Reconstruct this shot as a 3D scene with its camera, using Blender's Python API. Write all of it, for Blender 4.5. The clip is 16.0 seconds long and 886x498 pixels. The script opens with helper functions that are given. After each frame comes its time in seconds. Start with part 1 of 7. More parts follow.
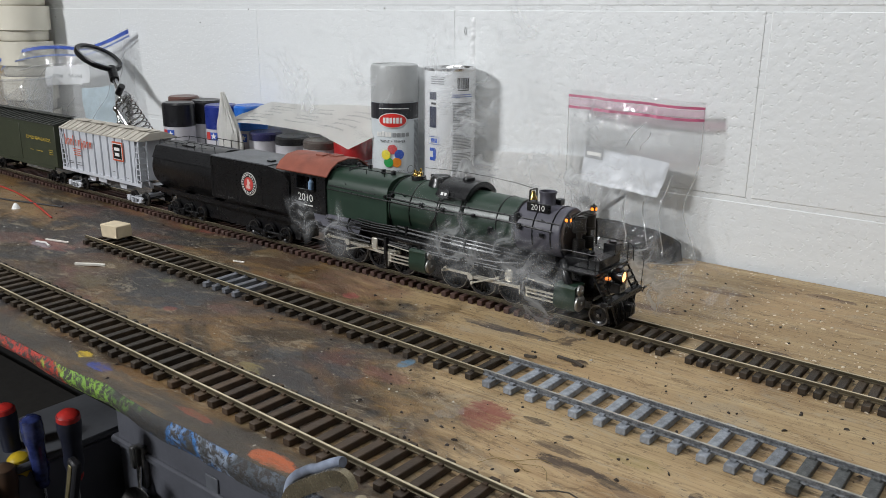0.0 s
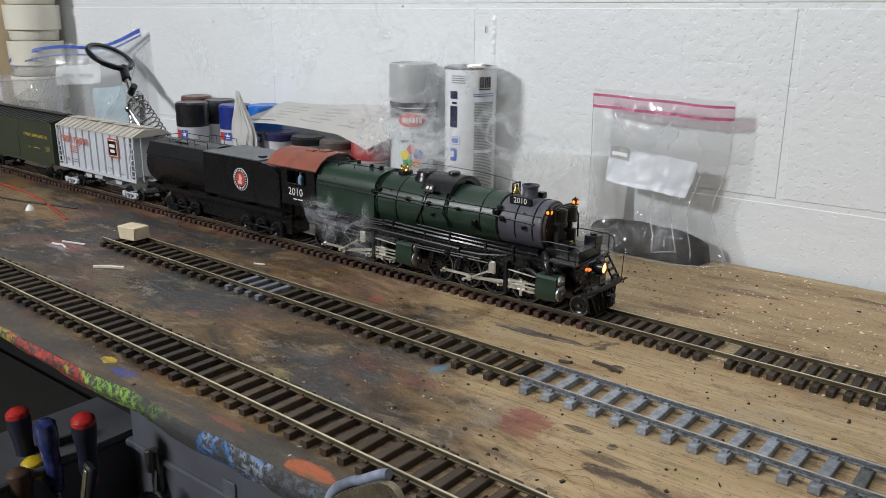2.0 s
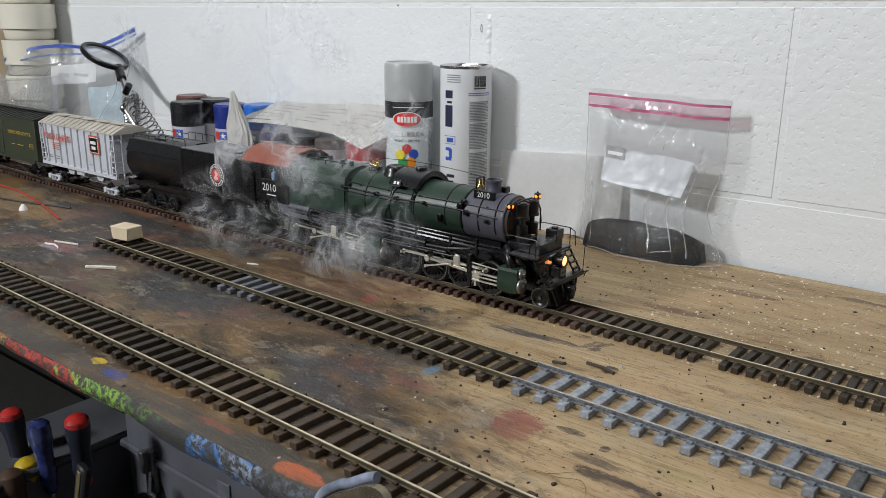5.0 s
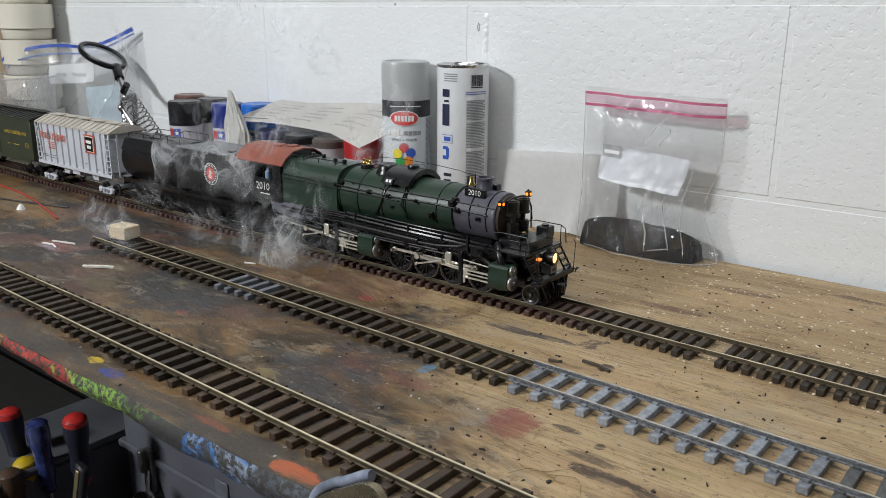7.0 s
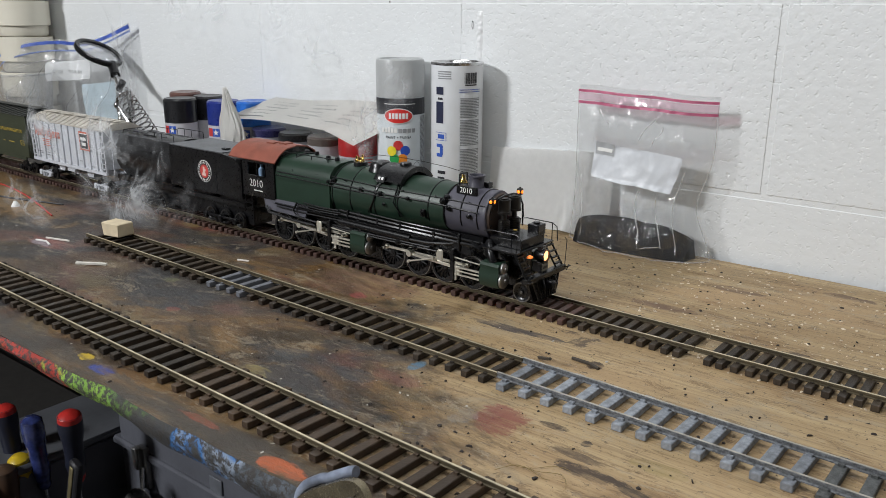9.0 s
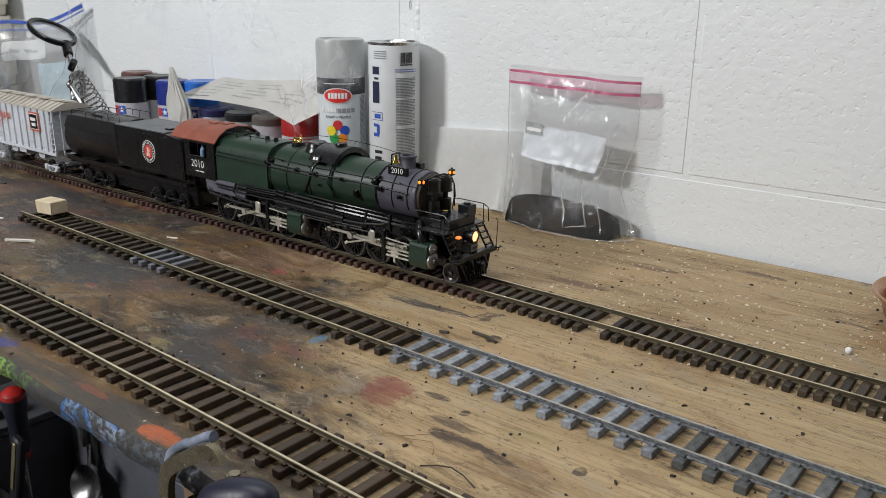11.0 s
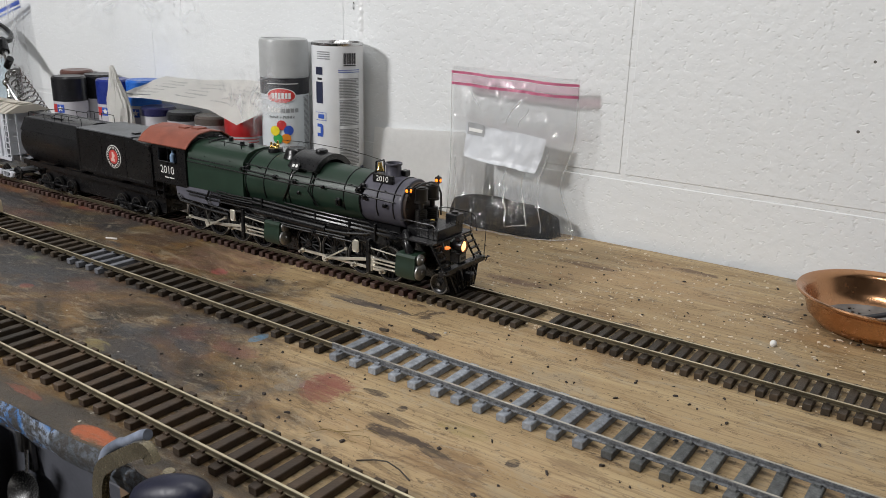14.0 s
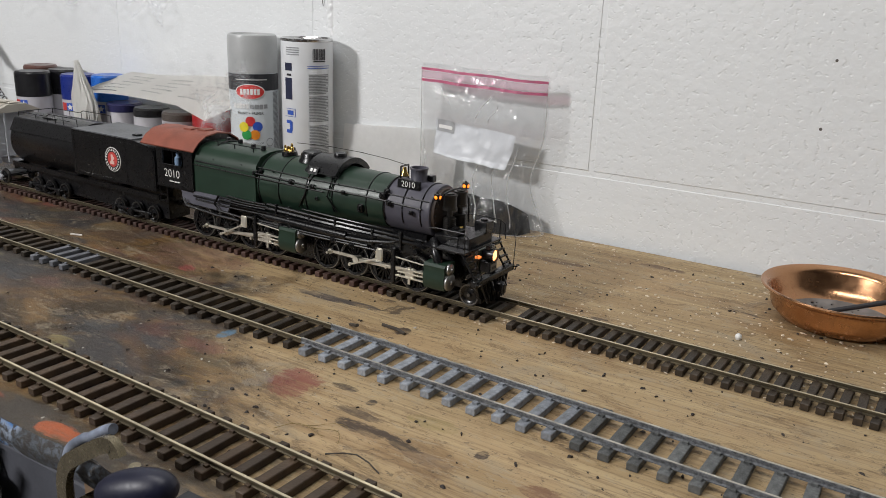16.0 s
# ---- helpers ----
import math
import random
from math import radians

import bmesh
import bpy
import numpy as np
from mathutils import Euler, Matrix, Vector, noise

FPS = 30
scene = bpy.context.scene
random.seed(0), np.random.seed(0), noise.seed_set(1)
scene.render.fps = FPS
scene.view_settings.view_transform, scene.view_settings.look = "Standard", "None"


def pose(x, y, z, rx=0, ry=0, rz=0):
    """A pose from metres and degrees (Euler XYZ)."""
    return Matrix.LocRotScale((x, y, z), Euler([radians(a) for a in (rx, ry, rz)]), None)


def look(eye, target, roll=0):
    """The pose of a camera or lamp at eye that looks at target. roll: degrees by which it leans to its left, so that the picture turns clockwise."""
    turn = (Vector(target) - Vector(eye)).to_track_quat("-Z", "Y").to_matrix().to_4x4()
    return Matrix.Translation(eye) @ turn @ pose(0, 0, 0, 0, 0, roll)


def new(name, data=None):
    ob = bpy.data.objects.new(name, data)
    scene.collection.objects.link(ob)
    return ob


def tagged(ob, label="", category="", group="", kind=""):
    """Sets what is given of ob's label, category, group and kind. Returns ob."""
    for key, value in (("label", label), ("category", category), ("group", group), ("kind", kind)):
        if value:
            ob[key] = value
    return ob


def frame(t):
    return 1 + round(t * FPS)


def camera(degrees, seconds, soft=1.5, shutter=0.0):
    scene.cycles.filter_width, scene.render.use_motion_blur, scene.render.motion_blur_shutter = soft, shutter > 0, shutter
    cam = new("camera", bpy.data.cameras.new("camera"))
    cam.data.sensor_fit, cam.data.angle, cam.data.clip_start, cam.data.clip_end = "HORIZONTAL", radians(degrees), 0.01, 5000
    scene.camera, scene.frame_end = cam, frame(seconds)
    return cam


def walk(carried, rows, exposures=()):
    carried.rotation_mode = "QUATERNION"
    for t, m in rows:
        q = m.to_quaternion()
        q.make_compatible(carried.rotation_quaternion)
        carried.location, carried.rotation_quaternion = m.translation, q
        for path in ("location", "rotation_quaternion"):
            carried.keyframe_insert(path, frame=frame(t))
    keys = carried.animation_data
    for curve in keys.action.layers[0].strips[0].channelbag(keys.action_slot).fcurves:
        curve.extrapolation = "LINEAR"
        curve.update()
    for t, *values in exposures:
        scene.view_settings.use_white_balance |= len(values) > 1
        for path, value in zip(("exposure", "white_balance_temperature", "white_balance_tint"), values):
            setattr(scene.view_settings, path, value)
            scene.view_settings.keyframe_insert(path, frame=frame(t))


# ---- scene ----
cam = camera(57.2, 16.0, soft=0.42)
PATH = [
    (0, (0.275, -0.896, 0.27), (-0.909, 0.618, -0.285), 0.5),
    (0.5, (0.26, -0.898, 0.27), (-0.923, 0.616, -0.285), 0.5),
    (1, (0.252, -0.899, 0.27), (-0.932, 0.614, -0.285), 0.5),
    (1.5, (0.249, -0.9, 0.269), (-0.935, 0.613, -0.287), 0.4),
    (2, (0.246, -0.899, 0.268), (-0.941, 0.612, -0.288), 0.4),
    (2.5, (0.245, -0.897, 0.268), (-0.942, 0.613, -0.289), 0.4),
    (3, (0.246, -0.895, 0.268), (-0.939, 0.617, -0.289), 0.4),
    (3.5, (0.248, -0.895, 0.268), (-0.937, 0.617, -0.289), 0.4),
    (4, (0.247, -0.894, 0.267), (-0.938, 0.617, -0.289), 0.4),
    (6.5, (0.248, -0.891, 0.267), (-0.936, 0.621, -0.292), 0.4),
    (7, (0.25, -0.891, 0.267), (-0.934, 0.621, -0.292), 0.3),
    (7.5, (0.249, -0.891, 0.266), (-0.935, 0.621, -0.293), 0.4),
    (8, (0.25, -0.891, 0.266), (-0.934, 0.62, -0.296), 0.3),
    (8.5, (0.251, -0.891, 0.266), (-0.932, 0.62, -0.297), 0.4),
    (9, (0.257, -0.887, 0.267), (-0.926, 0.624, -0.297), 0.4),
    (9.5, (0.269, -0.877, 0.265), (-0.911, 0.634, -0.303), 0.4),
    (10, (0.284, -0.864, 0.263), (-0.892, 0.644, -0.322), 0.4),
    (10.2, (0.294, -0.858, 0.264), (-0.88, 0.648, -0.33), 0.5),
    (12.5, (0.334, -0.849, 0.264), (-0.799, 0.686, -0.334), 0.8),
    (13, (0.333, -0.849, 0.263), (-0.779, 0.702, -0.334), 1.0),
    (13.5, (0.333, -0.851, 0.263), (-0.757, 0.717, -0.332), 1.3),
    (14, (0.336, -0.853, 0.265), (-0.732, 0.73, -0.331), 1.5),
    (14.5, (0.337, -0.856, 0.265), (-0.711, 0.741, -0.329), 1.7),
    (15, (0.337, -0.856, 0.263), (-0.695, 0.751, -0.329), 1.9),
    (15.5, (0.337, -0.854, 0.261), (-0.687, 0.758, -0.332), 2.0),
    (16, (0.338, -0.854, 0.261), (-0.67, 0.768, -0.332), 2.1),
]
walk(cam, [(t, look(eye, target, roll)) for t, eye, target, roll in PATH],
     exposures=[(0, 0.0, 6540, 10), (3, 0.0, 6480, 10), (7, 0.04, 6530, 10), (9.5, 0.03, 6560, 10), (13, 0.03, 6720, 11), (16, 0.0, 6780, 12)])

# ---- world and light ----
world = bpy.data.worlds.new("room_air")
scene.world = world
world.use_nodes = True
world.node_tree.nodes["Background"].inputs[0].default_value = (0.75, 0.85, 1.0, 1)
world.node_tree.nodes["Background"].inputs[1].default_value = 0.02


def area_lamp(name, eye, target, watts, size, size_y, colour):
    data = bpy.data.lights.new(name, "AREA")
    data.shape, data.size, data.size_y, data.energy, data.color = "RECTANGLE", size, size_y, watts, colour
    ob = new(name, data)
    ob.matrix_world = look(eye, target)
    return ob


area_lamp("shop_lamp", (-1.55, -2.75, 1.45), (-0.3, -0.1, 0.1), 66, 0.45, 0.3, (0.955, 0.975, 1.0))
area_lamp("bench_lamp", (-0.15, -0.72, 1.38), (-0.15, -0.52, 0.0), 11.2, 1.4, 0.16, (0.955, 0.98, 1.0))

# ---- materials ----
MATS = {}


def mat(name, colour, rough=0.6, metal=0.0, vary=0.18, scale=60.0, bump=0.15, emit=0.0, coat=0.0, island=False):
    """A surface with two scales of colour change and fine relief."""
    if name in MATS:
        return MATS[name]
    m = bpy.data.materials.new(name)
    m.use_nodes = True
    nt = m.node_tree
    n, l = nt.nodes, nt.links
    p = n["Principled BSDF"]
    tc = n.new("ShaderNodeTexCoord")
    a = n.new("ShaderNodeTexNoise")
    a.inputs["Scale"].default_value, a.inputs["Detail"].default_value = scale, 5
    b = n.new("ShaderNodeTexNoise")
    b.inputs["Scale"].default_value, b.inputs["Detail"].default_value = scale * 9, 3
    for k in (a, b):
        l.new(tc.outputs["Object"], k.inputs["Vector"])
    mix = n.new("ShaderNodeMix")
    mix.data_type = "RGBA"
    r = n.new("ShaderNodeMapRange")
    r.inputs[1].default_value, r.inputs[2].default_value = 0.3, 0.7
    l.new(a.outputs["Fac"], r.inputs[0])
    l.new(r.outputs[0], mix.inputs[0])
    mix.inputs[6].default_value = (*[c * (1 - vary) for c in colour], 1)
    mix.inputs[7].default_value = (*[min(1, c * (1 + vary)) for c in colour], 1)
    out = mix.outputs[2]
    info = n.new("ShaderNodeObjectInfo")
    hsv = n.new("ShaderNodeHueSaturation")
    rr = n.new("ShaderNodeMapRange")
    rr.inputs[3].default_value, rr.inputs[4].default_value = 1 - vary, 1 + vary
    if island:
        l.new(info.outputs["Random"], rr.inputs[0])
        l.new(rr.outputs[0], hsv.inputs["Value"])
    l.new(out, hsv.inputs["Color"])
    l.new(hsv.outputs[0], p.inputs["Base Color"])
    rg = n.new("ShaderNodeMapRange")
    rg.inputs[3].default_value, rg.inputs[4].default_value = max(0.03, rough - 0.12), min(1, rough + 0.12)
    l.new(b.outputs["Fac"], rg.inputs[0])
    l.new(rg.outputs[0], p.inputs["Roughness"])
    p.inputs["Metallic"].default_value = metal
    p.inputs["Coat Weight"].default_value = coat
    if bump:
        bp = n.new("ShaderNodeBump")
        bp.inputs["Strength"].default_value, bp.inputs["Distance"].default_value = bump, 0.0006
        l.new(b.outputs["Fac"], bp.inputs["Height"])
        l.new(bp.outputs[0], p.inputs["Normal"])
    if emit:
        p.inputs["Emission Color"].default_value = (*colour, 1)
        p.inputs["Emission Strength"].default_value = emit
    MATS[name] = m
    return m


def clear(name, tint, gloss, rough=0.08, bump=0.6, scale=35.0, haze=0.0):
    """Thin clear plastic or glass: see-through with a wrinkled shine."""
    m = bpy.data.materials.new(name)
    m.use_nodes = True
    n, l = m.node_tree.nodes, m.node_tree.links
    n.remove(n["Principled BSDF"])
    tr, gl, di = n.new("ShaderNodeBsdfTransparent"), n.new("ShaderNodeBsdfGlossy"), n.new("ShaderNodeBsdfDiffuse")
    tr.inputs[0].default_value = (*tint, 1)
    di.inputs[0].default_value = (0.85, 0.87, 0.88, 1)
    gl.inputs["Roughness"].default_value = rough
    tc, no, bp = n.new("ShaderNodeTexCoord"), n.new("ShaderNodeTexNoise"), n.new("ShaderNodeBump")
    no.inputs["Scale"].default_value, no.inputs["Detail"].default_value, no.inputs["Distortion"].default_value = scale, 3, 0.8
    bp.inputs["Strength"].default_value, bp.inputs["Distance"].default_value = bump, 0.01
    st = n.new("ShaderNodeMapping")
    st.inputs["Scale"].default_value = (1.0, 1.0, 0.3)
    st.inputs["Rotation"].default_value = (0, 0.25, 0)
    l.new(tc.outputs["Object"], st.inputs["Vector"])
    l.new(st.outputs[0], no.inputs["Vector"])
    l.new(no.outputs["Fac"], bp.inputs["Height"])
    l.new(bp.outputs[0], gl.inputs["Normal"])
    m1, m2 = n.new("ShaderNodeMixShader"), n.new("ShaderNodeMixShader")
    m1.inputs[0].default_value, m2.inputs[0].default_value = gloss, haze
    l.new(tr.outputs[0], m1.inputs[1])
    l.new(gl.outputs[0], m1.inputs[2])
    l.new(m1.outputs[0], m2.inputs[1])
    l.new(di.outputs[0], m2.inputs[2])
    l.new(m2.outputs[0], n["Material Output"].inputs[0])
    return m


def wall_paint():
    m = bpy.data.materials.new("white_block_paint")
    m.use_nodes = True
    n, l = m.node_tree.nodes, m.node_tree.links
    p = n["Principled BSDF"]
    g = n.new("ShaderNodeNewGeometry")
    big, fine, pit, lump = (n.new("ShaderNodeTexNoise") for _ in range(4))
    for k, s, d in ((big, 3.5, 4), (fine, 300, 3), (pit, 185, 4), (lump, 90, 2)):
        k.inputs["Scale"].default_value, k.inputs["Detail"].default_value = s, d
        l.new(g.outputs["Position"], k.inputs["Vector"])
    mix = n.new("ShaderNodeMix")
    mix.data_type = "RGBA"
    mix.inputs[6].default_value, mix.inputs[7].default_value = (0.73, 0.75, 0.755, 1), (0.785, 0.805, 0.812, 1)
    l.new(big.outputs["Fac"], mix.inputs[0])
    # small dark chips and dirt specks
    sp = n.new("ShaderNodeTexVoronoi")
    sp.inputs["Scale"].default_value = 30
    l.new(g.outputs["Position"], sp.inputs["Vector"])
    lt = n.new("ShaderNodeMath")
    lt.operation = "LESS_THAN"
    lt.inputs[1].default_value = 0.045
    l.new(sp.outputs["Distance"], lt.inputs[0])
    sel = n.new("ShaderNodeMath")
    sel.operation = "GREATER_THAN"
    sel.inputs[1].default_value = 0.86
    sx = n.new("ShaderNodeSeparateColor")
    l.new(sp.outputs["Color"], sx.inputs[0])
    l.new(sx.outputs[0], sel.inputs[0])
    mul = n.new("ShaderNodeMath")
    mul.operation = "MULTIPLY"
    l.new(lt.outputs[0], mul.inputs[0])
    l.new(sel.outputs[0], mul.inputs[1])
    m2 = n.new("ShaderNodeMix")
    m2.data_type = "RGBA"
    m2.inputs[7].default_value = (0.12, 0.11, 0.1, 1)
    l.new(mul.outputs[0], m2.inputs[0])
    l.new(mix.outputs[2], m2.inputs[6])
    l.new(m2.outputs[2], p.inputs["Base Color"])
    p.inputs["Roughness"].default_value = 0.36
    # pitted surface of painted concrete: holes open where the noise runs high
    ramp = n.new("ShaderNodeMapRange")
    ramp.interpolation_type = "SMOOTHSTEP"
    ramp.inputs[1].default_value, ramp.inputs[2].default_value, ramp.inputs[3].default_value, ramp.inputs[4].default_value = 0.575, 0.655, 1, 0
    l.new(pit.outputs["Fac"], ramp.inputs[0])
    b1, b2, b3 = (n.new("ShaderNodeBump") for _ in range(3))
    for b, s, d, src in ((b1, 0.42, 0.0011, ramp.outputs[0]), (b2, 0.22, 0.0004, fine.outputs["Fac"]), (b3, 0.40, 0.0022, lump.outputs["Fac"])):
        b.inputs["Strength"].default_value, b.inputs["Distance"].default_value = s, d
        l.new(src, b.inputs["Height"])
    l.new(b1.outputs[0], b2.inputs["Normal"])
    l.new(b2.outputs[0], b3.inputs["Normal"])
    l.new(b3.outputs[0], p.inputs["Normal"])
    return m


def bench_wood():
    """Old plywood: clean grain to one end, grime and dried paint to the other."""
    m = bpy.data.materials.new("stained_bench_plywood")
    m.use_nodes = True
    n, l = m.node_tree.nodes, m.node_tree.links
    p = n["Principled BSDF"]
    g = n.new("ShaderNodeNewGeometry")

    def noise_at(scale, detail=4, stretch=(1, 1, 1), rough=0.55, distort=0.0):
        mp, k = n.new("ShaderNodeMapping"), n.new("ShaderNodeTexNoise")
        mp.inputs["Scale"].default_value = stretch
        k.inputs["Scale"].default_value, k.inputs["Detail"].default_value = scale, detail
        k.inputs["Roughness"].default_value, k.inputs["Distortion"].default_value = rough, distort
        l.new(g.outputs["Position"], mp.inputs["Vector"])
        l.new(mp.outputs[0], k.inputs["Vector"])
        return k.outputs["Fac"]

    def ramp(src, a, b, lo=0.0, hi=1.0):
        k = n.new("ShaderNodeMapRange")
        k.interpolation_type = "SMOOTHSTEP"
        for i, v in enumerate((a, b, lo, hi), 1):
            k.inputs[i].default_value = v
        l.new(src, k.inputs[0])
        return k.outputs[0]

    def math_(op, a, b):
        k = n.new("ShaderNodeMath")
        k.operation = op
        for i, v in enumerate((a, b)):
            if isinstance(v, (int, float)):
                k.inputs[i].default_value = v
            else:
                l.new(v, k.inputs[i])
        return k.outputs[0]

    def blend(fac, a, b):
        k = n.new("ShaderNodeMix")
        k.data_type = "RGBA"
        if isinstance(fac, (int, float)):
            k.inputs[0].default_value = fac
        else:
            l.new(fac, k.inputs[0])
        for i, v in ((6, a), (7, b)):
            if isinstance(v, tuple):
                k.inputs[i].default_value = (*v, 1)
            else:
                l.new(v, k.inputs[i])
        return k.outputs[2]

    xyz = n.new("ShaderNodeSeparateXYZ")
    l.new(g.outputs["Position"], xyz.inputs[0])
    X, Y = xyz.outputs[0], xyz.outputs[1]
    def times(fac, a, b):
        out = blend(fac, a, b)
        out.node.blend_type = "MULTIPLY"
        return out

    grain = noise_at(34, 7, (0.06, 1.2, 1), 0.62, 0.8)
    line = noise_at(420, 4, (0.022, 1, 1), 0.65)
    wood = blend(ramp(grain, 0.34, 0.68), (0.315, 0.214, 0.105), (0.455, 0.338, 0.184))
    wood = blend(ramp(line, 0.50, 0.58, 0, 0.50), wood, (0.20, 0.13, 0.070))
    wood = blend(ramp(noise_at(5, 5, (0.6, 1.3, 1), 0.6, 0.8), 0.50, 0.66, 0, 0.5), wood, (0.43, 0.285, 0.150))
    wood = times(ramp(noise_at(11, 6, (0.6, 1.3, 1), 0.62, 1.2), 0.52, 0.66, 0, 0.8), wood, (0.66, 0.58, 0.50))
    wood = blend(ramp(noise_at(9, 6, (0.8, 1.3, 2.7), 0.6, 1.5), 0.56, 0.68, 0, 0.45), wood, (0.30, 0.26, 0.19))
    # grime, growing towards the paint end and the front of the bench
    drift = math_("ADD", math_("MULTIPLY", math_("SUBTRACT", -0.05, X), 1.5), math_("MULTIPLY", math_("SUBTRACT", -0.455, Y), 1.7))
    field = math_("ADD", noise_at(6.5, 8, (0.9, 1.25, 1), 0.66, 1.2), drift)
    grime = ramp(field, 0.45, 0.72)
    film = blend(ramp(noise_at(9, 8, (0.85, 1.2, 1), 0.62, 1.4), 0.40, 0.60), (0.13, 0.118, 0.106), (0.52, 0.43, 0.31))
    col = times(grime, wood, film)
    # thick old paint in soft blotches: browns, ochres, dull reds, blue-greys
    col = blend(math_("MULTIPLY", ramp(noise_at(6, 7, (0.9, 1.2, 1), 0.62, 1.6), 0.50, 0.60, 0, 0.72), grime), col, (0.070, 0.046, 0.036))
    col = blend(math_("MULTIPLY", ramp(noise_at(7.7, 8, (0.8, 1.3, 2.1), 0.66, 1.4), 0.54, 0.63, 0, 0.62), grime), col, (0.165, 0.125, 0.065))
    col = blend(math_("MULTIPLY", ramp(noise_at(6.3, 8, (0.8, 1.3, 5.2), 0.66, 1.3), 0.56, 0.66, 0, 0.55), grime), col, (0.135, 0.052, 0.042))
    col = blend(math_("MULTIPLY", ramp(noise_at(5.6, 8, (0.8, 1.3, 3.3), 0.66, 1.6), 0.50, 0.61, 0, 0.80), grime), col, (0.034, 0.037, 0.041))
    # scrapes, flecks and specks
    col = blend(ramp(noise_at(48, 10, (0.5, 1.4, 1), 0.86, 0.8), 0.545, 0.575, 0, 0.50), col, (0.36, 0.30, 0.21))
    col = times(ramp(noise_at(40, 10, (0.45, 1.4, 4.1), 0.86, 0.8), 0.545, 0.580, 0, 0.62), col, (0.45, 0.40, 0.36))
    col = blend(ramp(noise_at(230, 6, (0.7, 1.1, 1.4), 0.8), 0.57, 0.61, 0, 0.6), col, (0.045, 0.034, 0.026))
    col = blend(math_("MULTIPLY", ramp(noise_at(190, 5, (0.6, 1.2, 6.4), 0.8), 0.60, 0.65, 0, 0.5), grime), col, (0.34, 0.31, 0.27))
    col = blend(ramp(noise_at(13, 9, (0.55, 1.4, 2.3), 0.74, 1.0), 0.61, 0.65, 0, 0.80), col, (0.055, 0.038, 0.030))

    def spot(cx, cy, rx, ry, colour, amount=0.8, rag=42):
        dx, dy = math_("DIVIDE", math_("SUBTRACT", X, cx), rx * 1.25), math_("DIVIDE", math_("SUBTRACT", Y, cy), ry * 1.15)
        for_d = n.new("ShaderNodeMath")
        for_d.operation = "ADD"
        sq = []
        for v in (dx, dy):
            k = n.new("ShaderNodeMath")
            k.operation = "MULTIPLY"
            l.new(v, k.inputs[0])
            l.new(v, k.inputs[1])
            sq.append(k.outputs[0])
        l.new(sq[0], for_d.inputs[0])
        l.new(sq[1], for_d.inputs[1])
        k = math_("ADD", for_d.outputs[0], math_("MULTIPLY", math_("SUBTRACT", noise_at(rag, 10, (0.5, 1.3, 1), 0.8, 0.9), 0.5), 6.0))
        streak = ramp(noise_at(85, 7, (0.3, 1.5, 1.3), 0.75), 0.38, 0.56, 0.35, 1)
        return blend(math_("MULTIPLY", ramp(k, 0.75, 1.2, amount, 0), streak), col, colour)

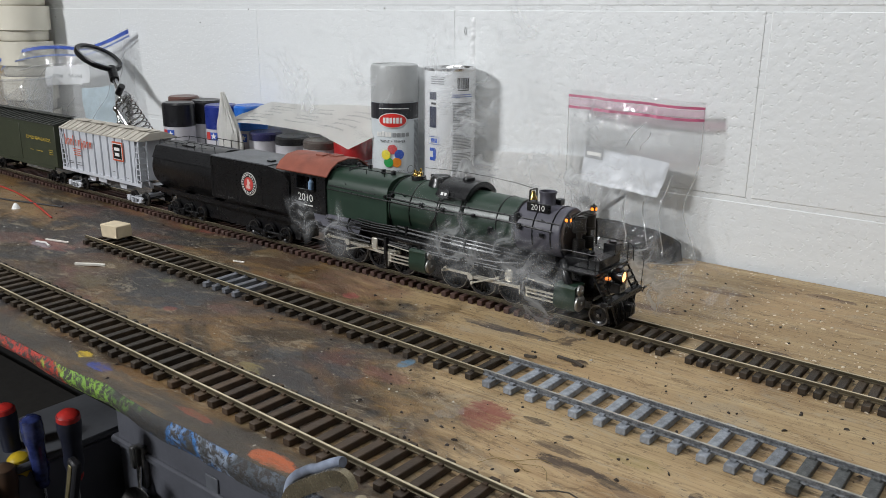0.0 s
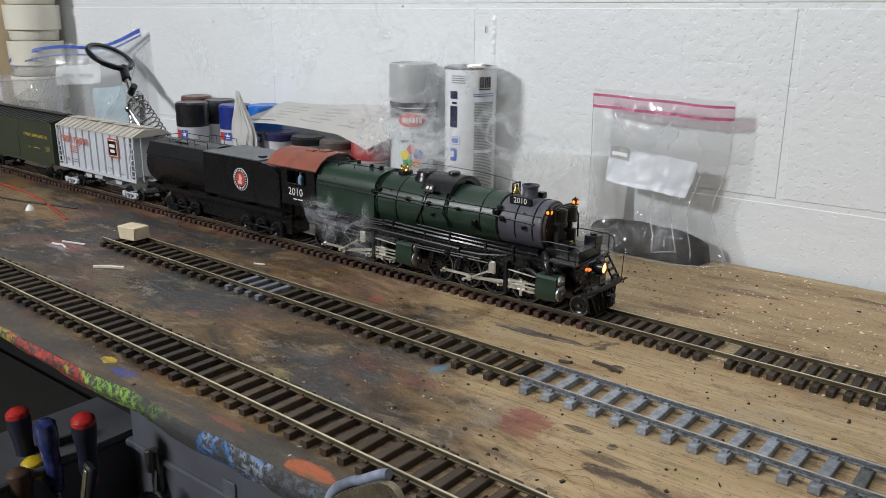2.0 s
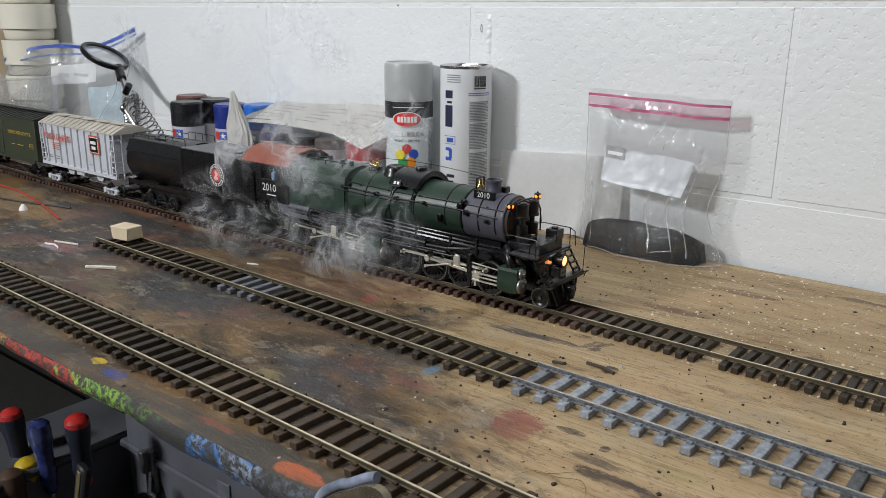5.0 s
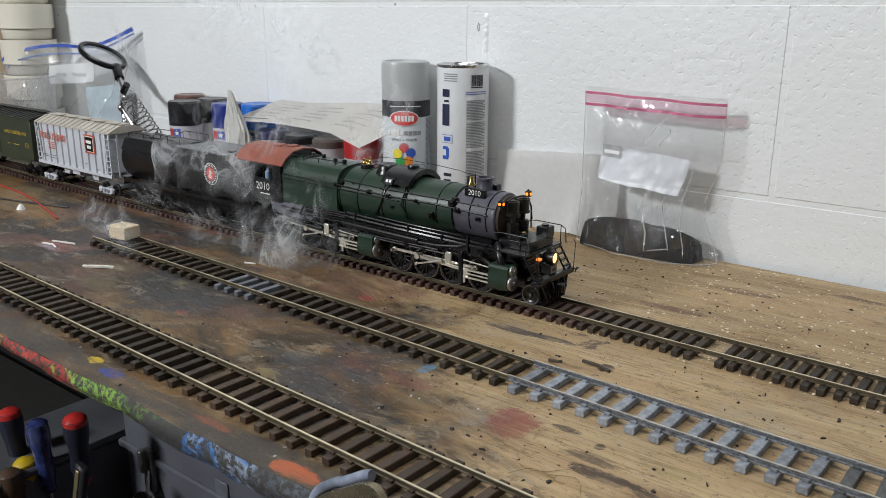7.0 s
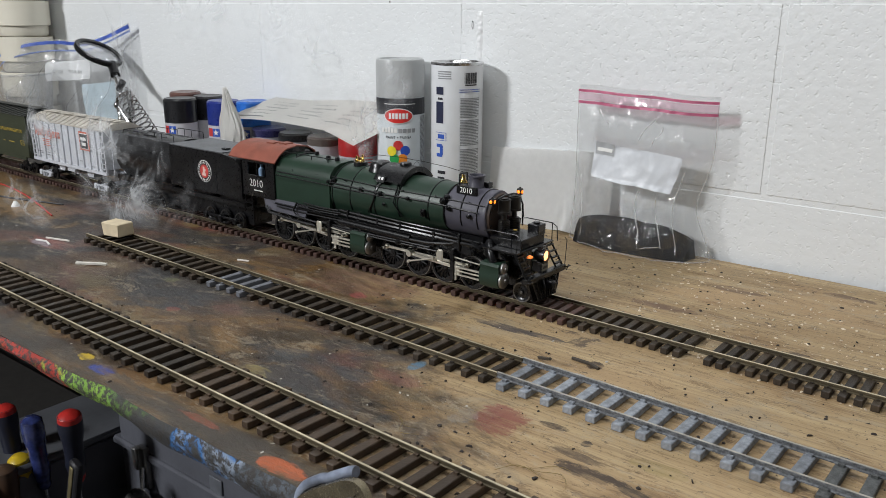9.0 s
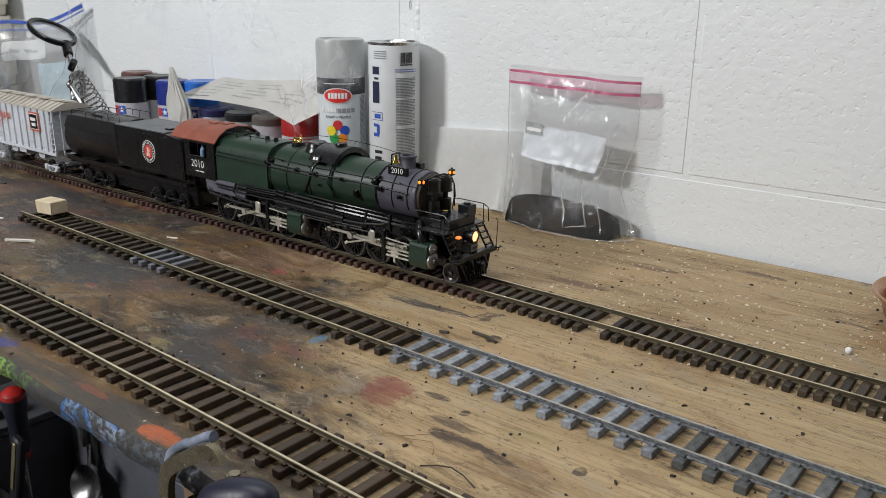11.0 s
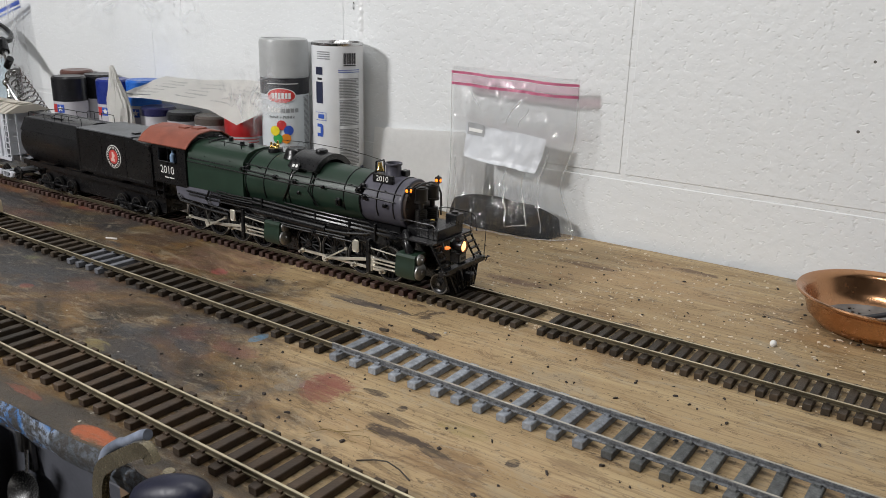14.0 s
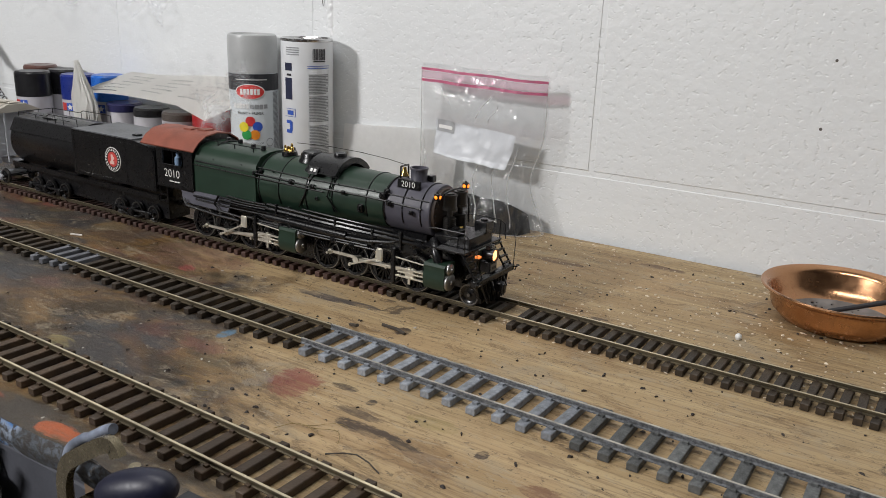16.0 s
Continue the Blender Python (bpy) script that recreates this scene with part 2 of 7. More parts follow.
    STAINS = (
        (-0.35, -0.602, 0.30, 0.011, (0.055, 0.050, 0.044), 0.8), (-0.02, -0.600, 0.16, 0.012, (0.060, 0.050, 0.040), 0.75), (-0.088, -0.604, 0.016, 0.006, (0.5, 0.12, 0.04), 0.85), (-0.175, -0.598, 0.016, 0.003, (0.35, 0.09, 0.05), 0.55),
        (-0.30, -0.598, 0.012, 0.006, (0.03, 0.06, 0.3), 0.8), (-0.335, -0.592, 0.008, 0.005, (0.6, 0.42, 0.03), 0.9),
        (-0.95, -0.37, 0.14, 0.03, (0.30, 0.20, 0.10), 0.6), (-0.020, -0.471, 0.0137, 0.0177, (0.2, 0.05, 0.04), 0.80),
        (-0.041, -0.482, 0.0074, 0.0098, (0.2, 0.19, 0.17), 0.50), (-0.113, -0.329, 0.0250, 0.0055, (0.075, 0.06, 0.055), 0.95),
        (-0.078, -0.326, 0.0193, 0.0040, (0.08, 0.065, 0.055), 0.95), (-0.010, -0.351, 0.0046, 0.0072, (0.04, 0.025, 0.02), 0.95),
        (0.014, -0.455, 0.0076, 0.0030, (0.04, 0.028, 0.02), 0.90), (-0.023, -0.191, 0.0284, 0.0070, (0.13, 0.075, 0.05), 0.85),
        (0.013, -0.100, 0.0259, 0.0070, (0.14, 0.085, 0.055), 0.80), (0.106, -0.053, 0.0212, 0.0060, (0.12, 0.07, 0.045), 0.85),
        (0.002, -0.052, 0.0215, 0.0164, (0.27, 0.2, 0.11), 0.40), (0.059, -0.492, 0.0220, 0.0055, (0.05, 0.032, 0.022), 0.95),
        (0.046, -0.480, 0.0151, 0.0040, (0.07, 0.045, 0.03), 0.80), (0.091, -0.495, 0.0098, 0.0040, (0.04, 0.028, 0.02), 0.90),
        (0.184, -0.491, 0.0124, 0.0060, (0.16, 0.07, 0.035), 0.85), (0.168, -0.457, 0.0146, 0.0060, (0.2, 0.13, 0.07), 0.70),
        (0.110, -0.500, 0.0121, 0.0050, (0.16, 0.1, 0.06), 0.60), (0.136, -0.476, 0.0031, 0.0041, (0.035, 0.022, 0.018), 0.95),
        (0.015, -0.455, 0.0037, 0.0033, (0.05, 0.03, 0.02), 0.90), (0.043, -0.462, 0.0027, 0.0031, (0.035, 0.025, 0.02), 0.95),
        (0.093, -0.462, 0.0135, 0.0060, (0.26, 0.2, 0.07), 0.50), (-0.209, -0.529, 0.0123, 0.0098, (0.27, 0.22, 0.085), 0.75),
        (-0.212, -0.487, 0.0128, 0.0107, (0.055, 0.06, 0.065), 0.80), (-0.145, -0.481, 0.0141, 0.0080, (0.05, 0.048, 0.05), 0.85),
        (-0.119, -0.438, 0.0038, 0.0079, (0.09, 0.2, 0.3), 0.80), (-0.115, -0.466, 0.0182, 0.0089, (0.2, 0.08, 0.07), 0.50),
        (-0.268, -0.349, 0.0091, 0.0069, (0.36, 0.08, 0.075), 0.75), (-0.284, -0.319, 0.0472, 0.0315, (0.22, 0.11, 0.085), 0.45),
        (-0.385, -0.300, 0.0122, 0.0119, (0.09, 0.07, 0.055), 0.70), (-0.333, -0.454, 0.0167, 0.0087, (0.16, 0.08, 0.06), 0.60),
        (-0.375, -0.458, 0.0139, 0.0133, (0.05, 0.055, 0.06), 0.80), (-0.681, -0.446, 0.0364, 0.0122, (0.26, 0.1, 0.085), 0.70),
        (-0.685, -0.453, 0.0166, 0.0060, (0.3, 0.31, 0.36), 0.60), (-0.621, -0.272, 0.0238, 0.0217, (0.19, 0.14, 0.055), 0.70),
        (-0.584, -0.289, 0.0099, 0.0085, (0.22, 0.07, 0.05), 0.70), (-0.516, -0.489, 0.0223, 0.0131, (0.13, 0.1, 0.05), 0.60),
        (-0.407, -0.473, 0.0286, 0.0235, (0.045, 0.048, 0.052), 0.70), (-0.448, -0.437, 0.0078, 0.0054, (0.15, 0.16, 0.07), 0.50),
        (-0.819, -0.345, 0.0322, 0.0299, (0.13, 0.065, 0.05), 0.60), (-1.004, -0.325, 0.0377, 0.0215, (0.3, 0.22, 0.12), 0.50),
        (-0.644, -0.412, 0.0130, 0.0196, (0.16, 0.075, 0.06), 0.50), (-0.374, -0.486, 0.0053, 0.0044, (0.3, 0.07, 0.05), 0.50),
        (-0.743, -0.458, 0.0271, 0.0196, (0.17, 0.08, 0.06), 0.50),
    )
    for s in STAINS:
        col = spot(*s)
    l.new(col, p.inputs["Base Color"])
    rgh = n.new("ShaderNodeMapRange")
    rgh.inputs[3].default_value, rgh.inputs[4].default_value = 0.62, 0.36
    l.new(grime, rgh.inputs[0])
    l.new(rgh.outputs[0], p.inputs["Roughness"])
    b1, b2 = n.new("ShaderNodeBump"), n.new("ShaderNodeBump")
    b1.inputs["Strength"].default_value, b1.inputs["Distance"].default_value = 0.5, 0.0009
    b2.inputs["Strength"].default_value, b2.inputs["Distance"].default_value = 0.7, 0.0026
    l.new(line, b1.inputs["Height"])
    l.new(math_("MULTIPLY", noise_at(95, 7, (0.7, 1.2, 1), 0.75), math_("ADD", grime, 0.15)), b2.inputs["Height"])
    l.new(b1.outputs[0], b2.inputs["Normal"])
    l.new(b2.outputs[0], p.inputs["Normal"])
    return m


def edge_paint():
    """The bench's front edge: ply with drips of many paints."""
    m = bpy.data.materials.new("paint_dripped_edge")
    m.use_nodes = True
    n, l = m.node_tree.nodes, m.node_tree.links
    p = n["Principled BSDF"]
    g, xyz = n.new("ShaderNodeNewGeometry"), n.new("ShaderNodeSeparateXYZ")
    l.new(g.outputs["Position"], xyz.inputs[0])
    wob, add = n.new("ShaderNodeTexNoise"), n.new("ShaderNodeMath")
    wob.inputs["Scale"].default_value, wob.inputs["Detail"].default_value = 45, 5
    l.new(g.outputs["Position"], wob.inputs["Vector"])
    sc = n.new("ShaderNodeMath")
    sc.operation = "MULTIPLY_ADD"
    sc.inputs[1].default_value, sc.inputs[2].default_value = 0.22, -0.11
    l.new(wob.outputs["Fac"], sc.inputs[0])
    l.new(xyz.outputs[0], add.inputs[0])
    l.new(sc.outputs[0], add.inputs[1])
    mr = n.new("ShaderNodeMapRange")
    mr.inputs[1].default_value, mr.inputs[2].default_value = -0.5, 0.1
    l.new(add.outputs[0], mr.inputs[0])
    cr = n.new("ShaderNodeValToRGB")
    e = cr.color_ramp.elements
    e[0].position, e[0].color = 0.0, (0.38, 0.42, 0.05, 1)
    e[1].position, e[1].color = 1.0, (0.16, 0.15, 0.14, 1)
    for pos, c in ((0.10, (0.50, 0.035, 0.02, 1)), (0.24, (0.42, 0.04, 0.025, 1)), (0.27, (0.30, 0.52, 0.05, 1)), (0.40, (0.18, 0.36, 0.06, 1)),
                   (0.46, (0.05, 0.05, 0.05, 1)), (0.53, (0.05, 0.055, 0.06, 1)), (0.57, (0.04, 0.19, 0.50, 1)), (0.62, (0.3, 0.36, 0.45, 1)),
                   (0.66, (0.06, 0.07, 0.08, 1)), (0.72, (0.13, 0.15, 0.18, 1)), (0.78, (0.06, 0.06, 0.07, 1))):
        k = e.new(pos)
        k.color = c
    l.new(mr.outputs[0], cr.inputs[0])
    ch, mx = n.new("ShaderNodeTexNoise"), n.new("ShaderNodeMix")
    ch.inputs["Scale"].default_value, ch.inputs["Detail"].default_value, ch.inputs["Roughness"].default_value = 210, 8, 0.75
    l.new(g.outputs["Position"], ch.inputs["Vector"])
    rr = n.new("ShaderNodeMapRange")
    rr.inputs[1].default_value, rr.inputs[2].default_value = 0.46, 0.53
    l.new(ch.outputs["Fac"], rr.inputs[0])
    mx.data_type = "RGBA"
    l.new(rr.outputs[0], mx.inputs[0])
    l.new(cr.outputs[0], mx.inputs[6])
    mx.inputs[7].default_value = (0.05, 0.045, 0.04, 1)
    l.new(mx.outputs[2], p.inputs["Base Color"])
    p.inputs["Roughness"].default_value = 0.45
    bp = n.new("ShaderNodeBump")
    bp.inputs["Strength"].default_value, bp.inputs["Distance"].default_value = 0.8, 0.002
    l.new(ch.outputs["Fac"], bp.inputs["Height"])
    l.new(bp.outputs[0], p.inputs["Normal"])
    return m


BLACK = mat("satin_black_paint", (0.0050, 0.0051, 0.0060), 0.30, vary=0.3, bump=0.0)
GREEN = mat("dark_green_enamel", (0.0145, 0.034, 0.0215), 0.36, vary=0.14, bump=0.05)
GRAPHITE = mat("graphite_grey", (0.072, 0.070, 0.090), 0.45, vary=0.18)
OXIDE = mat("oxide_red_roof", (0.23, 0.065, 0.04), 0.55, vary=0.2)
STEEL = mat("bright_steel", (0.72, 0.69, 0.60), 0.36, metal=0.7)
BRASS = mat("brass", (0.75, 0.52, 0.16), 0.25, metal=1.0)
WHITE = mat("white_print", (0.75, 0.75, 0.73), 0.5, vary=0.05)
RED = mat("red_print", (0.5, 0.04, 0.035), 0.45, vary=0.08)
RAIL = mat("weathered_rail", (0.12, 0.10, 0.065), 0.45, metal=0.6, vary=0.3, scale=25)
HEAD = mat("polished_rail_head", (0.60, 0.53, 0.37), 0.36, metal=0.7, vary=0.25, scale=25)
GREYHEAD = mat("worn_grey_rail_head", (0.42, 0.40, 0.35), 0.36, metal=0.7, vary=0.35, scale=90)
TIE = mat("dark_brown_tie", (0.030, 0.0205, 0.0125), 0.55, vary=0.42, scale=110, bump=0.7, island=True)
TIERED = mat("red_brown_tie", (0.055, 0.027, 0.021), 0.58, vary=0.3, scale=90, bump=0.5, island=True)
GREYTIE = mat("primer_grey_tie", (0.235, 0.255, 0.285), 0.55, vary=0.30, scale=260, bump=0.9, island=True)
GREYRAIL = mat("primer_grey_rail", (0.150, 0.158, 0.168), 0.5, vary=0.55, scale=420, bump=0.9)
PAPER = mat("white_paper", (0.78, 0.77, 0.74), 0.8, vary=0.04, scale=20)
TIN = mat("tin_plate", (0.62, 0.62, 0.62), 0.25, metal=1.0)
COPPER = mat("copper", (0.56, 0.30, 0.16), 0.24, metal=1.0, vary=0.12, scale=14, bump=0.03)
GLOW_AMBER = mat("amber_marker_glow", (1.0, 0.22, 0.015), 0.4, emit=1.9)
GLOW_HEAD = mat("headlight_glow", (1.0, 0.44, 0.17), 0.4, emit=2.9)
PLASTIC_GREY = mat("dark_grey_plastic", (0.11, 0.115, 0.135), 0.5, vary=0.12, scale=15)
RUBBER = mat("black_rubber", (0.018, 0.018, 0.022), 0.55)
WALL, WOOD, EDGE = wall_paint(), bench_wood(), edge_paint()
BAG = clear("clear_bag_plastic", (0.988, 0.989, 0.990), 0.095, 0.09, 0.8, 55, 0.025)
BAGHAZE = clear("milky_bag_plastic", (0.98, 0.98, 0.985), 0.10, 0.10, 1.0, 40, 0.13)
LENS = clear("lens_glass", (0.95, 0.96, 0.97), 0.10, 0.03, 0.0, haze=0.28)

# ---- mesh helpers ----


def part(name, bm, material, parent=None, label="", smooth=True):
    me = bpy.data.meshes.new(name)
    bmesh.ops.recalc_face_normals(bm, faces=bm.faces)
    bm.to_mesh(me)
    bm.free()
    me.materials.append(material)
    if smooth:
        me.shade_smooth()
        me.set_sharp_from_angle(angle=radians(38))
    ob = new(name, me)
    if parent:
        ob.parent = parent
    if label:
        ob["label"] = label
    return ob


def thing(name, m, label, category, group="", kind=""):
    ob = new(name)
    ob.empty_display_size = 0.02
    ob.matrix_world = m
    return tagged(ob, label, category, group, kind)


def box(bm, x0, x1, y0, y1, z0, z1, bevel=0.0, m=None):
    got = bmesh.ops.create_cube(bm, size=1)
    vs = got["verts"]
    for v in vs:
        v.co = Vector(((x0 + x1) / 2 + v.co.x * (x1 - x0), (y0 + y1) / 2 + v.co.y * (y1 - y0), (z0 + z1) / 2 + v.co.z * (z1 - z0)))
    if bevel:
        es = list({e for v in vs for e in v.link_edges})
        out = bmesh.ops.bevel(bm, geom=es, offset=bevel, segments=1, affect="EDGES", profile=0.5)
        vs = list({v for f in out["faces"] for v in f.verts} | {v for v in vs if v.is_valid})
    if m is not None:
        bmesh.ops.transform(bm, matrix=m, verts=vs)
    return bm


def boxed(*a, **k):
    return box(bmesh.new(), *a, **k)


def rod(bm, a, b, r, r2=None, seg=10, caps=True):
    a, b = Vector(a), Vector(b)
    turn = (b - a).to_track_quat("Z", "Y").to_matrix().to_4x4()
    m = Matrix.Translation((a + b) / 2) @ turn
    bmesh.ops.create_cone(bm, cap_ends=caps, segments=seg, radius1=r, radius2=r if r2 is None else r2, depth=(b - a).length, matrix=m)
    return bm


def rods(pairs, r, seg=6):
    bm = bmesh.new()
    for a, b in pairs:
        rod(bm, a, b, r, seg=seg)
    return bm


def tube(bm, pts, r, seg=6):
    """A round bar along a row of points."""
    pts = [Vector(p) for p in pts]
    rings = []
    for i, p in enumerate(pts):
        d = (pts[min(i + 1, len(pts) - 1)] - pts[max(i - 1, 0)]).normalized()
        q = d.to_track_quat("Z", "Y")
        rings.append([bm.verts.new(p + q @ Vector((r * math.cos(2 * math.pi * k / seg), r * math.sin(2 * math.pi * k / seg), 0))) for k in range(seg)])
    for a, b in zip(rings, rings[1:]):
        for k in range(seg):
            bm.faces.new((a[k], a[(k + 1) % seg], b[(k + 1) % seg], b[k]))
    bm.faces.new(rings[0][::-1])
    bm.faces.new(rings[-1])
    return bm


def lathe(bm, profile, seg=32, m=None, a0=0.0, a1=2 * math.pi):
    """Turns (radius, height) pairs round z."""
    whole = abs(a1 - a0 - 2 * math.pi) < 1e-6
    count = seg if whole else seg + 1
    rings = []
    for r, z in profile:
        ring = []
        for k in range(count):
            a = a0 + (a1 - a0) * k / seg
            co = Vector((r * math.cos(a), r * math.sin(a), z))
            ring.append(bm.verts.new(m @ co if m is not None else co))
        rings.append(ring)
    for a, b in zip(rings, rings[1:]):
        for k in range(count if whole else count - 1):
            bm.faces.new((a[k], a[(k + 1) % count], b[(k + 1) % count], b[k]))
    bmesh.ops.remove_doubles(bm, verts=[v for g in rings for v in g], dist=1e-6)
    return bm


def lathed(*a, **k):
    return lathe(bmesh.new(), *a, **k)


def prism(outline, x0, x1, axis="x"):
    """An outline of (across, height) pairs drawn out along x, or along y."""
    bm = bmesh.new()
    ends = []
    for x in (x0, x1):
        ends.append([bm.verts.new((x, a, b) if axis == "x" else (a, x, b)) for a, b in outline])
    c = len(outline)
    for k in range(c):
        bm.faces.new((ends[0][k], ends[0][(k + 1) % c], ends[1][(k + 1) % c], ends[1][k]))
    bm.faces.new(ends[0][::-1])
    bm.faces.new(ends[1])
    return bm


def sheet(nu, nv, f):
    """A surface from a function of u and v in 0..1."""
    bm = bmesh.new()
    g = [[bm.verts.new(f(i / nu, j / nv)) for j in range(nv + 1)] for i in range(nu + 1)]
    for i in range(nu):
        for j in range(nv):
            bm.faces.new((g[i][j], g[i + 1][j], g[i + 1][j + 1], g[i][j + 1]))
    return bm


def thick(bm, t):
    bmesh.ops.solidify(bm, geom=bm.faces[:], thickness=t)
    return bm


def letters(text, size, depth=0.0):
    """Lettering in Blender's own font, as a mesh in the x-y plane, centred."""
    cu = bpy.data.curves.new("lettering", "FONT")
    cu.body, cu.size, cu.align_x, cu.align_y, cu.resolution_u = text, size, "CENTER", "CENTER", 3
    cu.extrude = depth
    ob = bpy.data.objects.new("lettering", cu)
    me = bpy.data.meshes.new_from_object(ob)
    bm = bmesh.new()
    bm.from_mesh(me)
    bpy.data.objects.remove(ob)
    bpy.data.meshes.remove(me)
    return bm


def flat(bm, m):
    bmesh.ops.transform(bm, matrix=m, verts=bm.verts)
    return bm


SIDE = Matrix(((1, 0, 0, 0), (0, 0, -1, 0), (0, 1, 0, 0), (0, 0, 0, 1)))  # x-y drawing stood up, facing -y


def disc(r, seg=24, depth=0.0004, squash=1.0):
    bm = bmesh.new()
    bmesh.ops.create_cone(bm, cap_ends=True, segments=seg, radius1=r, radius2=r, depth=depth)
    for v in bm.verts:
        v.co.y *= squash
    return bm


def bars(rows):
    """Plain bars (x0, x1, y0, y1) in the x-y plane for lettering that cannot be read."""
    bm = bmesh.new()
    for x0, x1, y0, y1 in rows:
        box(bm, x0, x1, y0, y1, -0.0001, 0.0001)
    return bm


def wrap(bm, r, turn=0.0, cuts=True):
    """Bends a drawing in the x-y plane round an upright cylinder, facing -y at turn 0."""
    if cuts:
        w = max(v.co.x for v in bm.verts) - min(v.co.x for v in bm.verts)
        if w > r * 0.3:
            x0 = min(v.co.x for v in bm.verts)
            k = int(w / (r * 0.2)) + 1
            for i in range(1, k):
                bmesh.ops.bisect_plane(bm, geom=bm.verts[:] + bm.edges[:] + bm.faces[:], plane_co=(x0 + w * i / k, 0, 0), plane_no=(1, 0, 0))
    for v in bm.verts:
        a, rr = v.co.x / r + turn, r + v.co.z
        v.co = Vector((rr * math.sin(a), -rr * math.cos(a), v.co.y))
    return bm


# ---- setting: room, wall, bench ----
room = mat("plain_room_paint", (0.2, 0.195, 0.19), 0.8, scale=2)
dark_floor = mat("concrete_floor", (0.22, 0.21, 0.2), 0.8, scale=4)
for nm, b in (("floor", (-3.2, 2.4, -4.4, 0.0, -1.0, -0.9)), ("ceiling", (-3.2, 2.4, -4.4, 0.2, 1.6, 1.7)),
              ("wall_west", (-3.3, -3.2, -4.4, 0.2, -0.9, 1.6)), ("wall_east", (2.4, 2.5, -4.4, 0.2, -0.9, 1.6)),
              ("wall_south", (-3.3, 2.5, -4.5, -4.4, -0.9, 1.6))):
    tagged(part(nm, boxed(*b), dark_floor if nm == "floor" else room, smooth=False), "plain painted " + nm.replace("_", " ") + " of the workshop", nm.split("_")[0], kind="structure")

BW, BH, J = 0.4064, 0.2032, 0.0050
wall = tagged(part("wall_north", boxed(-3.2, 2.4, 0.0007, 0.2, -0.9, 1.6), WALL, smooth=False),
              "white painted concrete block wall with pitted faces", "wall", kind="structure")


def block_mesh(w, h):
    bm = boxed(-w / 2 + J / 2, w / 2 - J / 2, 0.0, 0.03, -h / 2 + J / 2, h / 2 - J / 2, bevel=0.0013)
    me = bpy.data.meshes.new("block")
    bm.to_mesh(me)
    bm.free()
    me.materials.append(WALL)
    return me


BLOCK, LONG = block_mesh(BW, BH), block_mesh(BW * 11, BH)
for row in range(-1, 4):
    z = 0.0755 + BH * (row - 0.5) + 0.0
    off = 0.0 if row % 2 == 1 else BW / 2
    for k in range(-6, 5) if row == 1 else (-1,):
        ob = new("block", BLOCK if row == 1 else LONG)
        ob.parent = wall
        ob.location = ((k + 0.5) * BW + off, 0.0, z) if row == 1 else (-0.3, 0.0, z)

bead = sheet(8, 60, lambda u, v: Vector((-0.3795 + 0.011 * (u - 0.5) + 0.0012 * noise.noise((v * 9, 0, 3)), -0.0030 * math.sin(math.pi * u) * (0.8 + 0.5 * noise.noise((v * 14, u, 1))) * math.sin(math.pi * v) ** 0.3 + 0.0004, 0.205 + 0.062 * v)))
part("mortar_bead", bead, mat("glossy_wall_enamel", (0.78, 0.795, 0.80), 0.22, vary=0.03, scale=20), wall)
part("chip", lathed([(0.0001, -0.0004), (0.0016, -0.0003), (0.0021, 0.0006)], 9, Matrix.Translation((-0.3905, -0.0002, 0.2490)) @ pose(0, 0, 0, 90, 0, 0) @ Matrix.Diagonal((0.8, 2.4, 1, 1))), mat("bare_dark_nick", (0.10, 0.10, 0.10), 0.7), wall)

# bench: top board, painted front edge, frame below
bench = thing("workbench", pose(0, 0, 0), "old plywood workbench stained with grime and dried paint", "workbench")


def bench_top():
    bm = sheet(120, 24, lambda u, v: Vector((-2.4 + u * 4.2, -0.612 + 0.602 * v - (0.004 * noise.noise((u * 60, 0, 0)) + 0.002 if v == 0 else 0), 0.0)))
    return bm


top = part("board", bench_top(), WOOD, bench)
part("board_edge", sheet(260, 4, lambda u, v: Vector((-2.4 + u * 4.2, -0.6125 - 0.004 * noise.noise((u * 60, 0, 0)) - 0.002 - 0.0025 * noise.noise((u * 300, v * 3, 2)) - 0.003 * math.sin(v * math.pi),
                                                          0.0005 - v * (0.0115 + 0.026 * max(0, min(0.3, (u * 4.2 - 2.4) + 0.45)))))), EDGE, bench, "front edge dripped with red, green and blue paint")
part("underside", boxed(-2.4, 1.8, -0.600, -0.012, -0.0105, -0.0015), mat("raw_ply", (0.25, 0.18, 0.11), 0.8), bench)
part("rear_rail", boxed(-2.4, 1.8, -0.06, -0.02, -0.11, -0.0107), mat("bench_timber", (0.2, 0.13, 0.08), 0.7), bench)
for x in (-2.3, -0.05, 1.7):
    for y in (-0.56, -0.06):
        part("leg", boxed(x - 0.04, x + 0.04, y - 0.03, y + 0.03, -0.9, -0.0107), mat("bench_timber", (0.2, 0.13, 0.08), 0.7), bench)
# added board: its near-black colour stands in for the shade beneath the bench
part("back_panel", boxed(-2.3, 1.7, -0.058, -0.050, -0.88, -0.112), mat("under_bench_shade", (0.008, 0.008, 0.008), 0.95), bench, "added near-black board standing in for shade under the bench")
shelf = thing("lower_shelf", pose(0, 0, 0), "dusty dark shelf board under the workbench", "shelf")
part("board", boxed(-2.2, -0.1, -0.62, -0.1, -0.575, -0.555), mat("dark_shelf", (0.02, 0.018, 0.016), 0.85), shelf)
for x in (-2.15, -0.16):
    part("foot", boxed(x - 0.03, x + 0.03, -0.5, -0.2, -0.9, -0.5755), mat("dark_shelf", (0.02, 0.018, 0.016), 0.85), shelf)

# ---- model track ----


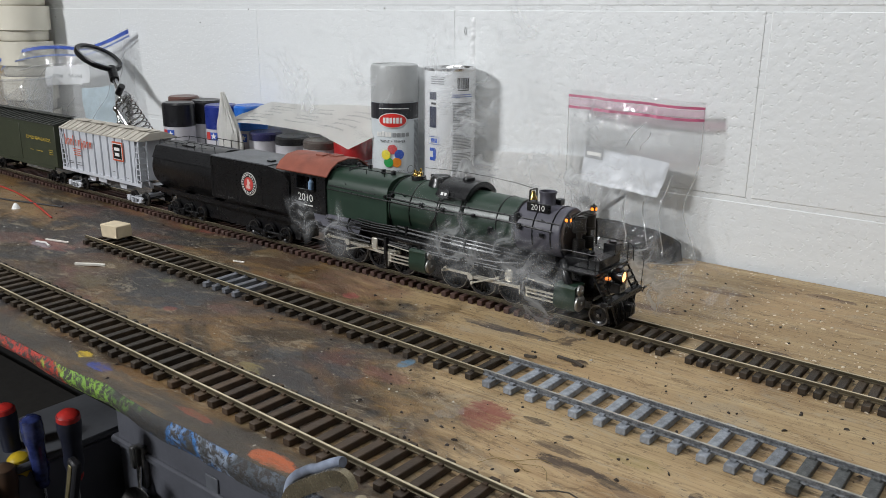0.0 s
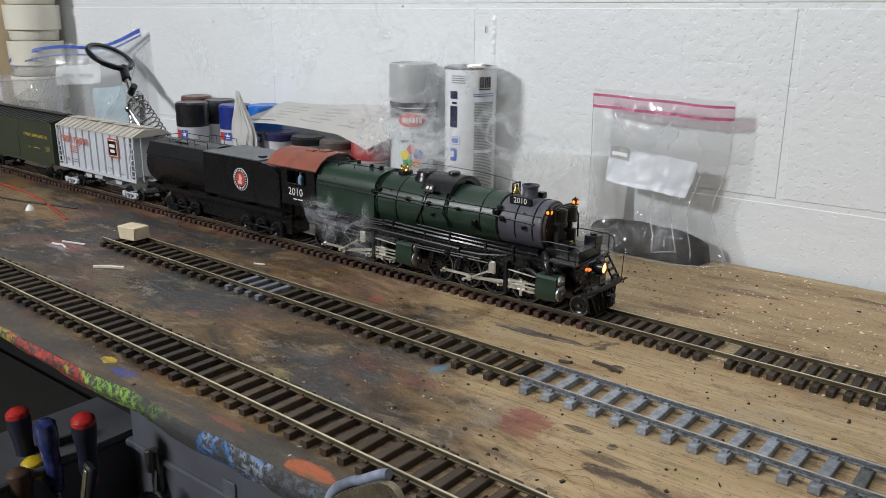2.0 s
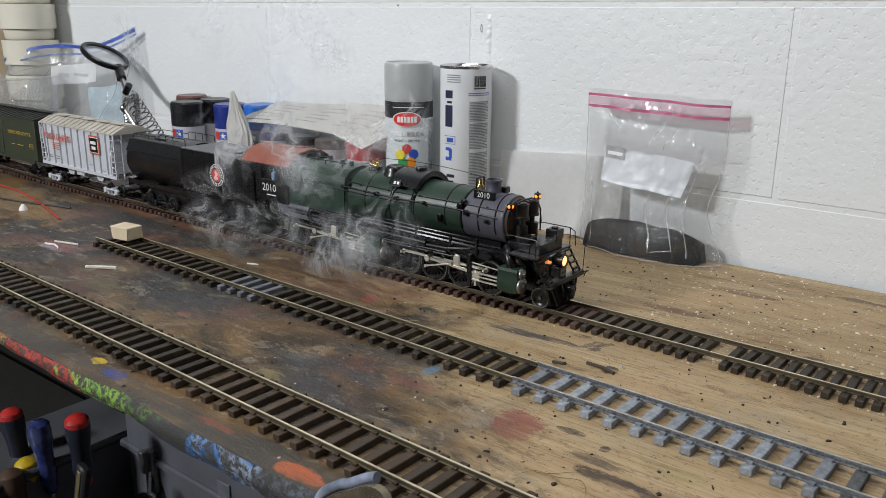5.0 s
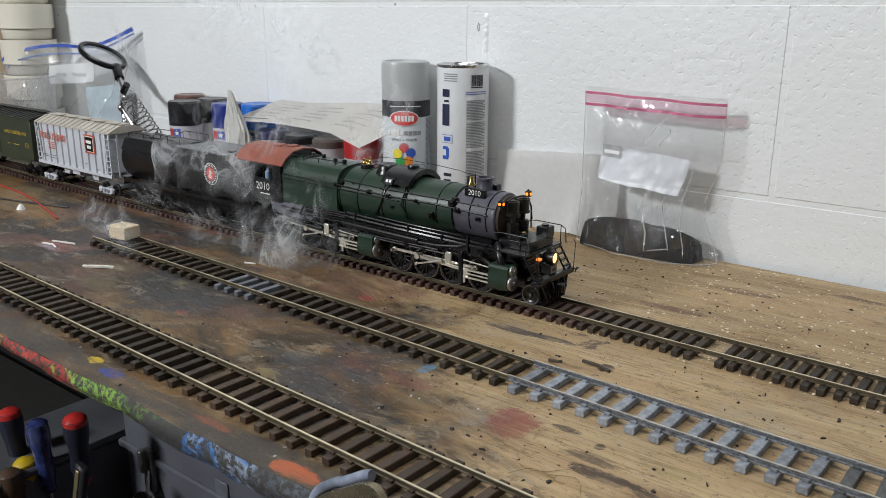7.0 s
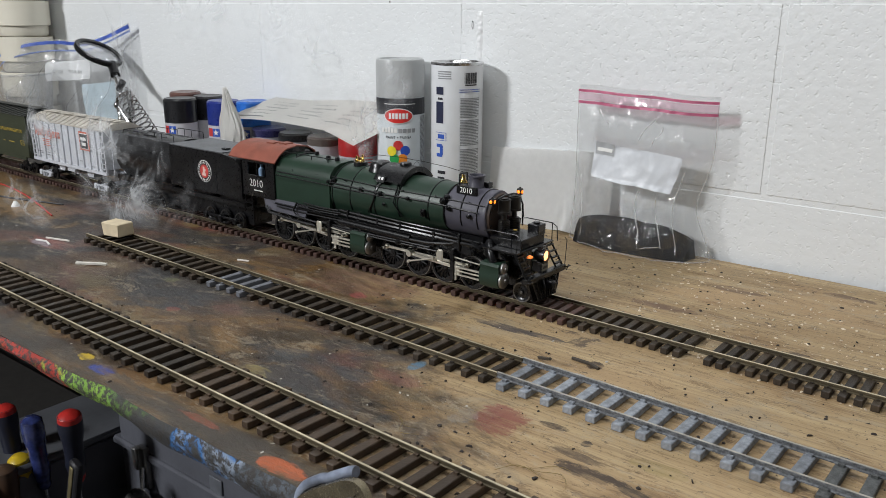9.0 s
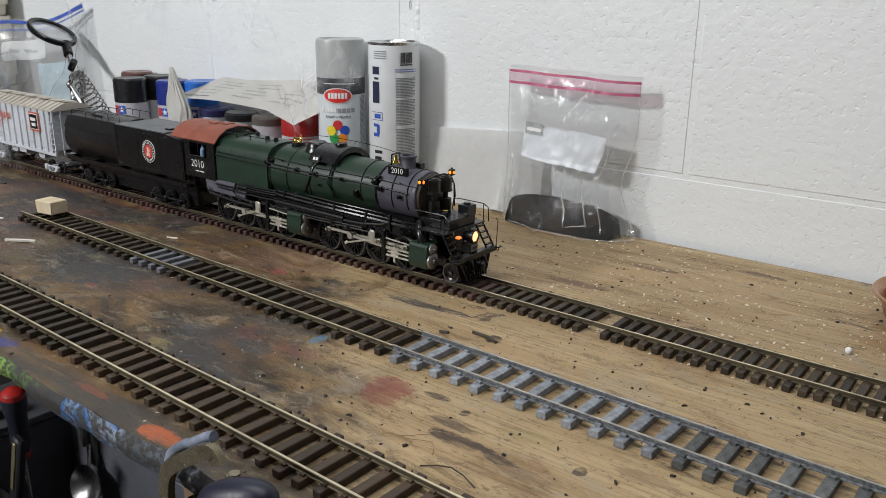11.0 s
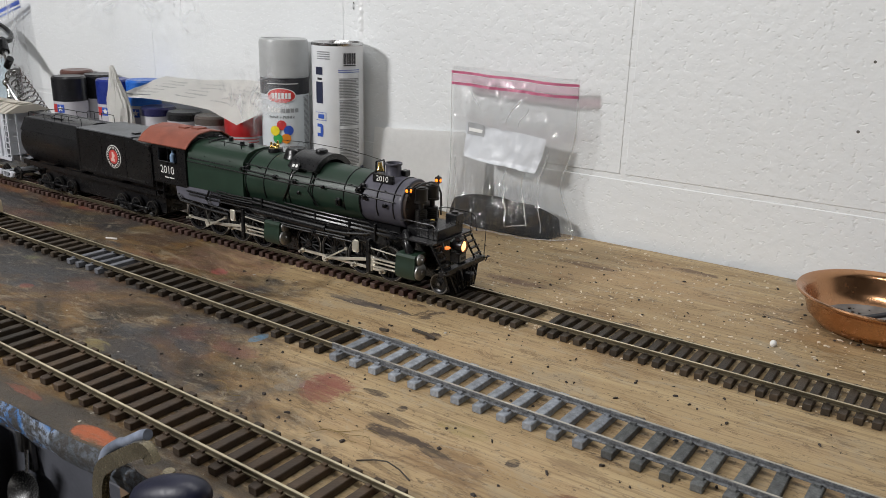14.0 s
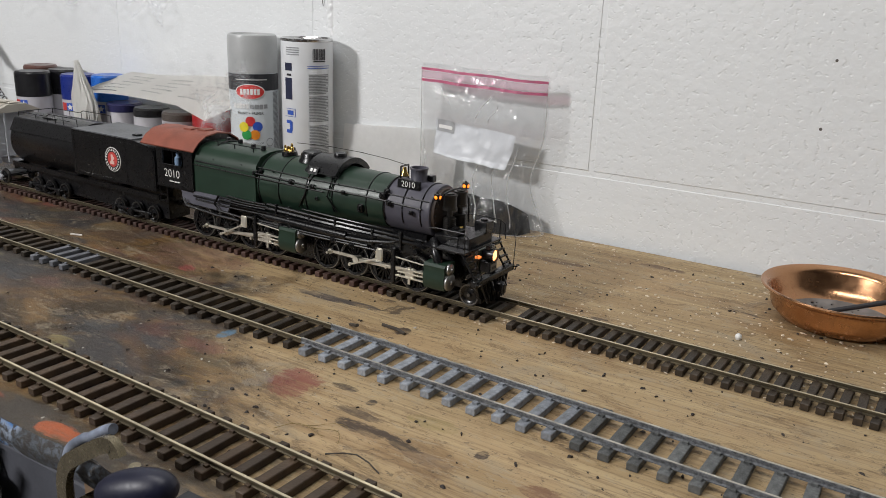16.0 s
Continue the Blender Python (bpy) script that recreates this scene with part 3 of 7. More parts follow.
def rail_bm(x0, x1, y, z0, h, w):
    o = [(-w, 0), (w, 0), (w, h * 0.14), (w * 0.3, h * 0.28), (w * 0.3, h * 0.6), (w * 0.62, h * 0.72), (w * 0.62, h * 0.95), (w * 0.45, h),
         (-w * 0.45, h), (-w * 0.62, h * 0.95), (-w * 0.62, h * 0.72), (-w * 0.3, h * 0.6), (-w * 0.3, h * 0.28), (-w, h * 0.14)]
    return prism([(y + a, z0 + b) for a, b in o], x0, x1)


def tie_mesh(name, length, width, height, material, gauge, chair, rough_seed):
    bm = boxed(-width / 2, width / 2, -length / 2, length / 2, 0.0, height, bevel=0.0005)
    for s in (-1, 1):
        for o in (-1, 1):
            box(bm, -chair, chair, s * gauge / 2 + o * chair * 1.5 - chair * 0.7, s * gauge / 2 + o * chair * 1.5 + chair * 0.7, height, height + chair * 0.9)
    rnd = random.Random(rough_seed)
    for v in bm.verts:
        v.co.z += rnd.uniform(-1, 1) * 0.00015 if v.co.z > height * 0.5 else 0
    me = bpy.data.meshes.new(name)
    bm.to_mesh(me)
    bm.free()
    me.materials.append(material)
    return me


GAUGE = 0.0342


def track(label, x0, x1, y_at, slope, pitch, tmat, rmat, width=0.006, length=0.0545, chair=0.0011, first=0.0, rail_ends=(0, 0), rh=0.0034, seed=1, height=0.0053, mask=None):
    rnd = random.Random(seed)
    t = thing("model_track", pose(x0, y_at + slope * x0, 0, 0, 0, math.degrees(math.atan(slope))), label, "model track", "model railway tracks on the bench")
    meshes = [tie_mesh("tie", length + rnd.uniform(-0.0006, 0.0006), width, height, tmat, GAUGE, chair, seed * 10 + k) for k in range(3)]
    alt = [tie_mesh("tie", length, width, height, mask[0], GAUGE, chair, seed * 10 + k) for k in range(2)] if mask else []
    L = x1 - x0
    k, x = 0, first
    while x < L:
        pick = alt if mask and mask[1] < x0 + x < mask[2] else meshes
        ob = new("tie", rnd.choice(pick))
        ob.parent = t
        ob.matrix_basis = pose(x + rnd.uniform(-0.0005, 0.0005), rnd.uniform(-0.0007, 0.0007), 0.00012, 0, 0, rnd.uniform(-1.6, 1.6))
        x += pitch
    for s in (-1, 1):
        r_ = part("rail", rail_bm(rail_ends[0], L + rail_ends[1], s * GAUGE / 2, height + 0.00012, rh, 0.0018), rmat, t)
        y, z = s * GAUGE / 2, height + 0.00012 + rh
        part("rail_head", boxed(rail_ends[0], L + rail_ends[1], y - 0.0008, y + 0.0008, z - 0.0006, z + 0.00012), GREYHEAD if rmat is GREYRAIL else HEAD, r_, "worn bright rail top")
    return t


SL1, SL2, SL3 = -0.0127, -0.02, -0.025


def y1(x):
    return -0.2671 + SL1 * (x + 0.096)


a1, a2, a3 = -0.2671 + SL1 * 0.096, -0.4205 + 0.0172 + SL2 * 0.3, -0.574 + 0.0172 + SL3 * 0.3
track("model railway track with red-brown ties and bright rails under the train", -1.95, 0.038, a1, SL1, 0.0109, TIERED, RAIL, seed=1, rail_ends=(0, 0.006), mask=(TIE, -0.07, 0.05))
track("model railway track with dark brown ties joined by a rail joiner", 0.0585, 0.66, a1, SL1, 0.0109, TIE, RAIL, seed=2, rail_ends=(-0.014, 0))
track("model railway siding with dark ties and brassy rails", -0.648, -0.056, a2, SL2, 0.0162, TIE, RAIL, 0.0060, 0.0505, 0.0014, 0.004, (-0.006, 0.004), seed=3, mask=(mat("dull_grey_tie", (0.12, 0.125, 0.14), 0.6, island=True, bump=0.5), -0.41, -0.345))
track("model railway track painted in grey primer with wide-set ties", -0.0425, 0.62, a2, SL2, 0.0185, GREYTIE, GREYRAIL, 0.0074, 0.053, 0.0018, 0.0, (-0.009, 0), rh=0.0040, seed=4, mask=(mat("worn_grey_tie", (0.10, 0.105, 0.105), 0.6, vary=0.4, scale=300, island=True, bump=0.9), 0.165, 0.7))
track("long model railway track with dark weathered ties along the bench edge", -1.25, -0.236, a3, SL3, 0.0164, TIE, RAIL, 0.0064, 0.0515, 0.0015, 0.004, (0, 0.004), seed=5)
track("model railway track with brown ties along the bench edge", -0.231, 0.34, a3, SL3, 0.0164, mat("brown_tie", (0.052, 0.032, 0.018), 0.6, vary=0.35, bump=0.5, island=True), RAIL, 0.0067, 0.0515, 0.0016, 0.006, (-0.001, 0), seed=6)

# ---- the train ----
TURN = math.degrees(math.atan(SL1))


def on_track(s, off=0.0):
    """The pose on the main track of a vehicle whose own zero is s along it."""
    return pose(s, y1(s), 0, 0, 0, TURN)


RT = 0.0088  # rail top
loco = thing("model_locomotive", on_track(-0.018), "black and green model steam locomotive with a lit headlight", "model locomotive", "model train")
tender = thing("model_tender", on_track(-0.018), "black model tender with round tank and red round emblem", "model tender", "model train")
hopper = thing("model_hopper_car", on_track(-0.034), "light grey ribbed model hopper car with orange-red lettering", "model train car", "model train")
reefer = thing("model_refrigerator_car", on_track(-0.034), "dark olive green model refrigerator car with yellow lettering", "model train car", "model train")

CZ = 0.0785
CF = 0.0813  # the front courses taper and sit higher


def barrel(sections, seg=40):
    """A boiler along x from (x, radius, centre height) rows."""
    bm = bmesh.new()
    rings = []
    for x, r, cz in sections:
        rings.append([bm.verts.new((x, r * math.cos(2 * math.pi * k / seg), cz + r * math.sin(2 * math.pi * k / seg))) for k in range(seg)])
    for a, b in zip(rings, rings[1:]):
        for k in range(seg):
            bm.faces.new((a[k], a[(k + 1) % seg], b[(k + 1) % seg], b[k]))
    bm.faces.new(rings[0][::-1])
    bm.faces.new(rings[-1])
    return bm


def hoop(x, r, cz=CZ, w=0.0007, a0=-0.5, a1=math.pi + 0.5):
    bm = bmesh.new()
    tube(bm, [(x, r * math.cos(a0 + (a1 - a0) * k / 28), cz + r * math.sin(a0 + (a1 - a0) * k / 28)) for k in range(29)], w, 5)
    return bm


# boiler, smokebox, firebox
part("smokebox", barrel([(-0.100, 0.0236, CF), (-0.055, 0.0232, CF), (-0.0525, 0.0237, CF), (-0.051, 0.0230, CF), (-0.050, 0.0200, CF)]), GRAPHITE, loco, "graphite grey smokebox")
part("boiler", barrel([(-0.255, 0.0292, CZ), (-0.18, 0.0282, CZ + 0.0006), (-0.14, 0.0256, CF - 0.0006), (-0.100, 0.0242, CF)]), GREEN, loco, "dark green boiler")
W2 = 0.0305
part("firebox", prism([(-W2, 0.060), (-W2, 0.090), (-W2 * 0.93, 0.0985), (-W2 * 0.72, 0.1055), (-W2 * 0.4, 0.1085), (0, 0.1095), (W2 * 0.4, 0.1085), (W2 * 0.72, 0.1055), (W2 * 0.93, 0.0985), (W2, 0.090), (W2, 0.060)],
                      -0.338, -0.250), GREEN, loco, "dark green square-shouldered firebox")
for x, r, cz in ((-0.118, 0.0250, CF - 0.0003), (-0.156, 0.0269, 0.0802), (-0.187, 0.0286, 0.0790), (-0.221, 0.0290, CZ), (-0.247, 0.0294, CZ), (-0.060, 0.0235, CF), (-0.079, 0.0237, CF), (-0.0985, 0.0243, CF)):
    part("boiler_band", hoop(x, r, cz, w=0.0006), BLACK, loco)
part("boiler_band", hoop(-0.318, 0.0322, 0.0785, 0.0011, 0.55, math.pi - 0.55), BLACK, loco)
part("smokebox_front", barrel([(-0.0505, 0.0213, CF), (-0.0480, 0.0205, CF), (-0.0455, 0.013, CF), (-0.0445, 0.004, CF)]), mat("sooty_front", (0.035, 0.022, 0.016), 0.6, vary=0.4), loco, "rusty black smokebox front")
bm = bmesh.new()
for k in range(18):
    a = 2 * math.pi * k / 18
    rod(bm, (-0.0490, 0.0188 * math.cos(a), CF + 0.0188 * math.sin(a)), (-0.0465, 0.0188 * math.cos(a), CF + 0.0188 * math.sin(a)), 0.0008, seg=6)
part("front_bolts", bm, BLACK, loco)

# twin air pumps on the smokebox front
for y in (-0.0085, 0.0085):
    fins = [q for k in range(6) for q in ((0.0058, 0.069 + 0.0018 * k), (0.0058, 0.0697 + 0.0018 * k), (0.0052, 0.0698 + 0.0018 * k), (0.0052, 0.0707 + 0.0018 * k))]
    bm = lathed([(0, 0.0665), (0.0056, 0.0665), (0.0056, 0.0680)] + fins + [(0.0024, 0.0805), (0.0024, 0.0865), (0.0064, 0.0866), (0.0064, 0.0885), (0.0058, 0.0886), (0.0058, 0.0984), (0.0062, 0.0985), (0.0062, 0.1000), (0.004, 0.1001), (0.004, 0.1010), (0, 0.1012)], 18, Matrix.Translation((-0.0392, y, 0)))
    part("air_pump", bm, mat("pump_soot_black", (0.012, 0.011, 0.010), 0.4), loco)
bm = bmesh.new()
tube(bm, [(-0.044, -0.020, 0.094), (-0.040, -0.017, 0.1015), (-0.039, -0.008, 0.1035), (-0.039, 0.006, 0.1030), (-0.040, 0.017, 0.1000), (-0.038, 0.0205, 0.090), (-0.037, 0.0205, 0.078)], 0.0009)
tube(bm, [(-0.037, -0.014, 0.082), (-0.036, -0.0155, 0.074), (-0.036, -0.012, 0.066)], 0.0008)
tube(bm, [(-0.037, 0.0145, 0.096), (-0.0365, 0.018, 0.092), (-0.0365, 0.019, 0.07)], 0.0008)
part("pump_pipe", bm, BLACK, loco)
for y in (-0.0225, 0.0225):
    z = 0.0995 if y < 0 else 0.1015
    bm = boxed(-0.0455, -0.0405, y - 0.0025, y + 0.0025, z - 0.003, z + 0.003, bevel=0.0006)
    rod(bm, (-0.043, y, z + 0.003), (-0.043, y, z + 0.0046), 0.0015, 0.0005, seg=8)
    rod(bm, (-0.043, y * 0.86, z - 0.008), (-0.043, y, z - 0.003), 0.0007, seg=6)
    lamp = part("marker_lamp", bm, BLACK, loco)
    for dx, dy, dz in ((0.0026, 0, 0.0), (0, -0.0027, 0.0)):
        part("lens", flat(lathed([(0.0, 0.0008), (0.0012, 0.0004), (0.0016, 0.0)], 12), Matrix.Translation((-0.043 + dx, y + dy, z + dz)) @ (pose(0, 0, 0, 0, 90, 0) if dx else pose(0, 0, 0, 90, 0, 0))), GLOW_AMBER, lamp, "lit amber lens")

# stack, bell, number board, domes
part("smokestack", lathed([(0.0, 0.102), (0.0105, 0.1015), (0.0088, 0.1035), (0.0074, 0.1055), (0.0074, 0.1145), (0.0083, 0.1148), (0.0083, 0.1165), (0.0068, 0.1165), (0.0062, 0.108), (0.0, 0.107)], 28,
     Matrix.Translation((-0.078, 0, 0))), GRAPHITE, loco, "grey smokestack")
part("stack_side_box", boxed(-0.0735, -0.0665, 0.004, 0.011, 0.1035, 0.1095, bevel=0.0006), BLACK, loco)
bm = lathed([(0.0, 0.1155), (0.0016, 0.115), (0.0024, 0.111), (0.0042, 0.1075)], 16, Matrix.Translation((-0.0925, -0.002, 0)))
part("bell", bm, BRASS, loco, "small brass bell")
bm = rods([((-0.0925, -0.008, 0.102), (-0.0925, -0.0075, 0.1165)), ((-0.0925, 0.0045, 0.102), (-0.0925, 0.004, 0.1165)), ((-0.0925, -0.0075, 0.1165), (-0.0925, 0.004, 0.1165))], 0.0008)
part("bell_frame", bm, BLACK, loco)
nb = part("number_board", boxed(-0.0905, -0.0665, -0.0155, -0.0125, 0.0995, 0.1075, bevel=0.0004), BLACK, loco)
part("digits", flat(letters("2010", 0.0074), Matrix.Translation((-0.0785, -0.0160, 0.1035)) @ SIDE), WHITE, nb, "white road number")
part("sand_dome", prism([(0.0315 * math.cos(a), 0.0835 + 0.0315 * math.sin(a)) for a in [0.62 + (math.pi - 1.24) * k / 24 for k in range(25)]] + [(0.026 * math.cos(a), 0.0835 + 0.026 * math.sin(a)) for a in [math.pi - 0.62 - (math.pi - 1.24) * k / 24 for k in range(25)]], -0.190, -0.153), BLACK, loco, "black saddle-shaped sand dome")
part("sand_dome_lid", lathed([(0.0, 0.1178), (0.0055, 0.1176), (0.0062, 0.1162), (0.0062, 0.1135)], 20, Matrix.Translation((-0.168, 0, 0))), BLACK, loco)
gn = part("initial_plate", flat(boxed(-0.0055, 0.0055, -0.0038, 0.0038, -0.0004, 0.0004), Matrix.Translation((-0.1785, -0.0262, 0.1035)) @ SIDE @ pose(0, 0, 0, -30, 0, 0)), BLACK, loco)
part("print_block", flat(bars([(-0.0034, -0.0006, -0.0014, 0.0016), (0.0008, 0.0036, -0.0014, 0.0016)]), Matrix.Translation((-0.1785, -0.0267, 0.1039)) @ SIDE @ pose(0, 0, 0, -30, 0, 0)), WHITE, gn, "white initials")
part("steam_dome", lathed([(0.0, 0.1155), (0.0088, 0.1150), (0.0108, 0.1128), (0.0112, 0.1095), (0.0135, 0.105)], 28, Matrix.Translation((-0.203, 0.0, 0))), BLACK, loco)
bm = lathed([(0.0, 0.1115), (0.0072, 0.111), (0.0078, 0.1085), (0.0078, 0.104)], 20, Matrix.Translation((-0.2325, 0, 0)))
part("turret_base", bm, BLACK, loco)
for dx, dy, h in ((-0.003, -0.003, 0.1175), (0.003, -0.0025, 0.1165), (0.0, 0.003, 0.1185), (-0.004, 0.002, 0.1155)):
    part("safety_valve", lathed([(0.0, h), (0.0009, h - 0.0003), (0.0013, h - 0.002), (0.001, h - 0.0035), (0.0019, h - 0.0045), (0.0019, 0.1105)], 10, Matrix.Translation((-0.2325 + dx, dy, 0))), BRASS, loco, "brass safety valve")
bm = bmesh.new()
for k in range(6):
    box(bm, -0.147 + k * 0.0072, -0.1445 + k * 0.0072, -0.0125, -0.0095, 0.1005 - k * 0.00015, 0.1022 - k * 0.00015)
part("washout_plugs", bm, BLACK, loco)
for x in (-0.262, -0.276, -0.305, -0.322):
    part("roof_fitting", lathed([(0.0, 0.1135), (0.0022, 0.1132), (0.0026, 0.112), (0.0026, 0.1085)], 12, Matrix.Translation((x, -0.006 if x > -0.29 else 0.004, 0))), BLACK, loco)
part("top_handrail", rods([((-0.262, -0.020, 0.1085), (-0.262, -0.020, 0.1135)), ((-0.288, -0.020, 0.1085), (-0.288, -0.020, 0.1135)), ((-0.312, -0.020, 0.1085), (-0.312, -0.020, 0.1135)), ((-0.250, -0.020, 0.1132), (-0.332, -0.020, 0.1132))], 0.0005), BLACK, loco)

part("signal_cord", tube(bmesh.new(), [(-0.0925, 0.003, 0.1160), (-0.118, 0.008, 0.1175), (-0.150, 0.010, 0.1190), (-0.190, 0.011, 0.1195), (-0.232, 0.010, 0.1180)], 0.0003, 5), BLACK, loco, "thin black cord over the boiler")

# pipes and handrails down the near and far sides
for s in (-1, 1):
    def side(x, a, r=0.0292):
        f = max(0.0, min(1.0, (x + 0.19) / 0.09))
        r -= 0.0026 * f
        return (x, s * r * math.cos(a), CZ + (CF - CZ) * f + r * math.sin(a))
    bm = bmesh.new()
    tube(bm, [side(-0.332, 0.62, 0.034), side(-0.255, 0.60, 0.0325), side(-0.18, 0.55, 0.0305), side(-0.10, 0.52, 0.0285), side(-0.052, 0.50, 0.0280)], 0.00055)
    for x, r in ((-0.31, 0.032), (-0.27, 0.032), (-0.23, 0.0295), (-0.19, 0.029), (-0.15, 0.028), (-0.11, 0.0268), (-0.07, 0.0262)):
        tube(bm, [side(x, 0.55, r - 0.001), side(x, 0.55, r + 0.0028)], 0.0006, 5)
    part("handrail", bm, BLACK, loco)
    bm = bmesh.new()
    tube(bm, [side(-0.335, 0.42, 0.0330), side(-0.255, 0.40, 0.0320), side(-0.175, 0.33, 0.0303), side(-0.12, 0.30, 0.0288), side(-0.098, 0.26, 0.0285), side(-0.058, 0.20, 0.0275)], 0.0008)
    tube(bm, [side(-0.336, 0.30, 0.0335), side(-0.25, 0.28, 0.0322), side(-0.165, 0.22, 0.0300)], 0.0006)
    part("boiler_pipe", bm, BLACK, loco)
    bm = bmesh.new()
    for x0, x1 in ((-0.172, -0.196), (-0.166, -0.150), (-0.262, -0.256)):
        tube(bm, [side(x0, 1.15, 0.0302), side((x0 + x1) / 2, 0.6, 0.0303), side((x0 + x1) / 2 - 0.002, 0.1, 0.0300), side(x1, -0.42, 0.0300)], 0.0008)
    part("sand_pipe", bm, BLACK, loco)
    for x, a, q in ((-0.252, 0.42, 0.0030), (-0.246, 0.5, 0.0022), (-0.205, 0.36, 0.0022), (-0.178, 0.33, 0.0022), (-0.142, 0.30, 0.0018), (-0.100, 0.42, 0.0030), (-0.097, 0.58, 0.0026), (-0.092, 0.2, 0.0024), (-0.068, 0.02, 0.0018), (-0.172, -0.02, 0.0016), (-0.123, -0.10, 0.0026), (-0.123, -0.2, 0.0026), (-0.30, 0.36, 0.0016)):
        c = Vector(side(x, a, 0.0302 if x < -0.13 else 0.0282))
        bm = boxed(c.x - q, c.x + q, c.y - q * 0.8, c.y + q * 0.8, c.z - q, c.z + q, bevel=q * 0.3)
        rod(bm, (c.x, c.y, c.z), (c.x, c.y + s * q * 1.4, c.z), q * 0.5, seg=8)
        part("valve_fitting", bm, BLACK, loco)
    # running board, air tanks and long pipes under it
    part("running_board", boxed(-0.338, -0.10, s * 0.0245, s * 0.0335, 0.0545, 0.0558), BLACK, loco)
    part("air_tank", rods([((-0.235, s * 0.0295, 0.0505), (-0.135, s * 0.0295, 0.0495))], 0.0046, 16), BLACK, loco)
    bm = bmesh.new()
    for k, (z, x0, x1) in enumerate(((0.0600, -0.30, -0.232), (0.0575, -0.30, -0.236), (0.0625, -0.29, -0.236), (0.0520, -0.335, -0.23), (0.0455, -0.26, -0.11), (0.0432, -0.25, -0.10))):
        tube(bm, [(x0, s * (0.0318 + 0.0006 * (k % 2)), z), ((x0 + x1) / 2, s * 0.0326, z - 0.0006), (x1, s * 0.0318, z)], 0.0009, 6)
    tube(bm, [(-0.30, s * 0.033, 0.061), (-0.306, s * 0.034, 0.052), (-0.30, s * 0.034, 0.046), (-0.262, s * 0.033, 0.044)], 0.0013, 8)
    tube(bm, [(-0.352, s * 0.034, 0.050), (-0.346, s * 0.035, 0.044), (-0.30, s * 0.035, 0.041), (-0.27, s * 0.034, 0.0405)], 0.0016, 8)
    tube(bm, [(-0.16, s * 0.031, 0.0478), (-0.11, s * 0.032, 0.0500), (-0.085, s * 0.031, 0.0535), (-0.075, s * 0.029, 0.057), (-0.08, s * 0.026, 0.061)], 0.0017, 8)
    tube(bm, [(-0.135, s * 0.030, 0.0525), (-0.105, s * 0.031, 0.0545), (-0.090, s * 0.030, 0.058)], 0.0012, 8)
    part("side_pipe", bm, BLACK, loco)
    # feed pipes, valance and brackets along the boiler's lower flank
    for z0_, z1_, r0_, xa, xb in ((0.0628, 0.0600, 0.0014, -0.235, -0.062), (0.0590, 0.0562, 0.0021, -0.245, -0.058), (0.0655, 0.0640, 0.0009, -0.190, -0.085)):
        part("feed_pipe", tube(bmesh.new(), [(xa, s * 0.0300, z0_), (xa * 0.6 + xb * 0.4, s * 0.0308, z0_ * 0.5 + z1_ * 0.5), (xb, s * 0.0296, z1_), (xb + 0.006, s * 0.0262, z1_ - 0.004)], r0_, 8), BLACK, loco)
    part("valance", boxed(-0.236, -0.062, s * 0.0298 - 0.0006, s * 0.0298 + 0.0006, 0.0462, 0.0555, bevel=0.0003), BLACK, loco)
    for k in range(5):
        xk = -0.222 + 0.037 * k + 0.006 * (k % 2)
        part("pipe_bracket", boxed(xk - 0.0012, xk + 0.0012, s * 0.0312 - 0.0016, s * 0.0312 + 0.0016, 0.0468 + 0.002 * (k % 3), 0.0652 - 0.003 * (k % 2), bevel=0.0004), BLACK, loco)
    for k, (xk, zk, rk) in enumerate(((-0.215, 0.0445, 0.0030), (-0.196, 0.0420, 0.0024), (-0.150, 0.0440, 0.0034), (-0.128, 0.0425, 0.0026), (-0.098, 0.0455, 0.0032), (-0.080, 0.0480, 0.0024), (-0.058, 0.0500, 0.0030))):
        part("valve_body", lathed([(0.0, 0.0035), (rk * 0.5, 0.0034), (rk * 0.55, 0.002), (rk, 0.0018), (rk, -0.0022), (0.0, -0.0024)], 12, Matrix.Translation((xk, s * 0.0318, zk)) @ pose(0, 0, 0, 90 if s < 0 else -90, 0, 0)), BLACK, loco)
    part("ash_pan", prism([(-0.357, 0.0455), (-0.360, 0.0590), (-0.284, 0.0605), (-0.291, 0.0440)], s * 0.0285, s * 0.0305, "y"), mat("pale_lavender_grey", (0.12, 0.12, 0.145), 0.45, vary=0.15), loco, "lavender grey firebox side sheet")
    # rear frame
    part("frame_bar", boxed(-0.36, -0.02, s * 0.0095, s * 0.0115, 0.020, 0.040), BLACK, loco)
part("boiler_cradle", boxed(-0.34, -0.06, -0.012, 0.012, 0.036, 0.060), BLACK, loco)

part("main_frame", boxed(-0.36, -0.045, -0.0140, 0.0140, 0.0125, 0.0545), BLACK, loco)

# cab
CABW = 0.0325
roof_line = [(-CABW - 0.0015, 0.1015), (-CABW * 0.82, 0.1095), (-CABW * 0.5, 0.1155), (0, 0.1178), (CABW * 0.5, 0.1155), (CABW * 0.82, 0.1095), (CABW + 0.0015, 0.1015)]
part("cab_roof", prism(roof_line + [(a * 0.985, b - 0.0012) for a, b in roof_line[::-1]], -0.417, -0.334), OXIDE, loco, "oxide red curved cab roof")
part("roof_hatch", boxed(-0.378, -0.366, -0.008, 0.004, 0.1160, 0.1185, bevel=0.0004), OXIDE, loco)
part("roof_hatch", boxed(-0.361, -0.349, -0.004, 0.008, 0.1160, 0.1188, bevel=0.0004), OXIDE, loco)
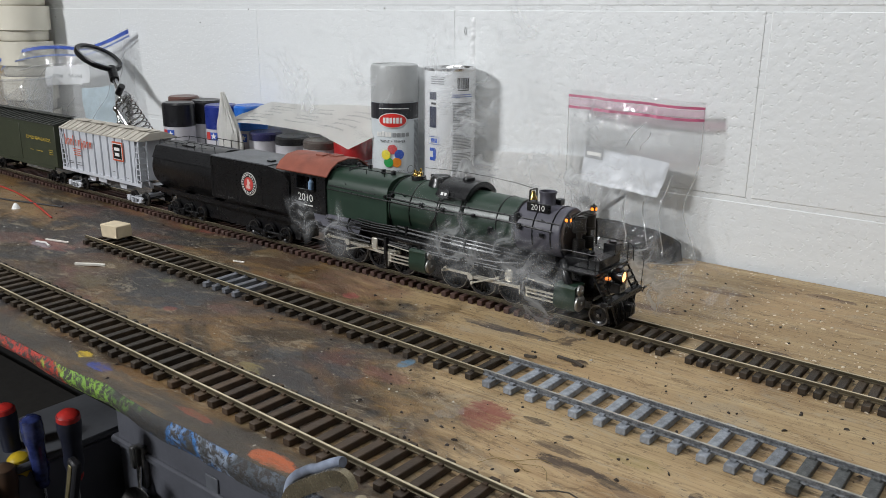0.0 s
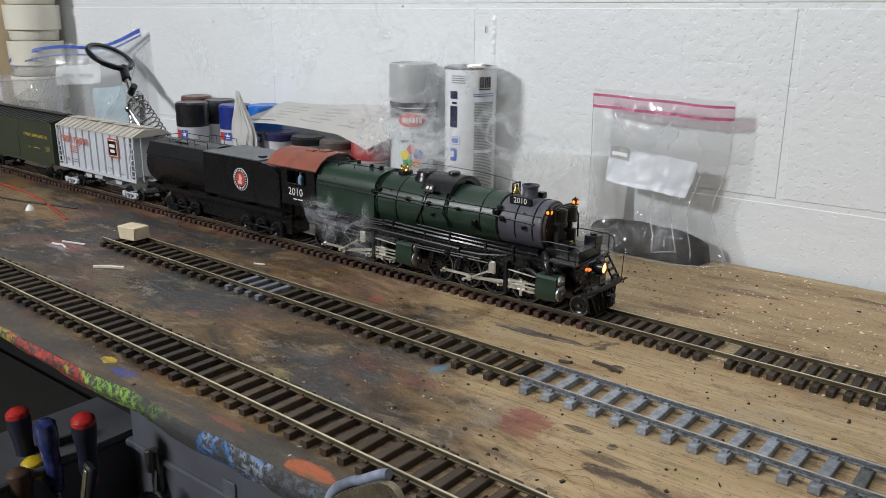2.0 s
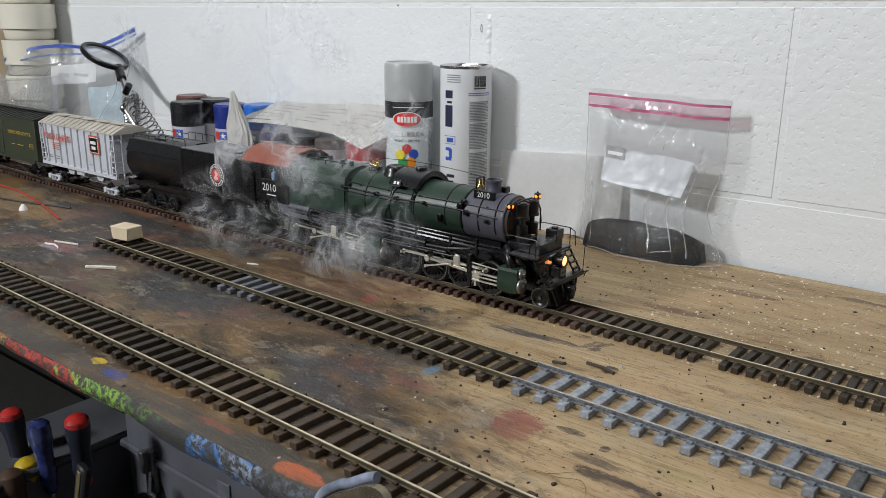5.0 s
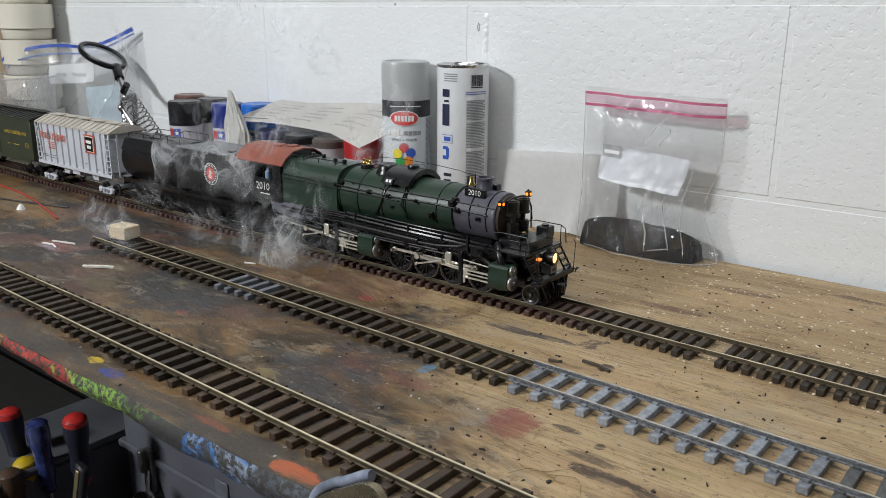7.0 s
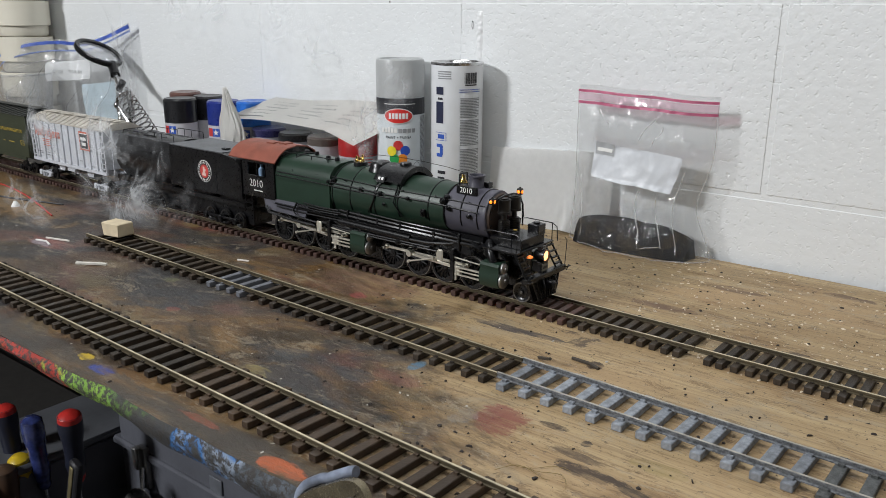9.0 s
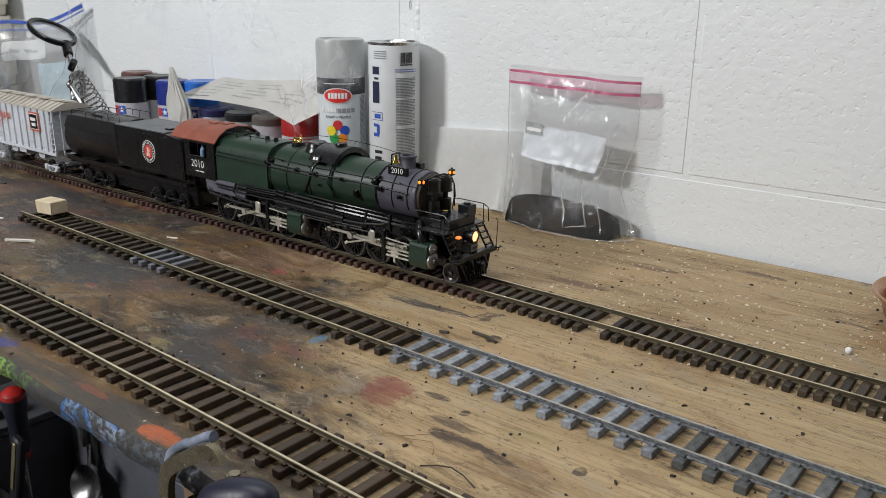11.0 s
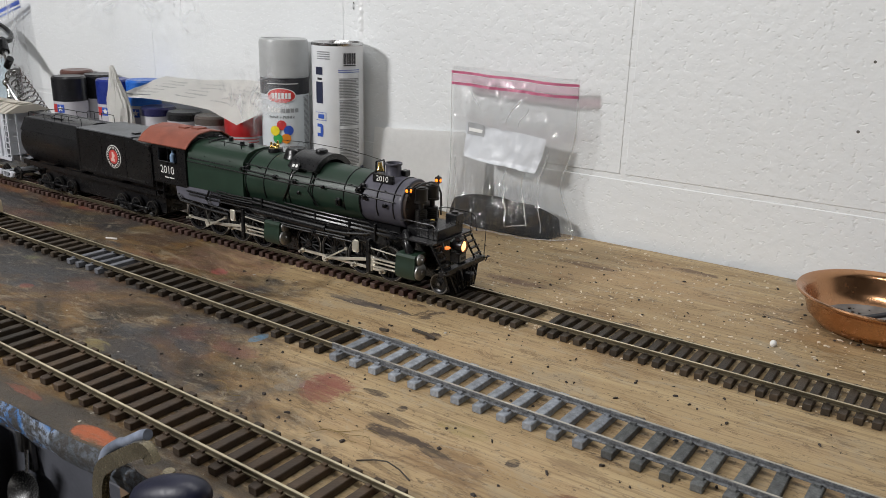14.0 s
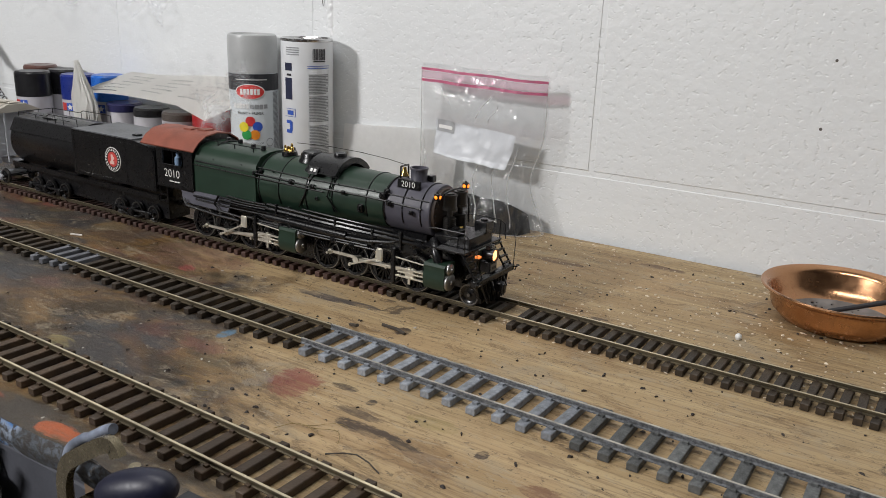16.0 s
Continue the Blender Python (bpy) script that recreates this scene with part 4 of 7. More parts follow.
for s in (-1, 1):
    y0, y1_ = sorted((s * CABW, s * (CABW - 0.0014)))
    bm = boxed(-0.394, -0.338, y0, y1_, 0.0595, 0.0828)
    box(bm, -0.394, -0.384, y0, y1_, 0.0828, 0.1025)
    box(bm, -0.352, -0.338, y0, y1_, 0.0828, 0.1025)
    box(bm, -0.384, -0.352, y0, y1_, 0.0975, 0.1025)
    box(bm, -0.3685, -0.3675, y0, y1_, 0.0828, 0.0975)
    cs = part("cab_side", bm, BLACK, loco)
    if s < 0:
        part("digits", flat(letters("2010", 0.0122), Matrix.Translation((-0.3700, -CABW - 0.0003, 0.0735)) @ SIDE), WHITE, cs, "white road number")
        part("print_block", flat(bars([(-0.008, -0.001, -0.0006, 0.0006), (0.0, 0.008, -0.0006, 0.0006)]), Matrix.Translation((-0.3665, -CABW - 0.0003, 0.0655)) @ SIDE), WHITE, cs)
    part("arm_rest", boxed(-0.383, -0.353, s * (CABW + 0.0016) - 0.0012, s * (CABW + 0.0016) + 0.0012, 0.0826, 0.0836), BLACK, loco)
part("cab_front", prism([(-CABW + 0.002, 0.0595), (-CABW + 0.002, 0.1015)] + [(a * 0.95, b - 0.0015) for a, b in roof_line[1:-1]] + [(CABW - 0.002, 0.1015), (CABW - 0.002, 0.0595)], -0.3395, -0.338), BLACK, loco)
part("cab_floor", boxed(-0.402, -0.34, -0.031, 0.031, 0.0575, 0.0593), BLACK, loco)
part("backhead", boxed(-0.352, -0.340, -0.02, 0.02, 0.0595, 0.098), BLACK, loco)
fig = part("seated_figure", lathed([(0.0, 0.0960), (0.0016, 0.0955), (0.0019, 0.0935), (0.0012, 0.0918), (0.0034, 0.0895), (0.0036, 0.0840), (0.003, 0.0800), (0.003, 0.0594)], 12, Matrix.Translation((-0.3705, -0.0235, 0))), mat("figure_blue", (0.25, 0.38, 0.55), 0.6), loco, "tiny painted figurine in light blue")
bm = rods([((-0.394, -0.030, 0.057), (-0.394, -0.030, 0.040)), ((-0.382, -0.030, 0.057), (-0.382, -0.030, 0.040)), ((-0.394, -0.030, 0.041), (-0.382, -0.030, 0.041)), ((-0.394, -0.030, 0.048), (-0.382, -0.030, 0.048))], 0.0009)
part("cab_step", bm, BLACK, loco)

# pilot deck, beam, ladders, tanks, headlight
part("pilot_deck", boxed(-0.052, -0.0085, -0.031, 0.031, 0.0565, 0.0582, bevel=0.0003), BLACK, loco)
part("deck_support", boxed(-0.050, -0.020, -0.011, 0.011, 0.030, 0.0565), BLACK, loco)
part("pilot_beam", boxed(-0.002, 0.0055, -0.0325, 0.0325, 0.0310, 0.0362, bevel=0.0005), BLACK, loco)
bm = prism([(-0.026, 0.0300), (0.026, 0.0300), (0.018, 0.0125), (-0.018, 0.0125)], -0.001, 0.0015)
for k in range(9):
    y = -0.022 + 0.0055 * k
    rod(bm, (0.0035, y, 0.0305), (0.0055, y * 0.62, 0.0125), 0.0011, seg=6)
part("pilot", bm, BLACK, loco)
bm = boxed(0.0055, 0.0125, -0.004, 0.004, 0.0215, 0.0290, bevel=0.0008)
box(bm, 0.0125, 0.0155, -0.0045, 0.0, 0.0205, 0.0290, bevel=0.0008)
tube(bm, [(0.006, -0.009, 0.031), (0.009, -0.010, 0.024), (0.008, -0.0085, 0.017)], 0.0011)
tube(bm, [(0.006, 0.010, 0.031), (0.009, 0.0115, 0.024), (0.008, 0.010, 0.016)], 0.0011)
part("front_coupler", bm, BLACK, loco)
for s in (-1, 1):
    bm = rods([((-0.012, s * 0.0305, 0.0575), (0.002, s * 0.0305, 0.036)), ((-0.012, s * 0.0195, 0.0575), (0.002, s * 0.0195, 0.036))], 0.0010, 6)
    for k in range(4):
        f = (k + 0.6) / 4.2
        c = Vector((-0.012, 0, 0.0575)).lerp(Vector((0.002, 0, 0.036)), f)
        box(bm, c.x - 0.0008, c.x + 0.0022, min(s * 0.0195, s * 0.0305), max(s * 0.0195, s * 0.0305), c.z - 0.0005, c.z + 0.0005)
    part("pilot_ladder", bm, BLACK, loco)
    bm = bmesh.new()
    tube(bm, [(-0.048, s * 0.030, 0.0580), (-0.046, s * 0.030, 0.0735), (-0.038, s * 0.030, 0.0750), (-0.010, s * 0.030, 0.0748), (-0.0055, s * 0.031, 0.0715), (-0.0045, s * 0.0312, 0.0580)][1 if s < 0 else 0:], 0.0005)
    tube(bm, [(-0.010, s * 0.030, 0.0748), (-0.010, s * 0.030, 0.0580)], 0.0005)
    tube(bm, [(0.004, s * 0.0325, 0.0360), (0.0045, s * 0.0335, 0.0600), (0.0025, s * 0.0325, 0.0625)], 0.0004)
    tube(bm, [(0.0045, s * 0.0290, 0.0345), (0.0085, s * 0.0310, 0.0350), (0.0085, s * 0.0350, 0.0350), (0.0060, s * 0.0360, 0.0350), (0.0055, s * 0.0330, 0.0300)], 0.0006)
    part("grab_iron", bm, BLACK, loco)
bm = boxed(-0.0465, -0.0225, -0.020, 0.019, 0.0582, 0.0665, bevel=0.0006)
box(bm, -0.0225, -0.0115, -0.020, 0.019, 0.0582, 0.0672, bevel=0.0006)
part("deck_tank", bm, BLACK, loco)
for s, x in ((-1, -0.030), (1, -0.0165)):
    bm = boxed(x - 0.006, x + 0.006, 0.006 if s > 0 else -0.018, 0.019 if s > 0 else -0.006, 0.0665, 0.0715 if s < 0 else 0.0765, bevel=0.0005)
    rod(bm, (x, 0.0125 if s > 0 else -0.012, 0.0715 if s < 0 else 0.0765), (x, 0.0125 if s > 0 else -0.012, 0.0730 if s < 0 else 0.0782), 0.0033, seg=16)
    part("deck_box", bm, BLACK, loco)
part("brass_pipe", tube(bmesh.new(), [(-0.043, -0.006, 0.0675), (-0.036, -0.004, 0.0695), (-0.033, 0.004, 0.0690)], 0.0011), BRASS, loco)
hl = part("headlight", lathed([(0.0, -0.008), (0.0045, -0.008), (0.0056, -0.006), (0.0056, 0.0016), (0.0062, 0.0022), (0.0062, 0.0034), (0.0050, 0.0034), (0.0046, 0.0014), (0.0, 0.0008)], 24, Matrix.Translation((0.0, 0, 0.0515)) @ pose(0, 0, 0, 0, 90, 0)), BLACK, loco, "round headlight")
part("lens", lathed([(0.0, 0.0034), (0.003, 0.0030), (0.0047, 0.0020)], 20, Matrix.Translation((0.0, 0, 0.0515)) @ pose(0, 0, 0, 0, 90, 0)), GLOW_HEAD, hl, "glowing warm white lens")
part("headlight_bracket", boxed(-0.008, 0.0015, -0.006, 0.006, 0.0365, 0.0458, bevel=0.0004), BLACK, loco)
np_ = part("front_plate", boxed(0.0016, 0.0022, -0.0048, 0.0048, 0.0375, 0.0442), mat("dull_plate", (0.18, 0.17, 0.15), 0.5), loco)
part("print_block", bars([(-0.0034, 0.0034, -0.0012, 0.0012)]), BLACK, np_).matrix_basis = Matrix.Translation((0.0025, 0, 0.0408)) @ pose(0, 0, 0, 90, 0, 90)
for y in (-0.012, -0.0095):
    part("small_lamp", lathed([(0.0, 0.0012), (0.0011, 0.0007), (0.0014, -0.003)], 10, Matrix.Translation((-0.004, y - 0.004, 0.0520)) @ pose(0, 0, 0, 0, 90, 0)), mat("dim_amber_glow", (1.0, 0.25, 0.05), 0.4, emit=0.9), loco, "dim orange lamp")
part("front_number", flat(letters("2010", 0.003), Matrix.Translation((0.0003, 0, 0.0583)) @ pose(0, 0, 0, 90, 0, 90)), WHITE, loco)
part("front_number_box", boxed(-0.004, 0.0, -0.0045, 0.0045, 0.0567, 0.0600), BLACK, loco)

# cylinders, both engines
for cx in (-0.035, -0.2035):
    for s in (-1, 1):
        o = [(0.0205, 0.0455), (0.0355, 0.0452), (0.0372, 0.0430), (0.0366, 0.0390), (0.0378, 0.0340), (0.0378, 0.0270), (0.0352, 0.0225), (0.0280, 0.0215), (0.0205, 0.0225)]
        cyl = part("cylinder", prism([(s * a, b) for a, b in o], cx - 0.0105, cx + 0.0105), GREEN, loco, "dark green cylinder block")
        for z, r in ((0.0405, 0.0052), (0.0295, 0.0076)):
            bm = lathed([(0.0, 0.0042), (0.0015, 0.0042), (0.002, 0.0032), (r - 0.0012, 0.003), (r, 0.002), (r, -0.0005)], 24, Matrix.Translation((cx + 0.0105, s * 0.0298, z)) @ pose(0, 0, 0, 0, 90, 0))
            part("cylinder_head", bm, mat("dull_steel", (0.33, 0.33, 0.32), 0.4, metal=0.9), cyl, "bright steel cylinder head")
        part("steam_pipe", tube(bmesh.new(), [(cx, s * 0.030, 0.0445), (cx - 0.002, s * 0.030, 0.050), (cx - 0.006, s * 0.027, 0.056), (cx - 0.012, s * 0.02, 0.060)], 0.0040, 10), BLACK, loco)
        bm = rods([((cx - 0.0105, s * 0.0335, 0.0295), (cx - 0.040, s * 0.0335, 0.0295))], 0.0008)
        part("piston_rod", bm, STEEL, loco, "bright piston rod")
        bm = boxed(cx - 0.042, cx - 0.0105, s * 0.0335 - 0.001, s * 0.0335 + 0.001, 0.0325, 0.0338)
        box(bm, cx - 0.042, cx - 0.0105, s * 0.0335 - 0.001, s * 0.0335 + 0.001, 0.0252, 0.0264)
        part("guide_bar", bm, STEEL, loco, "bright guide bars")
        bm = boxed(cx - 0.0465, cx - 0.0425, s * 0.0345 - 0.0014, s * 0.0345 + 0.0014, 0.0185, 0.0500, bevel=0.0004)
        part("guide_yoke", bm, BLACK, loco)
        bm = rods([((cx - 0.047, s * 0.0335, 0.0425), (cx - 0.012, s * 0.0335, 0.0405))], 0.0007)
        part("valve_rod", bm, STEEL, loco, "bright valve rod")
        bm = boxed(cx - 0.064, cx - 0.056, s * 0.0345 - 0.0009, s * 0.0345 + 0.0009, 0.0350, 0.0470, bevel=0.0012)
        part("valve_link", bm, STEEL, loco)

# wheels: each set turns on its own axle; the rods follow the crank pins
WR = 0.0166
FRONT, REAR = (-0.066, -0.1005, -0.135, -0.1695), (-0.2355, -0.270, -0.3045, -0.339)


def wheel_bm(r, spokes, y, w=0.0032):
    bm = bmesh.new()
    s = 1 if y > 0 else -1
    q = Matrix.Translation((0, y, 0)) @ pose(0, 0, 0, -90 * s, 0, 0)
    lathe(bm, [(r * 0.84, -w / 2), (r + 0.0009, -w / 2), (r + 0.0009, -w / 4), (r, -w / 5), (r, w / 2), (r * 0.93, w / 2 + 0.0002), (r * 0.84, w / 2 - 0.0003), (r * 0.84, -w / 2)], 36, q)
    lathe(bm, [(0.0, w / 2 + 0.0006), (r * 0.2, w / 2 + 0.0006), (r * 0.24, w / 2), (r * 0.24, -w / 2)], 16, q)
    for k in range(spokes):
        a = 2 * math.pi * k / spokes
        rod(bm, (r * 0.2 * math.cos(a), y, r * 0.2 * math.sin(a)), (r * 0.88 * math.cos(a), y, r * 0.88 * math.sin(a)), r * 0.07, r * 0.05, seg=5)
    return bm


CRANK = 0.0088
DRIVER_PARTS = []
for y in (-0.0182, 0.0182):
    bm = wheel_bm(WR, 15, y)
    s = 1 if y > 0 else -1
    # crank web and counterweight
    box(bm, -0.002, CRANK + 0.002, y + s * 0.0004 - 0.0012, y + s * 0.0004 + 0.0012, -0.0024, 0.0024, bevel=0.0006)
    prof = [(-0.0145 * math.cos(a), 0.0145 * math.sin(a)) for a in [(-0.75 + 1.5 * k / 8) for k in range(9)]]
    w = prism(prof, y - 0.001, y + 0.001, "y")
    me = bpy.data.meshes.new("w")
    w.to_mesh(me)
    w.free()
    bm.from_mesh(me)
    bpy.data.meshes.remove(me)
    DRIVER_PARTS.append(("drive_wheel", bm, BLACK))
for y in (-0.0182, 0.0182):
    s = 1 if y > 0 else -1
    DRIVER_PARTS.append(("tyre", lathed([(WR * 0.965, 0.0018), (WR * 1.002, 0.0017), (WR * 1.003, -0.0004)], 36, Matrix.Translation((0, y, 0)) @ pose(0, 0, 0, -90 * s, 0, 0)), mat("tyre_steel", (0.3, 0.29, 0.27), 0.4, metal=0.9)))
DRIVER_PARTS.append(("axle", rods([((0, -0.018, 0), (0, 0.018, 0))], 0.0022, 10), BLACK))
for s in (-1, 1):
    DRIVER_PARTS.append(("crank_pin", rods([((CRANK, s * 0.018, 0), (CRANK, s * 0.0285, 0))], 0.0013, 10), STEEL))
DRIVERS = []


def make_drivers():
    meshes = []
    for n_, bm, m in DRIVER_PARTS:
        ob = part(n_, bm, m)
        meshes.append((n_, ob.data))
        bpy.data.objects.remove(ob)
    for group in (FRONT, REAR):
        for x in group:
            hub = None
            for n_, me in sorted(meshes, key=lambda q: q[0] != "axle"):
                ob = new(n_ if n_ != "axle" else "driving_axle", me)
                ob.parent = hub or loco
                hub = hub or ob
            hub.location = (x, 0, RT + WR)
            DRIVERS.append((hub, 0 if group is FRONT else 1))


make_drivers()
RODS = []
for g, group in enumerate((FRONT, REAR)):
    for s in (-1, 1):
        bm = boxed(group[-1] + 0.0, group[0] + 0.0, s * 0.0225 - 0.0008, s * 0.0225 + 0.0008, -0.0014, 0.0014, bevel=0.0003)
        for x in group:
            rod(bm, (x, s * 0.0213, 0), (x, s * 0.0240, 0), 0.0026, seg=14)
        r_ = part("side_rod", bm, STEEL, loco, "bright steel side rod")
        RODS.append((r_, g, "side", s))
        length = 0.064
        bm = bmesh.new()
        box(bm, 0, length, s * 0.0268 - 0.0009, s * 0.0268 + 0.0009, -0.0015, 0.0015, bevel=0.0003)
        rod(bm, (0, s * 0.0252, 0), (0, s * 0.0290, 0), 0.0033, seg=16)
        rod(bm, (length, s * 0.0255, 0), (length, s * 0.0285, 0), 0.0022, seg=14)
        r_ = part("main_rod", bm, STEEL, loco, "bright steel main rod")
        RODS.append((r_, g, "main", s))
        bm = boxed(-0.005, 0.0045, s * 0.0315 - 0.0022, s * 0.0315 + 0.0022, -0.0045, 0.0045, bevel=0.0006)
        box(bm, -0.0012, 0.0012, s * 0.0335 - 0.0006, s * 0.0335 + 0.0006, -0.0095, 0.006)
        r_ = part("crosshead", bm, STEEL, loco, "bright crosshead")
        RODS.append((r_, g, "cross", s))
        bm = boxed(0, 0.0325, s * 0.0312 - 0.0006, s * 0.0312 + 0.0006, -0.0008, 0.0008, bevel=0.0002)
        rod(bm, (0, s * 0.0300, 0), (0, s * 0.0325, 0), 0.0016, seg=10)
        rod(bm, (0.0325, s * 0.0300, 0), (0.0325, s * 0.0325, 0), 0.0016, seg=10)
        r_ = part("eccentric_rod", bm, STEEL, loco, "slim bright eccentric rod")
        RODS.append((r_, g, "ecc", s))

SMALL = []


DARKSTEEL = mat("dark_worn_steel", (0.16, 0.155, 0.15), 0.4, metal=0.9)
AXLES = {}


def small_axle(parent, x, r, rim_mat=None):
    if r not in AXLES:
        kit = [("wheelset", rods([((0, -0.018, 0), (0, 0.018, 0))], 0.0016, 8), BLACK)]
        for s in (-1, 1):
            q = Matrix.Translation((0, s * 0.0178, 0)) @ pose(0, 0, 0, -90 * s, 0, 0)
            kit.append(("wheel", lathed([(0.0, 0.0022), (r * 0.22, 0.0022), (r * 0.26, 0.0008), (r * 0.6, 0.0002), (r * 0.8, 0.0014), (r, 0.0016), (r, -0.001), (r + 0.0009, -0.0012), (r + 0.0009, -0.0018), (0, -0.0018)], 28, q), BLACK))
            kit.append(("rim", lathed([(r * 0.87, 0.00165), (r * 1.003, 0.0018), (r * 1.003, -0.0006)], 28, q), DARKSTEEL))
            kit.append(("hub_cap", lathed([(0, 0.0026), (r * 0.16, 0.0025), (r * 0.16, 0.0015)], 14, q), DARKSTEEL))
        AXLES[r] = []
        for n_, bm, m in kit:
            ob = part(n_, bm, m)
            AXLES[r].append((n_, ob.data))
            bpy.data.objects.remove(ob)
    hub = None
    for n_, me in AXLES[r]:
        ob = new(n_, me)
        ob.parent = hub or parent
        hub = hub or ob
    hub.location = (x, 0, RT + r)
    SMALL.append((hub, r))
    return hub


small_axle(loco, -0.010, 0.0095)
part("pilot_truck", boxed(-0.022, 0.000, -0.013, 0.013, 0.012, 0.026, bevel=0.001), BLACK, loco)

# tender: square fuel bunker ahead, round tank behind
TW = 0.0322
part("bunker", prism([(-0.543, 0.0500), (-0.398, 0.0500), (-0.398, 0.0880), (-0.408, 0.0975), (-0.432, 0.1010), (-0.543, 0.1010)], -TW, TW, "y"), BLACK, tender)
part("bunker_deck", boxed(-0.5425, -0.434, -TW + 0.001, TW - 0.001, 0.1010, 0.1020), mat("grey_deck", (0.105, 0.11, 0.118), 0.5, vary=0.2, scale=40), tender, "dull grey deck")
for z_ in (0.0535, 0.0965):
    bm = bmesh.new()
    for k in range(46):
        rod(bm, (-0.540 + k * 0.003, -TW, z_), (-0.540 + k * 0.003, -TW - 0.0004, z_), 0.0005, 0.0002, seg=5)
    part("rivet_row", bm, BLACK, tender)
for x_ in (-0.5405, -0.494, -0.447, -0.4015):
    part("seam_strip", boxed(x_ - 0.0014, x_ + 0.0014, -TW - 0.0003, -TW + 0.0002, 0.0515, 0.0880 if x_ > -0.42 else 0.0995), BLACK, tender)
part("hatch", boxed(-0.452, -0.444, -0.018, -0.010, 0.1022, 0.1042, bevel=0.0004), BLACK, tender)
tz, tr = 0.0715, 0.0325
part("tank", barrel([(-0.674, 0.0, tz), (-0.674, tr * 0.96, tz), (-0.672, tr, tz), (-0.542, tr, tz)], 44), BLACK, tender, "round black water tank")
part("tank_deck", boxed(-0.672, -0.543, -0.0235, 0.0235, 0.0930, 0.1010, bevel=0.0005), mat("dull_black_deck", (0.03, 0.03, 0.034), 0.6), tender)
part("tank_panel", prism([(-0.0235, 0.0990), (-0.0312, 0.0855), (-0.0320, 0.0850), (-0.0245, 0.1000)], -0.672, -0.543), BLACK, tender)
bm = bmesh.new()
for s in (-1, 1):
    y = s * 0.0225
    tube(bm, [(-0.545, y, 0.1012), (-0.5455, y, 0.1100), (-0.556, y, 0.1105), (-0.600, y, 0.1105), (-0.606, y, 0.1075), (-0.664, y, 0.1075), (-0.666, y, 0.1012)], 0.0005)
    for x in (-0.572, -0.588, -0.604, -0.628):
        tube(bm, [(x, y, 0.101), (x, y, 0.1105 if x > -0.602 else 0.1075)], 0.0004, 5)
for y0, x in ((-0.0225, -0.664),):
    tube(bm, [(x, -0.0225, 0.1075), (x, 0.0225, 0.1075)], 0.0005)
part("deck_rail", bm, BLACK, tender)
part("filler_hatch", boxed(-0.632, -0.606, -0.012, 0.012, 0.1010, 0.1032, bevel=0.0006), BLACK, tender)
part("filler_hatch", boxed(-0.598, -0.580, -0.010, 0.010, 0.1010, 0.1030, bevel=0.0006), BLACK, tender)
part("under_frame", boxed(-0.680, -0.395, -0.0135, 0.0135, 0.0395, 0.0502), BLACK, tender)
part("centre_frame", boxed(-0.650, -0.402, -0.0140, 0.0140, 0.0145, 0.0396), BLACK, tender)
part("side_sill", boxed(-0.677, -0.398, -0.0300, -0.0278, 0.0395, 0.0452), BLACK, tender)
part("side_sill", boxed(-0.677, -0.398, 0.0278, 0.0300, 0.0395, 0.0452), BLACK, tender)
for x in (-0.672, -0.612, -0.55, -0.47, -0.40):
    part("cross_beam", boxed(x - 0.002, x + 0.002, -0.028, 0.028, 0.0400, 0.0450), BLACK, tender)
part("draw_bar", boxed(-0.40, -0.362, -0.004, 0.004, 0.030, 0.034), BLACK, tender)
part("rear_coupler", boxed(-0.6915, -0.677, -0.003, 0.003, 0.0255, 0.0400, bevel=0.0005), BLACK, tender)
em = part("emblem", flat(disc(0.0136, 32, 0.0005), Matrix.Translation((-0.4690, -TW - 0.0002, 0.0755)) @ SIDE), WHITE, tender, "white-ringed round emblem")
part("ring", flat(disc(0.0128, 32, 0.0005), Matrix.Translation((-0.4690, -TW - 0.0004, 0.0755)) @ SIDE), BLACK, em)
part("centre", flat(disc(0.0083, 28, 0.0005), Matrix.Translation((-0.4690, -TW - 0.0007, 0.0755)) @ SIDE), mat("emblem_red", (0.55, 0.06, 0.05), 0.5), em, "red emblem centre")
bm = bmesh.new()
for k in range(22):
    a = 2 * math.pi * k / 22
    box(bm, -0.0006, 0.0006, 0.0095, 0.0119, 0, 0.0003, m=pose(0, 0, 0, 0, 0, math.degrees(a)))
part("print_block", flat(bm, Matrix.Translation((-0.4690, -TW - 0.0008, 0.0755)) @ SIDE), WHITE, em)
bm = bars([(-0.0022, 0.0012, -0.002, 0.0055), (-0.004, 0.003, -0.0055, -0.002), (0.0012, 0.0032, 0.0, 0.003)])
part("figure", flat(bm, Matrix.Translation((-0.4690, -TW - 0.0010, 0.0755)) @ SIDE), mat("emblem_pale", (0.7, 0.5, 0.45), 0.6), em)


